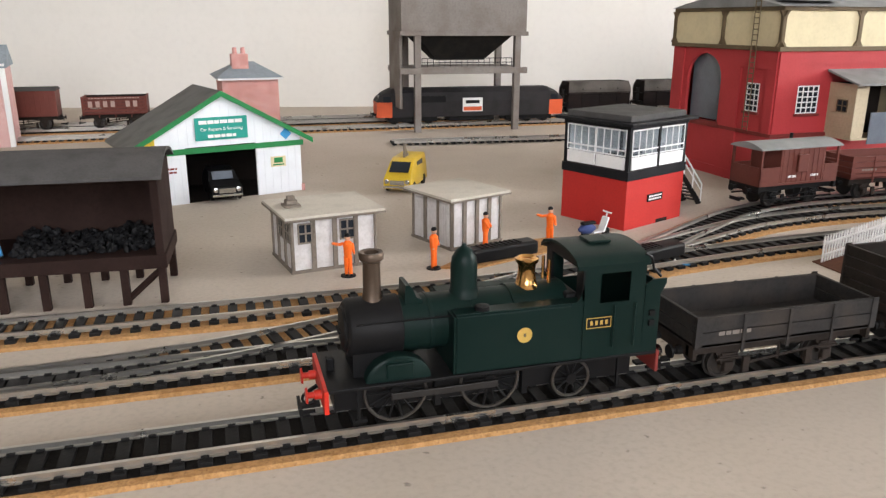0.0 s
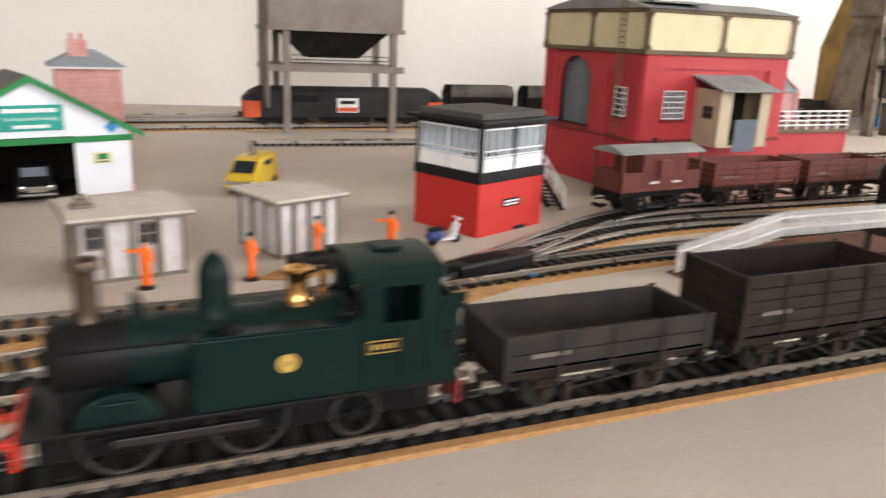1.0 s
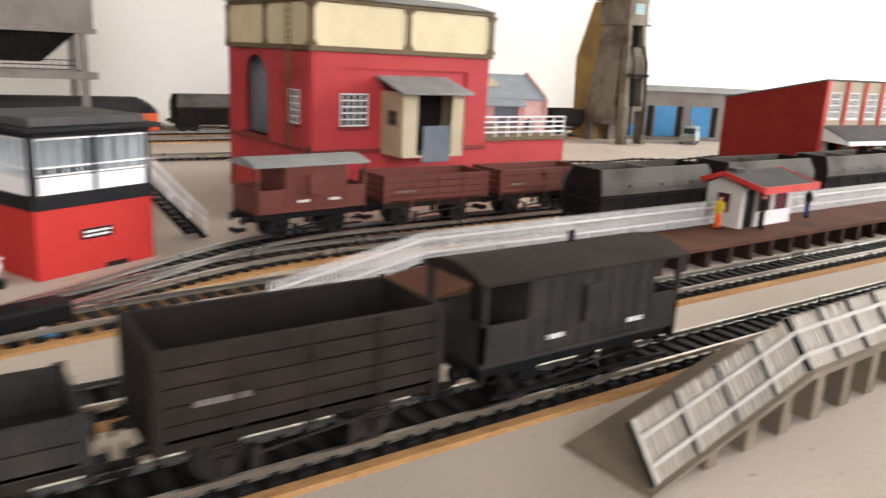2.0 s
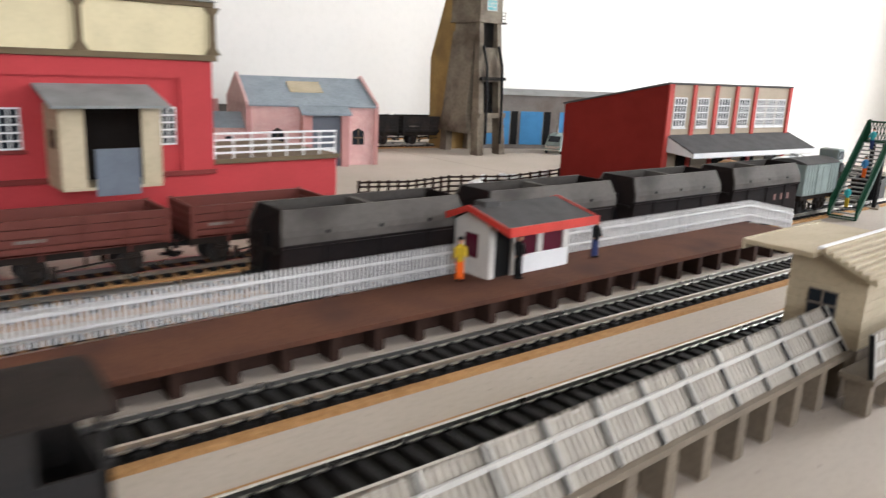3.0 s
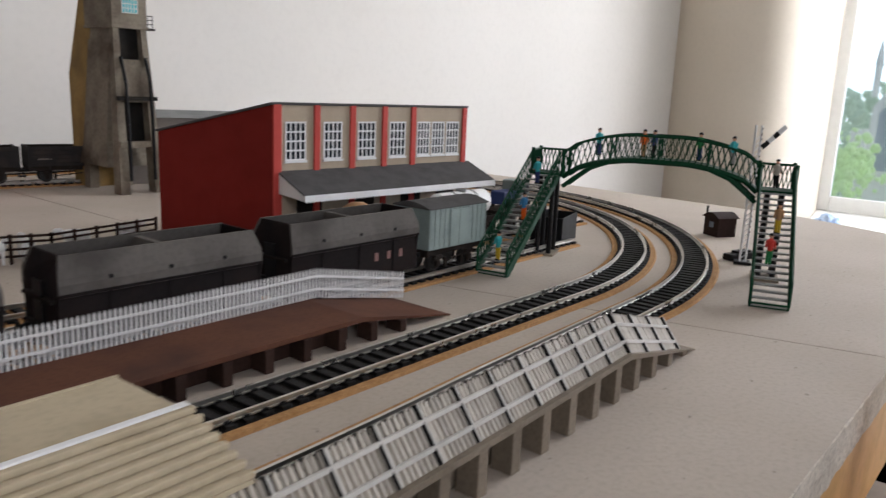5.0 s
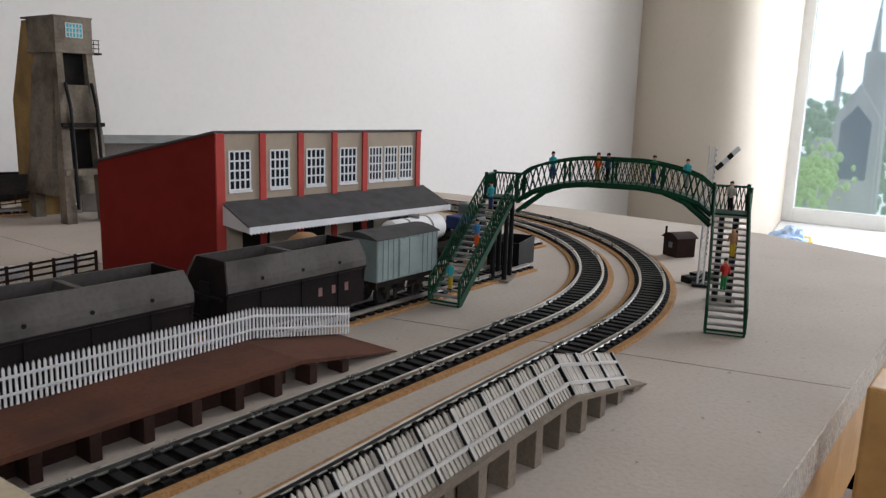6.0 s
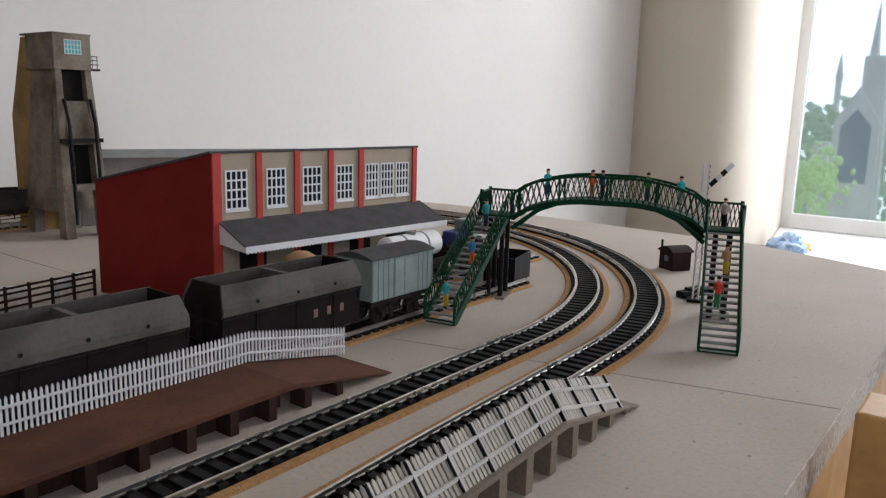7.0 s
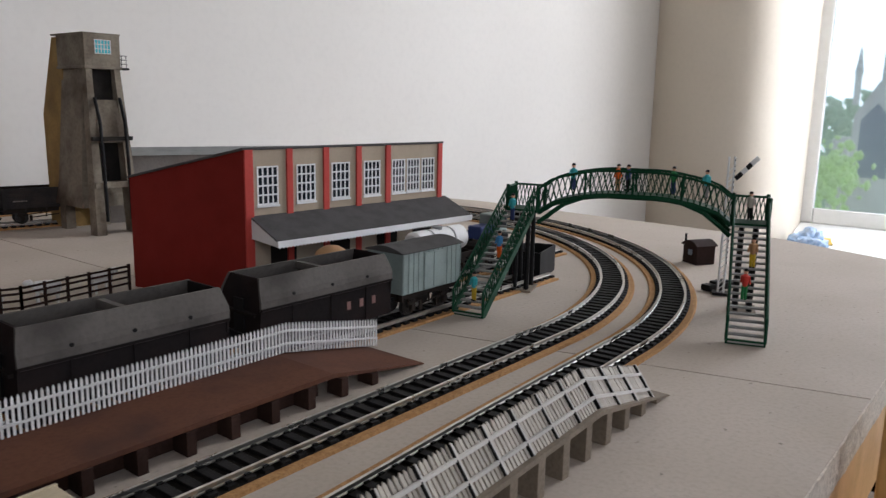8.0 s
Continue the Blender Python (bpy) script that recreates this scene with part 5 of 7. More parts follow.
    for yy in (13.2, 26.8):
        bm = B()
        bar(bm, (W + 1, yy, 50), (W + 9, yy, 50), 1.1)
        for lift, wd in ((13, 1.1), (8, 0.9)):
            bar(bm, (W + 9, yy, 37 + lift), (W + 46, yy, 1.8 + lift), wd)
        for k in range(4):
            f = k / 3
            bar(bm, (W + 9 + 37 * f, yy, 50 - 35.2 * f), (W + 9 + 37 * f, yy, 37 - 35.2 * f), 0.9)
        part("handrail", bm, WHITE, st)
    return w


signal_box()


def water_tower():
    w = thing("water_tower", "red pump house with cream panelled water tank on top", "water tower", 469, 288, 0, 2)
    W, D, H = 147, 137, 108
    bm = B()
    # left wall with a deep arched recess
    part("front_wall", bx(B(), 0, W, 0, 3, 0, H), REDTOWER, w)
    part("right_wall", bx(B(), W - 3, W, 3, D, 0, H), REDTOWER, w)
    part("back_wall", bx(B(), 0, W - 3, D - 3, D, 0, H), REDTOWER, w)
    ay, aw, az0, az1 = 91.0, 24.0, 46.0, 82.0
    arch = [(ay + aw * math.cos(math.pi * k / 12), az1 + aw * 0.9 * math.sin(math.pi * k / 12)) for k in range(13)]
    bm = B()
    bx(bm, 0, 3, 3, ay - aw, 0, H)
    bx(bm, 0, 3, ay + aw, D - 3, 0, H)
    bx(bm, 0, 3, ay - aw, ay + aw, 0, az0)
    for a, b in zip(arch, arch[1:]):
        prism(bm, [a, b, (b[0], H), (a[0], H)], "x", 0, 3)
    part("left_wall", bm, REDTOWER, w)
    part("arch_glazing", bx(B(), 7, 7.5, ay - aw - 1, ay + aw + 1, az0, H - 1), GREYGLASS, w, "grey glazed arch")
    part("arch_sill", bx(B(), -1.2, 3, ay - aw - 1, ay + aw + 1, az0 - 2.5, az0), REDDARK, w)
    for x0, x1, y0, y1 in ((-1.6, W + 1.6, -1.6, 0), (-1.6, 0, 0, D + 1.6)):
        part("string_course", bx(B(), x0, x1, y0, y1, 41, 44, 0.3), REDDARK, w, "dark red string course")
        part("plinth", bx(B(), x0, x1, y0, y1, 0, 8, 0.3), REDTOWER, w)
    # raised piers make the wall panels
    for a, b in ((0, 19), (W - 20, W)):
        part("pier", bx(B(), a, b, -1.5, 0, 44, H), REDTOWER, w)
    part("pier_head", bx(B(), 19, W - 20, -1.5, 0, 98, H), REDTOWER, w)
    for a, b in ((0, 10), (41, 62), (ay + aw + 6, D)):
        part("pier", bx(B(), -1.5, 0, a, b, 0, H), REDTOWER, w)
    part("pier_head", bx(B(), -1.5, 0, 10, 41, 94, H), REDTOWER, w)
    window_grid(w, 22, 42, 60, 81, 0.0, -1, 4, 5, WHITE, DARKGLASS, 0.9)
    window_grid(w, 112, 124, 60, 81, 0.0, -1, 3, 5, WHITE, DARKGLASS, 0.9)
    window_grid(w, 18, 32, 60, 82, 0.0, -1, 3, 5, WHITE, DARKGLASS, 0.8, "y")
    part("window_sill", bx(B(), 20, 44, -2.4, 0, 57.5, 59.5, 0.2), REDDARK, w)
    part("window_sill", bx(B(), -2.4, 0, 16, 34, 57.5, 59.5, 0.2), REDDARK, w)
    # projecting boarded hoist bay
    bay = part("hoist_bay", bx(B(), 54, 55, -27, 0, 42, 84), SHELTER, w, "cream weatherboarded hoist bay")
    part("bay_side", bx(B(), 104, 105, -27, 0, 42, 84), SHELTER, bay)
    for xx in (53.6, 105.0):
        for k in range(11):
            part("weatherboard", bx(B(), xx, xx + 0.5, -27.3, 0, 42.3 + k * 3.8, 45.6 + k * 3.8), SHELTER, bay)
    part("bay_floor", bx(B(), 54, 105, -28, 0, 40.5, 42), SHELTER, bay)
    for a, b in ((55, 66), (95, 104)):
        part("bay_front", bx(B(), a, b, -27, -26, 42, 84), SHELTER, bay)
    part("bay_back", bx(B(), 55, 104, -2.5, -1.6, 42, 84), DARKIN, bay)
    part("bay_flap", bx(B(), 70, 93, -28.5, -27.5, 37, 62, 0.3), GREYGLASS, bay, "grey hinged flap")
    part("bay_roof", prism(B(), [(-33, 83), (-33, 84.5), (0, 94), (0, 92.5)], "x", 49, 109), ROOFGREY, bay, "grey lean-to roof")
    window_grid(bay, -20, -10, 62, 71, 53.6, -1, 2, 2, OLIVE, DARKGLASS, 0.8, "y", "bay_window")
    # tank
    tank = part("tank", bx(B(), -1, W + 1, -1, D + 1, 110, 140), CREAM, w, "cream panelled tank")
    part("tank_beam", bx(B(), -3, W + 3, -3, D + 3, H, 111.5, 0.4), OLIVE, w, "brown moulded beam")
    part("tank_rim", bx(B(), -2.4, W + 2.4, -2.4, D + 2.4, 138.5, 141.5, 0.4), OLIVE, w)
    for k in range(3):
        xx = -1 + (W + 2) * k / 2
        part("tank_rib", bx(B(), xx - 1.7, xx + 1.7, -2.4, -1, 111.5, 138.5), OLIVE, tank)
        for zz, dz in ((111.5, 5), (138.5, -5)):
            part("tank_gusset", prism(B(), [(xx - 5, zz), (xx + 5, zz), (xx + 1.5, zz + dz), (xx - 1.5, zz + dz)], "y", -2.0, -1), OLIVE, tank)
    for k in range(3):
        yy = -1 + (D + 2) * k / 2
        part("tank_rib", bx(B(), -2.4, -1, yy - 1.7, yy + 1.7, 111.5, 138.5), OLIVE, tank)
        for zz, dz in ((111.5, 5), (138.5, -5)):
            part("tank_gusset", prism(B(), [(yy - 5, zz), (yy + 5, zz), (yy + 1.5, zz + dz), (yy - 1.5, zz + dz)], "x", -2.0, -1), OLIVE, tank)
    part("tank_roof", prism(B(), [(-4, 141.5)] + [(-4 + (D + 8) * i / 8, 141.5 + 9 * math.sin(math.pi * i / 8)) for i in range(9)] + [(D + 4, 141.5)], "x", -4, W + 4), ROOFGREY, w, "low curved grey roof", True)
    part("roof_walkway", bx(B(), 5, 60, 4, 22, 146, 147.5), ROOFGREY, w)
    bm = B()
    for yy in (22, 28):
        bar(bm, (-4.5, yy, 44), (-4.5, yy, 150), 0.8)
    for k in range(24):
        bar(bm, (-4.5, 22, 47 + k * 4.3), (-4.5, 28, 47 + k * 4.3), 0.6)
    part("ladder", bm, OLIVE, w, "thin brown ladder")
    # low wing with a railed deck
    wing = part("wing", bx(B(), W, W + 92, 4, 100, 0, 46), REDTOWER, w, "low red wing")
    part("wing_coping", bx(B(), W, W + 94, 2, 102, 46, 49, 0.3), OLIVE, wing)
    bm = B()
    for k in range(8):
        xx = W + 3 + k * 12.6
        bx(bm, xx - 0.5, xx + 0.5, 4, 5, 49, 65)
    for zz in (52, 56, 60, 64):
        bx(bm, W, W + 92, 4.2, 5.2, zz, zz + 1.2)
    part("deck_railing", bm, WHITE, wing, "white four-bar railing")
    return w


water_tower()


def garage():
    w = thing("garage", "white planked garage with green trim and an open doorway", "garage", -9, 345, 0, 17)
    W, D, H, A = 122, 64, 41, 78
    gable = [(0, H), (W, H), (W, H + 4), (W / 2, A), (0, H + 4)]
    part("jamb", bx(B(), 0, 33, 0, 2, 0, H), WHITEWALL, w)
    part("jamb", bx(B(), 86, W, 0, 2, 0, H), WHITEWALL, w)
    part("gable", prism(B(), gable, "y", 0, 2), WHITEWALL, w, "white planked gable")
    for k in range(19):
        xx = 4 + k * 6.3
        top = H + (A - H) * (1 - abs(xx - W / 2) / (W / 2))
        part("plank_joint", bx(B(), xx - 0.2, xx + 0.2, -0.25, 0, H if 33 < xx < 86 else 0, top - 0.5), WHITEWALL, w)
    # back wall and floor near-black: the garage's inner shade is in their colour
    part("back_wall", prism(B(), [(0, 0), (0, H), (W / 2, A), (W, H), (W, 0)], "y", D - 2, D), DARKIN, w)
    for xx in (0, W - 2):
        part("side_wall", bx(B(), xx, xx + 2, 2, D - 2, 0, H), WHITEWALL, w)
    part("brick_corner", bx(B(), W - 0.5, W + 2, -0.6, 3, 0, 5), HOUSEBRICK, w)
    part("lintel", bx(B(), -2, W + 2, -1.6, 0.0, H - 4.5, H - 0.5, 0.2), GREENTRIM, w, "green lintel board")
    for s in (-1, 1):
        part("roof_slope", prism(B(), [(W / 2, A + 1.2), (W / 2, A + 3), (W / 2 + s * (W / 2 + 9), H + 0.8), (W / 2 + s * (W / 2 + 9), H - 0.8)], "y", -3, D + 3), FELT, w, "grey felt roof")
        part("bargeboard", prism(B(), [(W / 2, A - 1.0), (W / 2, A + 3), (W / 2 + s * (W / 2 + 9), H + 0.8), (W / 2 + s * (W / 2 + 9), H - 3.0)], "y", -4.2, -3), GREENTRIM, w, "green bargeboard")
    sign = part("sign_board", bx(B(), 41, 80, -1.2, -0.2, 45.5, 62, 0.1), GREENSIGN, w, "green sign board with white lettering")
    bm = B()
    bars_line(bm, 44, 77, 57.3, 2.6, -1.22, 0.6, RNG)
    bars_line(bm, 50, 71, 47.2, 2.2, -1.22, 0.6, RNG)
    part("name_bars", bm, TEXTW, sign)
    writing("Car Repairs & Servicing", 3.3, TEXTW, sign, pose(0.0605, -0.00125, 0.0533, 90, 0, 0))
    part("small_sign", bx(B(), 5, 12, -1.0, -0.2, 44, 49), YELLOW, w, "yellow motoring badge")
    bm = B()
    prism(bm, [(110 - 4.5, 46), (110, 41.5), (110 + 4.5, 46), (110, 50.5)], "y", -1.0, -0.2)
    part("small_sign", bm, BLUESIGN, w, "blue diamond sign")
    poster = part("poster", bx(B(), 97, 109, -0.6, -0.05, 21, 29), CREAM, w, "cream and green poster")
    part("poster_mark", bx(bx(B(), 99.5, 106.5, -0.75, -0.6, 24, 28), 98.5, 107.5, -0.75, -0.6, 22, 23), GREENTRIM, poster)
    bm = B()
    bars_line(bm, 15, 26, 26, 1.4, -0.3, 0.5, RNG)
    bars_line(bm, 15, 26, 23.4, 1.4, -0.3, 0.5, RNG)
    part("poster", bm, REDDARK, w)
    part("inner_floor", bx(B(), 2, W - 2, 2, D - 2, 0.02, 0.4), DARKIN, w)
    return w


garage()


def saloon(name, label, category, x, y, z, rz, paint, L=56, estate=False):
    w = thing(name, label, category, x, y, z, rz)
    # nose towards local -y
    hw = 11.2
    side = [(-L / 2, 4.0), (-L / 2, 9.5), (-L / 2 + 3, 12.4), (-L * 0.16, 13.6), (-L * 0.06, 20.0), (L * 0.30, 20.5), (L * 0.40, 14), (L / 2 - 2, 12), (L / 2, 8), (L / 2, 4)]
    if estate:
        side = [(-L / 2, 4.0), (-L / 2, 12), (-L / 2 + 5, 15.5), (-L * 0.24, 23.5), (-L * 0.1, 25.5), (L / 2 - 3, 25.5), (L / 2, 22), (L / 2, 4)]
    bm = B()
    prism(bm, side, "x", -hw, hw)
    for v in bm.verts:
        if v.co.z > 14:
            v.co.x *= 0.84
    bmesh.ops.bevel(bm, geom=list(bm.edges), offset=0.8, segments=2, affect="EDGES", profile=0.5)
    part("body", bm, paint, w, "", True)
    if estate:
        part("windscreen", prism(B(), [(-L / 2 + 5.2, 16.4), (-L / 2 + 4.9, 16.6), (-L * 0.245, 23.4), (-L * 0.235, 23.0)], "x", -7.8, 7.8), DARKGLASS, w)
        part("roof_sign", prism(B(), [(-6, 25.5), (6, 25.5), (-6, 37)], "x", -0.7, 0.7), HUTTRIM, w, "brown upright roof board")
    else:
        part("windscreen", prism(B(), [(-L * 0.155, 14.2), (-L * 0.16, 14.5), (-L * 0.07, 19.6), (-L * 0.06, 19.2)], "x", -7.6, 7.6), GREYGLASS, w)
    for s in (-1, 1):
        part("side_window", bx(B(), min(s * 9.2, s * 9.9), max(s * 9.2, s * 9.9), -L * 0.05, L * 0.27, 14.6, 19.0 if not estate else 22), DARKGLASS, w)
        part("headlamp", lathe(B(), [(1.9, 0), (1.8, -1.0), (0.6, -1.4)], (s * 8.2, -L / 2 + 0.2, 10.0), 12, "y"), STEEL, w, "", True)
        for yy in (-L * 0.30, L * 0.30):
            part("wheel", lathe(B(), [(1.0, -1.2), (4.2, -1.2), (4.4, 0), (4.2, 1.2), (1.0, 1.2)], (s * (hw - 1.2), yy, 4.4), 16, "x"), BLACK, w, "", True)
    part("bumper", bx(B(), -10.8, 10.8, -L / 2 - 1.6, -L / 2 - 0.4, 5, 6.8, 0.3), STEEL, w)
    part("grille", bx(B(), -6, 6, -L / 2 - 0.5, -L / 2 + 0.3, 7.2, 11, 0.3), STEEL, w)
    return w


saloon("saloon_car", "black saloon car with a chrome grille parked in the garage doorway", "car", 46, 376, 0.4, 8, BLACK)
saloon("delivery_van", "yellow delivery van with a roof board", "van", 190, 369, 0, -28, YELLOW, 56, True)

house = thing("brick_house", "small pinkish brick house with slate roof behind the garage", "house", 53, 560, 0, 5)
part("wall", bx(B(), 0, 54, 0, 60, 0, 74), HOUSEBRICK, house)
part("eaves_board", bx(B(), -4, 58, -5, 65, 74, 76), WHITE, house)
bm = B()
vs = [bm.verts.new(p) for p in ((-6, -6, 76), (59, -6, 76), (59, 66, 76), (-6, 66, 76), (18, 30, 90), (35, 30, 90))]
for f in ((0, 1, 5, 4), (1, 2, 5), (2, 3, 4, 5), (3, 0, 4), (3, 2, 1, 0)):
    bm.faces.new([vs[i] for i in f])
roof = part("roof", bm, SLATEBLUE, house, "hipped slate roof")
chim = part("chimney", bx(B(), 12, 28, 14, 28, 76, 98, 0.3), HOUSEBRICK, house)
for xx in (16, 24):
    part("chimney_pot", cyl(B(), (xx, 21, 98), (xx, 21, 104), 2.4, 2.0, 12), HOUSEBRICK, chim, "", True)


def coal_stage():
    w = thing("coal_stage", "dark brown timber coal stage with curved roof and coal", "coal stage", -92, 146, 0, -3)
    W, D = 111, 46
    part("deck", bx(B(), -1, W + 1, -1, D, 18, 24.5, 0.3), TIMBER, w)
    for xx in (2, 21, 39, 57, 75, 92, 109):
        for yy in (1, D - 4):
            part("leg", bx(B(), xx - 1.8, xx + 1.8, yy, yy + 3.4, 0, 18, 0.2), TIMBER, w)
    for xa, xb in ((92, 109), (39, 21), (2, 21)):
        bm = B()
        cyl(bm, (xa, 2.5, 2), (xb, 2.5, 17), 1.6, None, 4)
        part("brace", bm, TIMBER, w)
    part("back_wall", bx(B(), 0, W, D - 2, D, 24.5, 66), TIMBER, w)
    part("end_wall", bx(B(), W - 2.4, W, 1, D - 2, 24.5, 64), TIMBER, w)
    part("end_wall", bx(B(), 0, 2.4, 20, D - 2, 24.5, 64), TIMBER, w)
    for xx in (13, W - 3.4):
        part("front_post", bx(B(), xx, xx + 3.2, 0, 3, 24.5, 64), TIMBER, w)
    arcp = [(-7 + (D + 9) * i / 14, 60 + 11.5 * math.sin(math.pi * (0.06 + 0.82 * i / 14)) ** 0.8) for i in range(15)]
    part("roof", prism(B(), arcp + [(a, b - 1.6) for a, b in reversed(arcp)], "x", -2, W + 3), SLATE, w, "curved dark grey roof", True)
    bm = B()
    rng = random.Random(5)
    for i in range(420):
        xx, yy = rng.uniform(44, W - 6), rng.uniform(8, D - 5)
        h = 1.5 + 9 * (yy / D) * (0.6 + 0.4 * math.sin(xx * 0.07))
        s = rng.uniform(1.5, 3.4)
        bmesh.ops.create_icosphere(bm, subdivisions=1, radius=s, matrix=Matrix.Translation((xx, yy, 24.5 + rng.uniform(0, h))) @ Euler((rng.random() * 6, rng.random() * 6, 0)).to_matrix().to_4x4() @ Matrix.Diagonal((1, 0.8, 0.6, 1)))
    tagged(part("coal_heap", bm, COAL, w, "black coal heap"), kind="stuff")
    return w


coal_stage()
figure("model coalman in a dark shirt and blue trousers shovelling coal", -55, 153, 24.5, -60, BLACK, BLUEDOOR, 23, 2, False)


def coal_bunker():
    w = thing("coal_bunker", "tall grey concrete coal bunker on legs over the siding", "coal bunker", 266, 672, 0, -2)
    W, D = 146, 82
    for xx in (8, W - 14):
        for yy in (0, D - 8):
            part("leg", bx(B(), xx, xx + 7.5, yy, yy + 8, 0, 116, 0.3), CONCRETE, w)
    for yy in (0, D - 6):
        part("cross_beam", bx(B(), -10, W + 2, yy - 1.5, yy + 5, 69, 76, 0.3), CONCRETE, w)
    for xx in (-8, W - 8):
        part("side_beam", bx(B(), xx, xx + 8, 5, D - 6, 69.5, 75.5), CONCRETE, w)
    part("top_beam", bx(B(), -10, W + 2, -2, D + 2, 113, 118, 0.3), CONCRETE, w)
    part("bunker", bx(B(), -8, W, 0, D, 118, 205, 0.5), CONCRETE, w)
    bm = B()
    top = [(12, 6), (W - 16, 6), (W - 16, D - 6), (12, D - 6)]
    bot = [(40, 26), (W - 46, 26), (W - 46, D - 26), (40, D - 26)]
    lo = [bm.verts.new((*p, 84)) for p in bot]
    hi = [bm.verts.new((*p, 113)) for p in top]
    bm.faces.new(lo)
    bm.faces.new(hi)
    for i in range(4):
        bm.faces.new((lo[i], lo[(i + 1) % 4], hi[(i + 1) % 4], hi[i]))
    part("chute", bm, SOOT, w, "dark tapered chute")
    part("walkway", bx(B(), 16, W - 16, 2, 16, 76, 77.5), CONCRETE, w)
    bm = B()
    for k in range(17):
        xx = 17 + k * 7
        bar(bm, (xx, 3, 77), (xx, 3, 87), 0.6)
    for zz in (82, 87):
        bar(bm, (17, 3, zz), (129, 3, zz), 0.7)
    part("railing", bm, BLACK, w)
    part("side_plate", bx(B(), -9, -6, 8, D - 6, 28, 113), CONCRETE, w)
    return w


coal_bunker()


def coaling_tower():
    w = thing("coaling_tower", "tall stained concrete coaling tower with ochre rear and wagon hoist", "coaling tower", 1082, 583, 0, 0)
    # local: the hoist face looks along -y
    def taper(bm, z0, z1, a, b):
        lo = [bm.verts.new((x, y, z0)) for x, y in ((a[0], a[2]), (a[1], a[2]), (a[1], a[3]), (a[0], a[3]))]
        hi = [bm.verts.new((x, y, z1)) for x, y in ((b[0], b[2]), (b[1], b[2]), (b[1], b[3]), (b[0], b[3]))]
        bm.faces.new(lo)
        bm.faces.new(hi)
        for i in range(4):
            bm.faces.new((lo[i], lo[(i + 1) % 4], hi[(i + 1) % 4], hi[i]))
        return bm
    part("body", taper(B(), 52, 172, (-3, 42, 14, 62), (4, 36, 8, 52)), CONC_SOOT, w)
    part("flare", taper(B(), 26, 52, (-6, 45, 8, 66), (-3, 42, 14, 62)), CONC_SOOT, w)
    part("rear_bulge", taper(taper(B(), 0, 118, (0, 40, 60, 92), (2, 38, 52, 98)), 118, 196, (2, 38, 52, 98), (4, 36, 48, 72)), CONC_OCHRE, w, "ochre-stained rear shaft")
    part("head", bx(B(), 1, 38, 0, 56, 166, 197, 0.4), CONC_SOOT, w)
    part("head_roof", bx(B(), 0.4, 38.6, -0.6, 66, 197, 198.6), CONC_SOOT, w)
    part("head_ledge", bx(B(), 0.2, 38.8, -0.8, 57, 164, 166.6, 0.3), CONC_SOOT, w)
    window_grid(w, 12, 28, 179, 192, 0.0, -1, 5, 3, HUTWALL, TURQ, 0.8)
    for a, b in (((-4, 6), (2, 8)), ((34, 44), (31, 37))):
        part("leg", taper(B(), 0, 168, (a[0], a[1], -14, 0), (b[0], b[1], 1, 9)), CONC_SOOT, w)
        part("rear_leg", bx(B(), a[0], a[1], 50, 62, 0, 28), CONC_SOOT, w)
    part("hoist_back", taper(B(), 52, 166, (6, 34, 4, 8), (8, 31, 8, 11)), SOOT, w)
    part("hoist_car", taper(B(), 92, 134, (7, 33, -9, 3), (8, 31, 0, 6)), CONC_SOOT, w, "grey wagon hoist plate")
    part("hoist_beam", bx(B(), -2, 40, -12, -8, 94, 98), SOOT, w)
    part("low_beam", bx(B(), -2, 42, -13, -2, 47, 53), CONC_SOOT, w)
    for xx in (7, 33):
        bm = B()
        pts = [(xx, -15, 14), (xx, -14, 70), (xx, -11, 112), (xx, -3, 136)]
        for p, q in zip(pts, pts[1:]):
            cyl(bm, p, q, 1.7, None, 8)
        part("hoist_rail", bm, BLACK, w)
    part("chute", taper(B(), 24, 60, (12, 28, 20, 40), (6, 34, 10, 50)), SOOT, w)
    bm = B()
    for zz in (170, 174, 178):
        bar(bm, (38, 2, zz), (46, 2, zz), 0.6)
    for xx in (40, 45):
        bar(bm, (xx, 2, 166), (xx, 2, 178), 0.6)
    bx(bm, 37, 47, 0, 10, 164, 166)
    part("balcony", bm, SOOT, w)
    return w


coaling_tower()


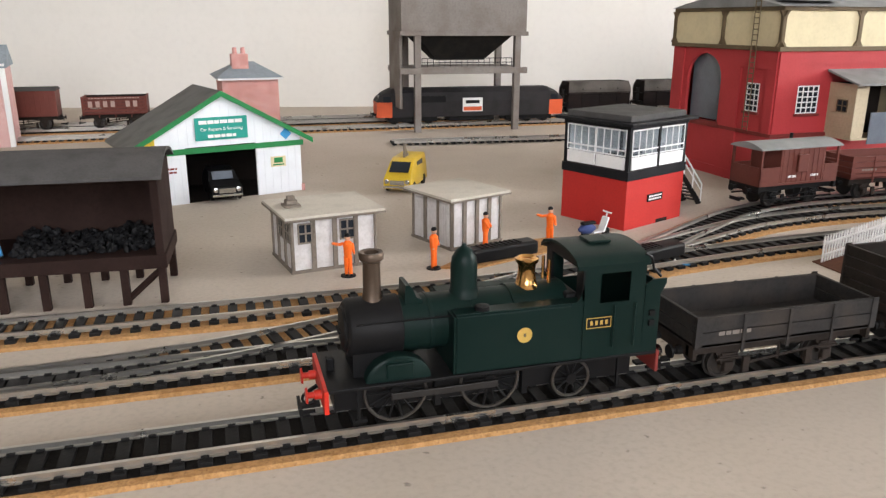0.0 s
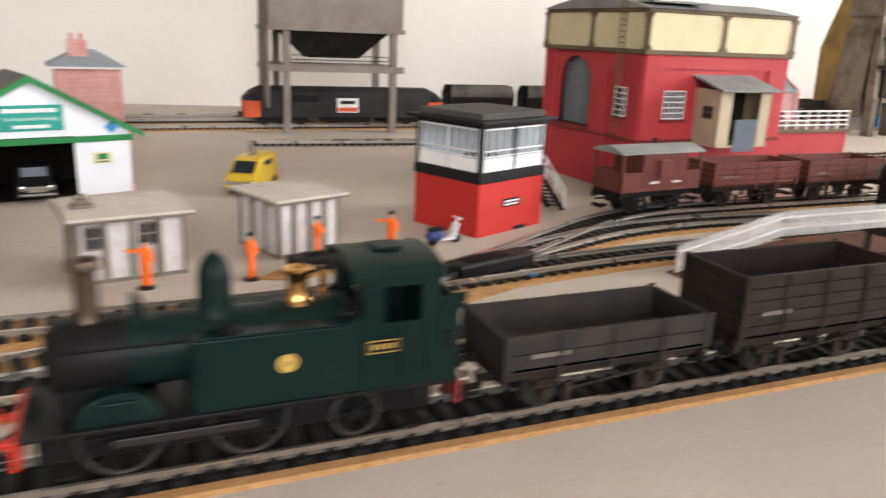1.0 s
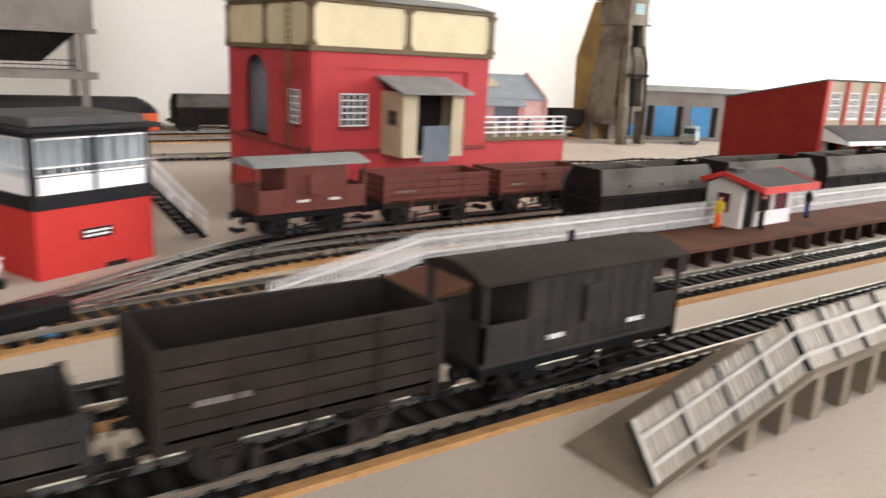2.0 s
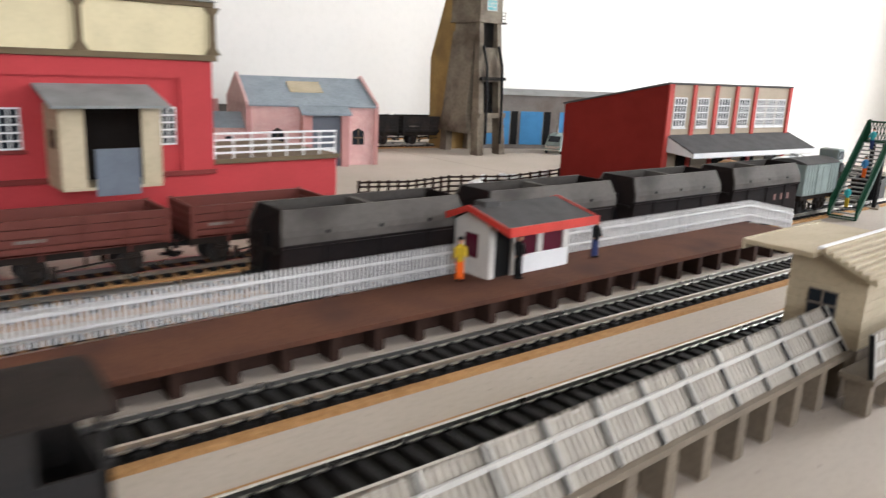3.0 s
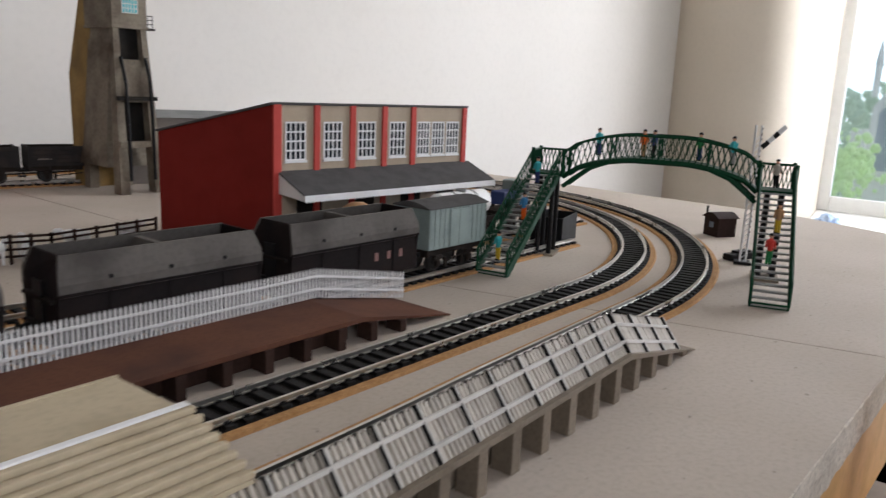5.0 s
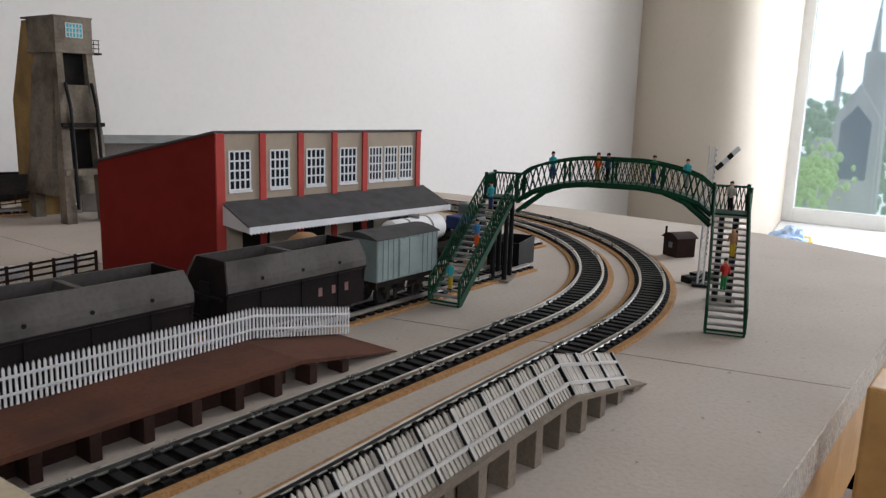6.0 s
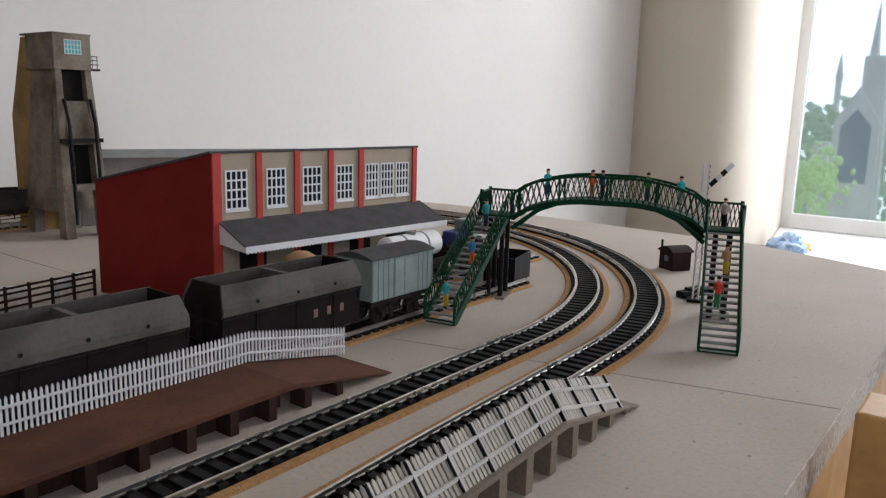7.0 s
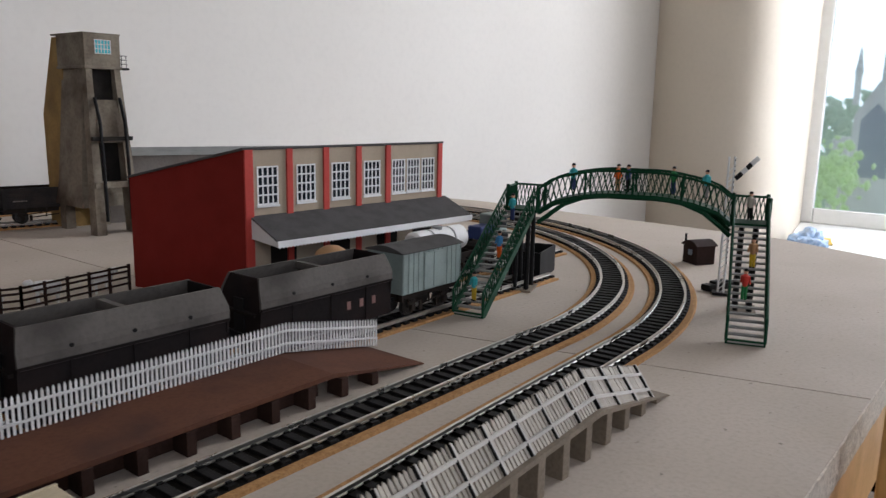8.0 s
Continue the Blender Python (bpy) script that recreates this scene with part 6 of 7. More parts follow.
def engine_house():
    w = thing("pumping_house", "pink brick-paper pump house with blue-grey slate roof", "house", 770, 581, 0, -14.5)
    W, D, H, A = 143, 118, 63, 89
    part("wall", bx(B(), 0, W, 0, D, 0, H), PINKBRICK, w)
    for xx in (0, W - 3):
        part("gable", prism(B(), [(-1, H - 4), (D + 1, H - 4), (D + 1, H + 3), (D / 2, A + 5), (-1, H + 3)], "x", xx, xx + 3), PINKBRICK, w)
    for s in (-1, 1):
        part("roof_slope", prism(B(), [(D / 2, A), (D / 2, A + 1.6), (D / 2 + s * (D / 2 + 3), H + 0.2), (D / 2 + s * (D / 2 + 3), H - 1.4)], "x", 3, W - 3), SLATEBLUE, w, "blue-grey slate roof")
    part("roof_light", prism(B(), [(24, 73.6), (24, 76.2), (46, 86.2), (46, 83.6)], "x", 52, 88), SHELTER, w, "open roof light")
    porch = part("porch", bx(bx(B(), 56, 66, -14, 0, 0, H - 8), 98, 106, -14, 0, 0, H - 8), PINKTRIM, w, "projecting porch piers")
    part("porch_roof", prism(B(), [(-17, H - 9), (-17, H - 7), (6, H + 4), (6, H)], "x", 54, 108), SLATEBLUE, porch)
    part("door", bx(B(), 66, 98, -8, -7, 0, H - 9), GREYGLASS, w, "blue-grey double doors")
    part("door_step", bx(B(), 72, 92, -14, -8, 0, 18), WHITE, w)
    for a in (26, 114):
        g = part("window", prism(B(), [(a, 22), (a + 13, 22), (a + 13, 36), (a + 6.5, 40), (a, 36)], "y", -0.4, 0.2), DARKGLASS, w, "dark arched window")
        part("window_bar", bx(bx(B(), a + 6, a + 7, -0.9, -0.3, 22, 39), a, a + 13, -0.9, -0.3, 29, 30), OLIVE, g)
    for xx in (0, W - 5):
        part("quoin", bx(B(), xx, xx + 5, -2, 0, 0, H), PINKTRIM, w)
    annex = part("annex", bx(B(), -30, 0, 6, 46, 0, 40), PINKBRICK, w, "low pink annexe")
    part("annex_roof", prism(B(), [(3, 39), (26, 54), (49, 39)], "x", -33, 0), SLATEBLUE, annex)
    part("annex_window", bx(B(), -20, -12, 5.5, 6, 16, 30), DARKGLASS, annex)
    part("annex_chimney", cyl(B(), (-24, 40, 40), (-24, 40, 66), 3.5), PINKTRIM, annex, "", True)
    return w


engine_house()


# ---- warehouse, footbridge and the far end ----
def warehouse():
    w = thing("warehouse", "red and buff warehouse with tall white windows and a canopy", "warehouse", 1020, 254, 0, -4)
    W, D, H, HB = 193, 94, 104, 80
    def skew(bm):
        for v in bm.verts:
            v.co.x -= 0.36 * max(0.0, v.co.y)
        return bm
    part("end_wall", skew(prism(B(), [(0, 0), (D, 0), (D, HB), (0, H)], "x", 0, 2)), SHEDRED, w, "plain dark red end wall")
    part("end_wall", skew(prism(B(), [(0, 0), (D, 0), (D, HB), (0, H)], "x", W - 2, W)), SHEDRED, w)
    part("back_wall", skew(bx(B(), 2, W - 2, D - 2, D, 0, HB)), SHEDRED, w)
    part("front_wall", bx(B(), 2, W - 2, 0, 2, 0, H), BUFF, w, "buff rendered front")
    part("roof", skew(prism(B(), [(-1.5, H), (-1.5, H + 1.6), (D + 1, HB + 1.4), (D + 1, HB)], "x", -1.5, W + 1.5)), SLATE, w)
    xs = [0, 34, 66.5, 98, 128.5, 188.5]
    for xx in xs:
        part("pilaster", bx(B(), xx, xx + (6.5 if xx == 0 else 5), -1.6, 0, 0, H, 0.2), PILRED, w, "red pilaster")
    for a, b in ((10.6, 26.8), (43.4, 59), (75, 91.4), (106.7, 122.6), (136.4, 149.8), (153.2, 166.8), (170.2, 184.2)):
        window_grid(w, a, b, 66.5, 92, 0.0, -1, 4, 4, WHITE, DARKGLASS, 1.1)
        part("window_sill", bx(B(), a - 1, b + 1, -1.4, 0, 64.4, 65.8), WHITE, w)
    can = part("canopy", prism(B(), [(0, 58), (0, 59.2), (-31, 46.4), (-31, 45)], "x", 4, W + 6), SLATE, w, "sloping dark canopy")
    part("canopy_end", prism(B(), [(0, 58), (-31, 45.4), (-31, 42), (0, 44)], "x", 4, 5), WHITE, can)
    bm = B()
    poly = [(4, 46), (W + 6, 46)]
    n = 66
    for k in range(n):
        a = W + 6 - (W + 2) * k / n
        b = W + 6 - (W + 2) * (k + 0.5) / n
        poly += [(a, 42.2), (b, 41.0)]
    poly.append((4, 42.2))
    prism(bm, poly, "y", -31.8, -31)
    part("valance", bm, WHITE, can, "white saw-toothed valance")
    part("loading_dock", bx(B(), 8, W - 4, -12, -1.7, 0, 20, 0.4), PLATSIDE, w)
    # flat near-black patches stand in for the shaded dock openings
    for a in (20, 70, 120, 160):
        part("dock_opening", bx(B(), a, a + 22, -0.3, 0.1, 20, 42), DARKIN, w)
    return w


warehouse()

# wagons standing under the canopy
flat = open_wagon("plank_wagon", "low brown wagon with a tan load under the canopy", 1090, 206, 0, 84, 9, GREYW2, TIMBER, 2)
sack = thing("tarpaulin_load", "rounded tan load on the wagon under the canopy", "load", 1054, 206, 31)
part("heap", lathe(B(), [(11, 0), (12, 3), (10, 7), (5, 10), (0.5, 10.6)], (0, 0, 0), 16), TAN, sack, "", True)
tw = thing("tank_wagon", "white tank wagon beside the warehouse", "tank wagon", 1163, 203, 0, 0)
underframe(tw, 66, 19)
tk = part("tank", lathe(B(), [(2, -31), (7.5, -30.5), (9.8, -28), (9.8, 28), (7.5, 30.5), (2, 31)], (0, 0, 31.5), 24, "x"), WHITE, tw, "white cylindrical tank", True)
for xx in (-12, 12):
    part("tank_band", lathe(B(), [(9.9, xx - 1), (10.1, xx - 0.8), (10.1, xx + 0.8), (9.9, xx + 1)], (0, 0, 31.5), 24, "x"), ROOFGREY, tk, "", True)
part("manhole", lathe(B(), [(4, 40.5), (4, 43), (1, 43.5)], (0, 0, 0), 14), ROOFGREY, tk, "", True)
lor = thing("road_tractor", "blue-grey road tractor loaded on a wagon", "tractor", 1226, 200, 0, 0)
underframe(lor, 52, 15)
part("bed", bx(B(), -26, 26, -14, 14, 21, 23), GREYW2, lor)
part("bonnet", bx(B(), -18, 2, -7, 7, 27, 38, 1.2), NAVY, lor)
part("cab", bx(B(), 2, 16, -10, 10, 26, 46, 1.5), VANGREY, lor)
part("cab_window", bx(B(), 4, 14, -10.3, -10, 36, 44), DARKGLASS, lor)
for xx in (-12, 10):
    for yy in (-10, 10):
        part("tyre", lathe(B(), [(1.5, -2), (4.6, -2), (5, 0), (4.6, 2), (1.5, 2)], (xx, yy, 28), 16, "y"), BLACK, lor, "", True)


def lattice(bm, p0, p1, h, n, w=0.55, bow=0.0):
    """Crossed bars between a lower and an upper line; p0, p1 lower ends, bow lifts the middle."""
    p0, p1 = Vector(p0), Vector(p1)
    def low(f):
        return p0 + (p1 - p0) * f
    up = Vector((0, 0, h))
    for k in range(n):
        a, b = low(k / n), low((k + 1) / n)
        m = low((k + 0.5) / n)
        for s, e in ((a, m + up), (m, b + up), (a + up, m), (m + up, b)):
            bar(bm, s, e, w)
    return bm


def footbridge():
    w = thing("footbridge", "green lattice footbridge with two stairs over the running lines", "footbridge", 1186, 137, 0, 19)
    # local: x up the stairs, -y across the tracks
    DK, RH, SPAN = 62.0, 16.0, 155.5
    def stair(y0, run, turn):
        st = part("stair", bx(B(), -run, -run + 1.5, y0 - 11, y0 + 11, 0, 3), BRIDGE, w)
        rise = run - 10
        n = 19
        for k in range(n):
            f = (k + 0.5) / n
            part("tread", bx(B(), -run + rise * f - 2.2, -run + rise * f + 2.2, y0 - 10, y0 + 10, DK * f - 0.7, DK * f + 0.3), TREAD, st)
        for s in (-1, 1):
            yy = y0 + s * 10.8
            part("stringer", prism(B(), [(-run, 0), (-run + 4, 0), (-10, DK - 4), (-10, DK + 1), (-run, 4)], "y", yy - 0.5, yy + 0.5), BRIDGE, st)
            bm = B()
            for k in range(22):
                f, g = k / 22, (k + 1) / 22
                a0, a1 = Vector((-run + rise * f, yy, 2 + (DK - 1) * f)), Vector((-run + rise * g, yy, 2 + (DK - 1) * g))
                up = Vector((0, 0, 14))
                bar(bm, a0, a1 + up, 0.6)
                bar(bm, a0 + up, a1, 0.6)
            bar(bm, (-run, yy, 17), (-10, yy, DK + RH), 1.3)
            bar(bm, (-run, yy, 2), (-run, yy, 17), 1.4)
            part("stair_lattice", bm, BRIDGE, st)
        st.matrix_local = pose(0, 0, 0, 0, 0, turn)
    def landing(y0):
        part("landing", bx(B(), -11, 13, y0 - 12, y0 + 12, DK - 2, DK, 0.2), BRIDGE, w)
        out = y0 + 11.5 if y0 > -50 else y0 - 11.5
        for p, q in (((13, y0 - 11), (13, y0 + 11)), ((-11, out), (13, out))):
            panel = part("railing_panel", lattice(B(), (*p, DK), (*q, DK), RH, 4), BRIDGE, w)
            part("top_rail", bar(B(), (*p, DK + RH), (*q, DK + RH), 1.3), BRIDGE, panel)
        for xx, yy in ((-11, out), (13, out), (13, y0 + 11), (13, y0 - 11), (-11, y0 + 11), (-11, y0 - 11)):
            part("railing_post", bar(B(), (xx, yy, DK - 2), (xx, yy, DK + RH + 2), 1.6), BRIDGE, w)
        base = part("column_base", bx(B(), -13, 13, y0 - 9, y0 + 9, 0, 1.6, 0.3), PLATSTONE, w)
        for xx in (-8, 8):
            for yy in (-4.5, 4.5):
                part("column", cyl(B(), (xx, y0 + yy, 1.6), (xx, y0 + yy, DK - 2), 1.9, 1.6, 10), BLACK, w, "black column", True)
    stair(0, 93, -9.0)
    stair(-SPAN, 86, 0)
    landing(0)
    landing(-SPAN)
    ys = [-12 - (SPAN - 24) * k / 16 for k in range(17)]
    def deck_z(k):
        f = k / 16
        return DK + 15 * min(1.0, math.sin(math.pi * min(max(f, 0.0), 1.0)) ** 0.55 * 1.06)
    for a in range(16):
        part("deck_plate", prism(B(), [(ys[a], deck_z(a) - 2), (ys[a + 1], deck_z(a + 1) - 2), (ys[a + 1], deck_z(a + 1)), (ys[a], deck_z(a))], "x", -10, 12), BRIDGE, w)
    for xx in (-10.5, 12.5):
        bm = B()
        for a in range(16):
            p, q = (xx, ys[a], deck_z(a)), (xx, ys[a + 1], deck_z(a + 1))
            m0, m1 = Vector(p), Vector(q)
            mid = (m0 + m1) / 2
            up = Vector((0, 0, RH))
            for s, e in ((m0, mid + up), (mid, m1 + up), (m0 + up, mid), (mid + up, m1)):
                bar(bm, s, e, 0.5)
            bar(bm, m0 + up, m1 + up, 1.4)
            cyl(bm, m0 + Vector((0, 0, -2)), m1 + Vector((0, 0, -2)), 1.6, None, 4)
            if a % 4 == 0:
                bar(bm, m0 + Vector((0, 0, -3)), m0 + up, 1.2)
        part("lattice_girder", bm, BRIDGE, w)
    for y0 in (-12, -SPAN + 12):
        s = -1 if y0 > -50 else 1
        for xx in (-10.5, 12.5):
            bm = B()
            pts = [(xx, y0, DK - 9), (xx, y0 + s * 7, DK - 3), (xx, y0 + s * 18, DK + 5.5), (xx, y0 + s * 32, DK + 11)]
            for p, q in zip(pts, pts[1:]):
                cyl(bm, p, q, 1.7, None, 6)
            part("arch_bracket", bm, BRIDGE, w)
    for yy in (-45, -75, -108):
        part("smoke_plate", bx(B(), -4, 4, yy - 6, yy + 6, DK + 11.4, DK + 12.2), SLATE, w)
    return w


footbridge()
FB = pose(1.186, 0.137, 0, 0, 0, 19)


def on_bridge(u, v, z):
    p = FB @ Vector((u * 0.001, v * 0.001, z * 0.001))
    return p.x * 1000, p.y * 1000, p.z * 1000


def stair_place(u, v, run, turn, y0):
    """A tread under a figure: its plan place and height on a stair."""
    p = Matrix.Rotation(radians(turn), 3, "Z") @ Vector((u, v, 0))
    n = 19
    k = min(n - 1, max(0, int((u + run) / (run - 10) * n)))
    return p.x, p.y + y0, 62.0 * (k + 0.5) / n + 0.35


BRIDGE_FIGURES = [(2, -34, 76.3, 200, TURQ, NAVY, "model figure in blue on the footbridge"), (2, -66, 77.1, 190, ORANGE, TAN, "model figure in an orange coat on the footbridge"), (2, -73, 77.1, 150, NAVY, BLACK, "dark model figure on the footbridge"), (2, -104, 77.1, 180, GREENTRIM, NAVY, "model figure in green on the footbridge"), (2, -126, 75.8, 180, TURQ, ROOFGREY, "model figure in pale blue on the footbridge"), (6, -155.5, 62.1, 190, HUTROOF, BLACK, "pale model figure on the landing")]
for u, v, run, turn, y0, a, c, l, lab in ((-84, 0, 93, -9, 0, 180, TURQ, YELLOW, "model figure in turquoise at the stair foot"), (-50, -2, 93, -9, 0, 180, BLUEDOOR, ORANGE, "model figure in blue halfway up the stair"), (-20, 2, 93, -9, 0, 180, TURQ, NAVY, "model figure in blue at the stair head"), (-62, 2, 86, 0, -155.5, 10, SCARLET, GREENTRIM, "model figure in red coming down the stair"), (-40, -2, 86, 0, -155.5, 190, TAN, YELLOW, "model figure in tan and yellow on the stair")):
    BRIDGE_FIGURES.append((*stair_place(u, v, run, turn, y0), a, c, l, lab))
for u, v, z, a, c, l, lab in BRIDGE_FIGURES:
    x, y, zz = on_bridge(u, v, z)
    figure(lab, x, y, zz, a, c, l, 20, 0, False, "people on the footbridge")

sem = thing("semaphore_signal", "white lattice semaphore signal with a black-banded arm", "signal", 1273, 17, 0, 20)
bm = B()
for xx, yy in ((-2, -2), (2, -2), (2, 2), (-2, 2)):
    bar(bm, (xx, yy, 0), (xx, yy, 103), 1.1)
for k in range(24):
    bar(bm, (-2, -2, 4 * k), (2, -2, 4 * k + 4), 0.5)
    bar(bm, (-2, -2, 4 * k + 4), (-2, 2, 4 * k), 0.5)
    bar(bm, (-2, -2, 4 * k + 4), (2, -2, 4 * k + 4), 0.6)
part("post", bm, WHITE, sem)
for k in range(20):
    part("rung", bx(B(), -2.6, 2.6, -2.6, -2.2, 24 + k * 4, 25.8 + k * 4), BLACK, sem)
arm = part("arm", prism(B(), [(-4.4, 86), (-2.2, 88.6), (-16.6, 104.5), (-18.9, 102)], "x", -3.4, -2.8), WHITE, sem, "white arm, raised")
part("arm_band", prism(B(), [(-11.7, 94), (-9.4, 96.6), (-12.2, 99.7), (-14.5, 97.1)], "x", -3.7, -2.6), BLACK, arm)
part("arm_band", prism(B(), [(-4.4, 86), (-2.2, 88.6), (-6.2, 93), (-8.4, 90.4)], "x", -3.7, -2.6), BLACK, arm)
part("base", bx(B(), -6, 6, -6, 6, 0, 2, 0.3), BLACK, sem)

fh = thing("platelayers_hut", "small dark brown hut beside the curve", "hut", 1379.5, 73.5, 0, -30.5)
part("body", bx(B(), -10, 10, -9.5, 9.5, 0, 17, 0.3), TIMBER, fh)
part("roof", prism(B(), [(-11, 16.5)] + [(-11 + 22 * i / 8, 17 + 4.6 * math.sin(math.pi * i / 8)) for i in range(9)] + [(11, 16.5)], "x", -11.5, 11.5), TIMBER, fh, "", True)
part("chimney", cyl(B(), (-9, 8, 17), (-9, 8, 26), 1.0), BLACK, fh)
part("window", bx(B(), -10.4, -10, -3, 2, 8, 13), GREYGLASS, fh)
ck = thing("point_motor", "black plastic point motor beside the outer line", "point motor", 1290, 24, 0, -20)
part("casing", bx(B(), -16, 16, -4, 4, 0, 5, 0.6), BLACK, ck)
part("cover", bx(B(), -8, 8, -3, 3, 5, 7, 0.6), BLACK, ck)
tub = thing("coal_tub", "black open coal bin under the footbridge", "coal bin", 1236, 160, 0, 15)
part("bin", bx(bx(bx(bx(bx(B(), -22, 22, -13, -12, 0, 22), -22, 22, 12, 13, 0, 22), -22, -21, -12, 12, 0, 22), 21, 22, -12, 12, 0, 22), -21, 21, -12, 12, 0, 2), BLACK, tub)
part("coal", bx(B(), -20.5, 20.5, -11.5, 11.5, 2, 14, 2), COAL, tub)

# cattle pens with animals
pen = thing("cattle_pen", "dark brown post and rail cattle pen", "fence", 0, 0, 0)
pts = [(760, 352), (800, 340), (850, 348), (905, 330), (985, 344)]
for (xa, ya), (xb, yb) in zip(pts, pts[1:]):
    n = 5
    for k in range(n + 1):
        x, y = xa + (xb - xa) * k / n, ya + (yb - ya) * k / n
        part("pen_post", bx(B(), x - 0.8, x + 0.8, y - 0.8, y + 0.8, 0, 19), TIMBER, pen)
    for zz in (5, 9.5, 14, 17.5):
        part("pen_rail", cyl(B(), (xa, ya, zz), (xb, yb, zz), 0.8, None, 4), TIMBER, pen)
for x, y, a in ((872, 338, 20), (895, 345, 80), (968, 352, 10), (930, 350, 150)):
    cow = thing("model_cow", "black and white model cow in the pen", "model animal", x, y, 0, a, "cows in the pen")
    bm = B()
    lathe(bm, [(1, -9), (4, -8), (4.6, 0), (4.2, 7), (1.5, 9)], (0, 0, 11), 12, "x")
    lathe(bm, [(0.8, 8), (2.4, 9.5), (2.0, 13), (0.8, 14.5)], (0, 0, 14), 10, "x")
    for xx in (-6, 6):
        for yy in (-2.4, 2.4):
            cyl(bm, (xx, yy, 0), (xx, yy, 10), 0.9, 1.2, 6)
    part("cow_body", bm, WHITE, cow, "", True)

# far store with blue doors
st = thing("goods_store", "long weathered grey store with blue doors", "store", 1130, 640, 0, -22)
part("wall", bx(B(), 0, 250, 0, 40, 0, 74), CONCRETE, st)
for a in (20, 70, 130, 190):
    part("door", bx(B(), a, a + 34, -0.6, 0, 6, 52), BLUEDOOR, st, "blue sliding door")
    # black panel on the wall stands in for the shaded gap
    part("door_gap", bx(B(), a + 36, a + 46, -0.5, 0, 6, 52), BLACK, st)
part("roof", prism(B(), [(-4, 74), (20, 82), (44, 74)], "x", -4, 254), ROOFGREY, st)
saloon("road_van", "pale green road van parked by the store", "van", 1215, 560, 0, -60, VANGREY, 52, True)

# left far corner: building end, red van and lettered wagon
fb = thing("card_building", "white and pink card building at the layout end", "building", -228, 668, 0, 8)
part("wall", bx(B(), 0, 66, 0, 80, 0, 82), PINKBRICK, fb)
part("corner_post", bx(B(), 62, 67, -1, 3, 0, 86), WHITE, fb)
part("roof", prism(B(), [(-4, 82), (40, 104), (84, 82)], "x", -3, 69), SLATEBLUE, fb)
rv = thing("box_van", "brown-red covered van at the back of the yard", "van", -172, 781, 0, 0)
underframe(rv, 76, 22)
part("body", bx(B(), -38, 38, -15, 15, 21, 51, 0.4), MAROON, rv)
for k in range(15):
    part("plank_batten", bx(B(), -37 + k * 5.2, -36.6 + k * 5.2, -15.3, -15, 21.5, 50.5), MAROON, rv)
part("roof", prism(B(), [(-16, 50.5)] + [(-16 + 32 * i / 10, 51 + 3.6 * math.sin(math.pi * i / 10)) for i in range(11)] + [(16, 50.5)], "x", -39, 39), SLATE, rv, "dark curved roof", True)
pw = open_wagon("coal_wagon", "red and black seven-plank wagon with pale bar lettering", -71, 781, 0, 72, 22, MAROON, DARKIN, 6)
PALEPINK = mat("faded cream lettering", (0.42, 0.30, 0.26), 0.8)
bm = B()
for k in range(7):
    if k not in (4,):
        bx(bm, -29 + k * 8.3, -24.4 + k * 8.3, -16.3, -16.16, 30.5, 37.5)
        bx(bm, -27.6 + k * 8.3, -25.8 + k * 8.3, -16.5, -16.3, 32.2, 35.8)
part("lettering", bm, PALEPINK, pw)
bm = B()
bars_line(bm, -28, 28, 40.2, 1.2, -16.2, 1.0, random.Random(5))
part("lettering", bm, PALEPINK, pw)

# ---- trackside bits ----
for x, y, a, lx, ly in ((196, 164, 14, 46, 11), (272, 136, 17, 52, 13)):
    pm = thing("point_motor", "long black point motor cover beside the turnout", "point motor", x, y, 1.3, a, "point motors")
    part("casing", bx(B(), -lx / 2, lx / 2, -ly / 2, ly / 2, 0, 8, 1.6), BLACK, pm)
    for k in range(9):
        part("rib", bx(B(), -lx / 2 + 8 + k * 3.2, -lx / 2 + 9.4 + k * 3.2, -ly / 2 + 2, ly / 2 - 2, 8, 8.6), BLACK, pm)
wire = thing("wire_stub", "red and blue wire ends beside the motor", "wire", 281, 122, 1.3, 0)
for c, a in ((SCARLET, 0.3), (BLUEDOOR, -0.4), (WHITE, 0.9)):
    part("wire_end", cyl(B(), (0, 0, 1), (9 * math.cos(a), 9 * math.sin(a), 1.5), 0.6, None, 6), c, wire)
for poly in ([(226, 116), (238, 96), (300, 122), (300, 140), (262, 134)], [(158, 156), (176, 150), (222, 166), (262, 186), (240, 196), (196, 188)]):
    cp = thing("cork_patch", "loose sheet of brown cork beside the turnout", "cork", 0, 0, 0, 0, "cork patches")
    part("sheet", prism(B(), poly, "z", 0.02, 1.25), CORK, cp)

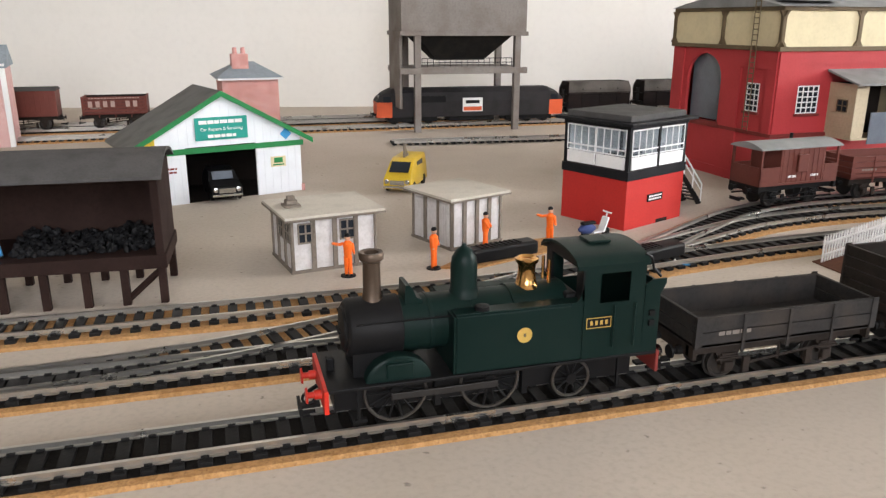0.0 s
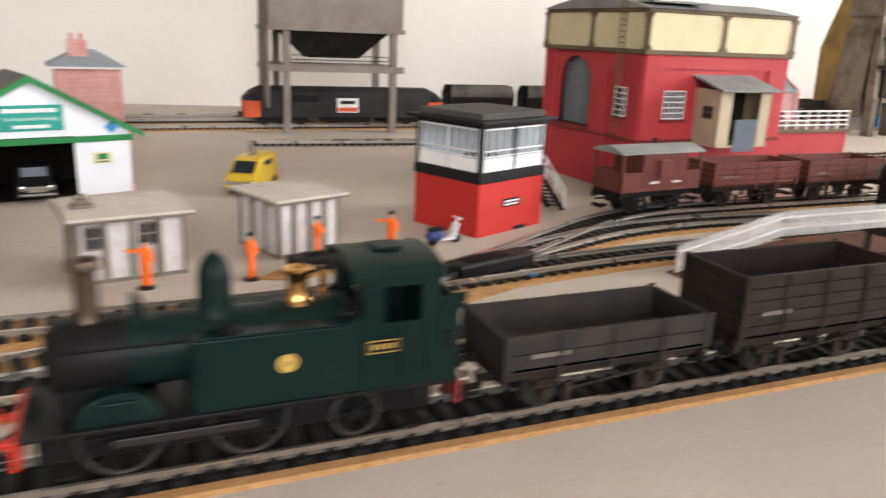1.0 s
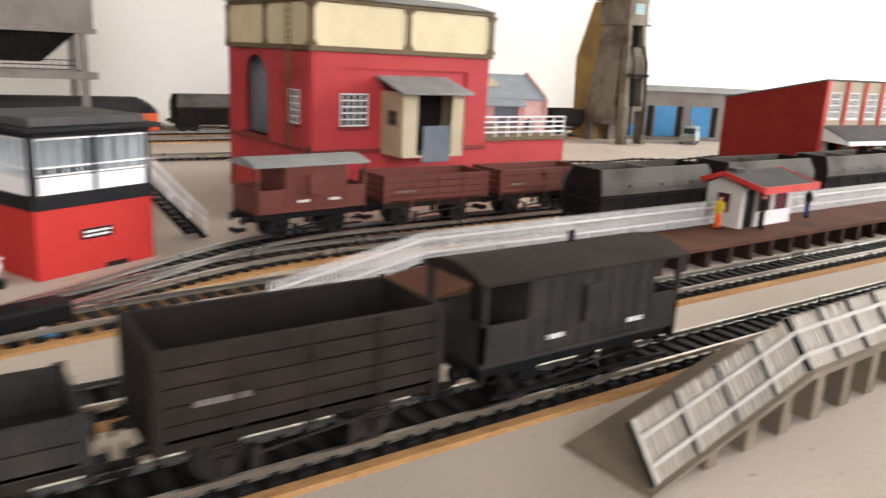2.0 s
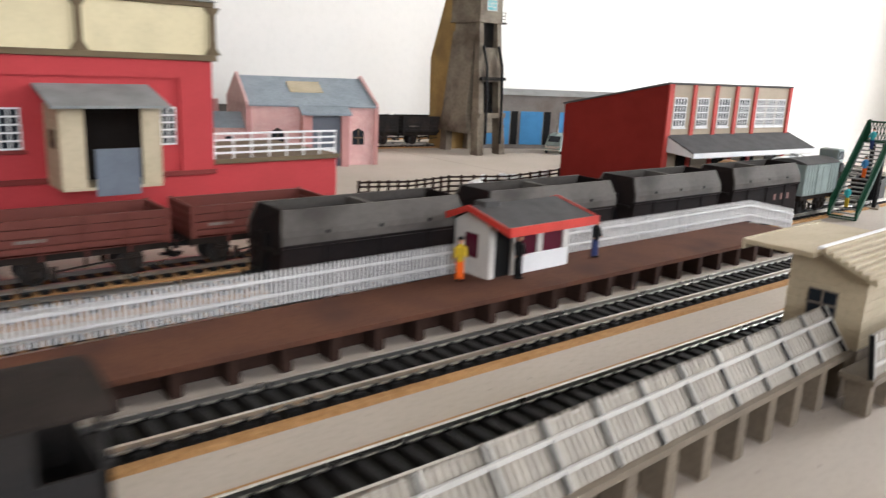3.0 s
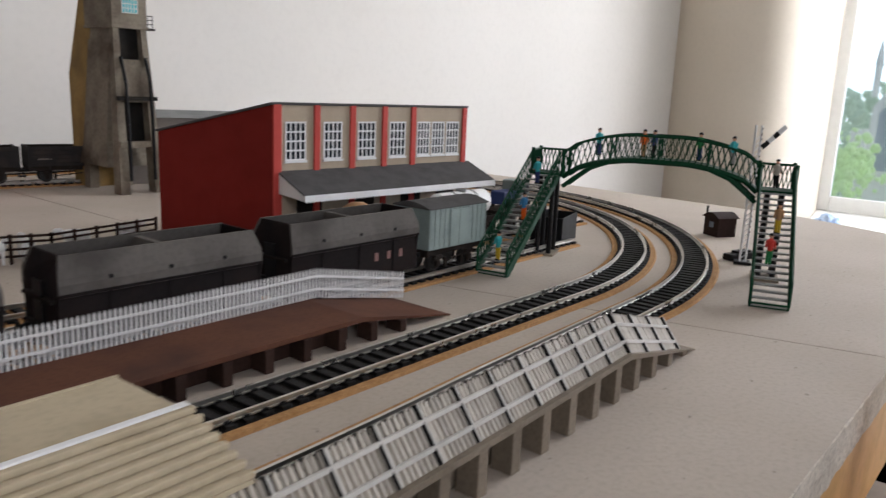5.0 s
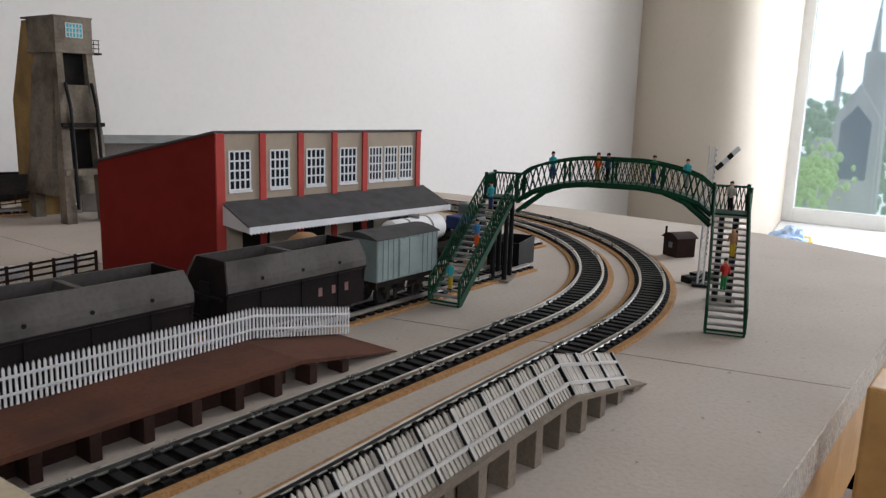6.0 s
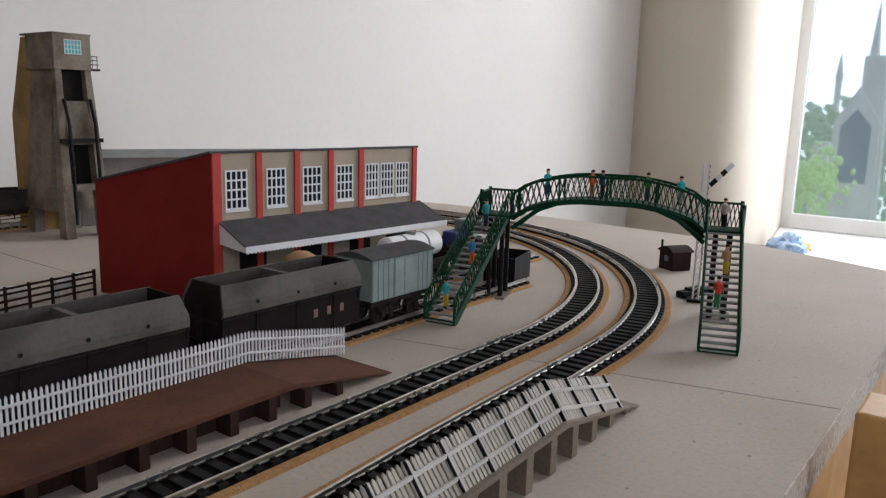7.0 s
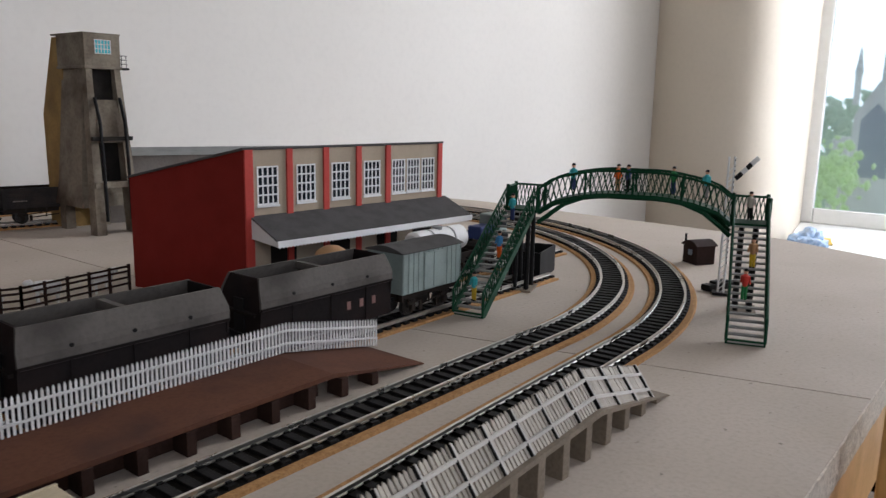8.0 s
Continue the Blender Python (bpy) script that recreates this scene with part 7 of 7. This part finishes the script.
sc = thing("motor_scooter", "dark blue and white model motor scooter", "scooter", 270, 193, 0, 12)
for xx in (-8, 8):
    part("wheel", lathe(B(), [(0.8, -1), (2.6, -1), (2.8, 0), (2.6, 1), (0.8, 1)], (xx, 0, 2.8), 14, "y"), BLACK, sc, "", True)
part("rear_body", lathe(B(), [(1, -13), (3.2, -10), (3.6, -5), (1.6, -1)], (0, 0, 6), 12, "x"), NAVY, sc, "dark blue rear body", True)
part("seat", bx(B(), -11, -1, -2, 2, 8.6, 10.6, 0.8), BLACK, sc)
part("floor_board", bx(B(), -3, 6, -2.4, 2.4, 2.8, 3.8, 0.3), WHITE, sc)
part("leg_shield", prism(B(), [(4, 3), (5.4, 3), (8.6, 12), (7.4, 12)], "y", -2.8, 2.8), WHITE, sc, "white leg shield")
bm = B()
bar(bm, (8, 0, 11.5), (8.8, 0, 15), 1.0)
bar(bm, (8.6, -4, 15), (8.6, 4, 15), 0.8)
part("handlebar", bm, WHITE, sc)

cl = thing("dust_cloth", "crumpled pale blue cloth on the window sill", "cloth", 2500, 236, -152, 0)
bm = B()
rng = random.Random(9)
bmesh.ops.create_icosphere(bm, subdivisions=4, radius=38)
for v in bm.verts:
    n3 = noise.noise(v.co * 0.05) * 18 + noise.noise(v.co * 0.14) * 9
    d = v.co.normalized()
    v.co = Vector((v.co.x + d.x * n3, v.co.y * 1.0 + d.y * n3, max(0.0, (v.co.z + d.z * n3) * 0.9)))
part("fold", bm, CLOTH, cl, "", True)

dus = thing("yellow_duster", "folded yellow duster lying beside the blue cloth", "cloth", 2560, 232, -152, 20)
bm = B()
bmesh.ops.create_grid(bm, x_segments=20, y_segments=14, size=1)
for v in bm.verts:
    v.co = Vector((v.co.x * 42, v.co.y * 30, 6 + 5 * noise.noise(v.co * 2.2) + 3 * math.cos(v.co.x * 3)))
low = bmesh.ops.extrude_face_region(bm, geom=list(bm.faces))
for v in low["geom"]:
    if isinstance(v, bmesh.types.BMVert):
        v.co.z = 0.2
part("fold", bm, DUSTER, dus, "", True)

# ---- single sleepers, last ----
bm = B()
bx(bm, -2.15, 2.15, -12.4, 12.4, 1.2, 2.9, 0.3)
for s in (-8.7, 8.7):
    bx(bm, -1.2, 1.2, s - 1.9, s - 0.7, 2.9, 3.6)
    bx(bm, -1.2, 1.2, s + 0.7, s + 1.9, 2.9, 3.6)
first = None
for tr, x, y, lift, a in PIECES:
    if first is None:
        first = part("sleeper", bm, SLEEPER, tr)
        first.matrix_local = pose(x * 0.001, y * 0.001, lift * 0.001, 0, 0, a)
    else:
        again(first, "sleeper", tr, x, y, lift, a)
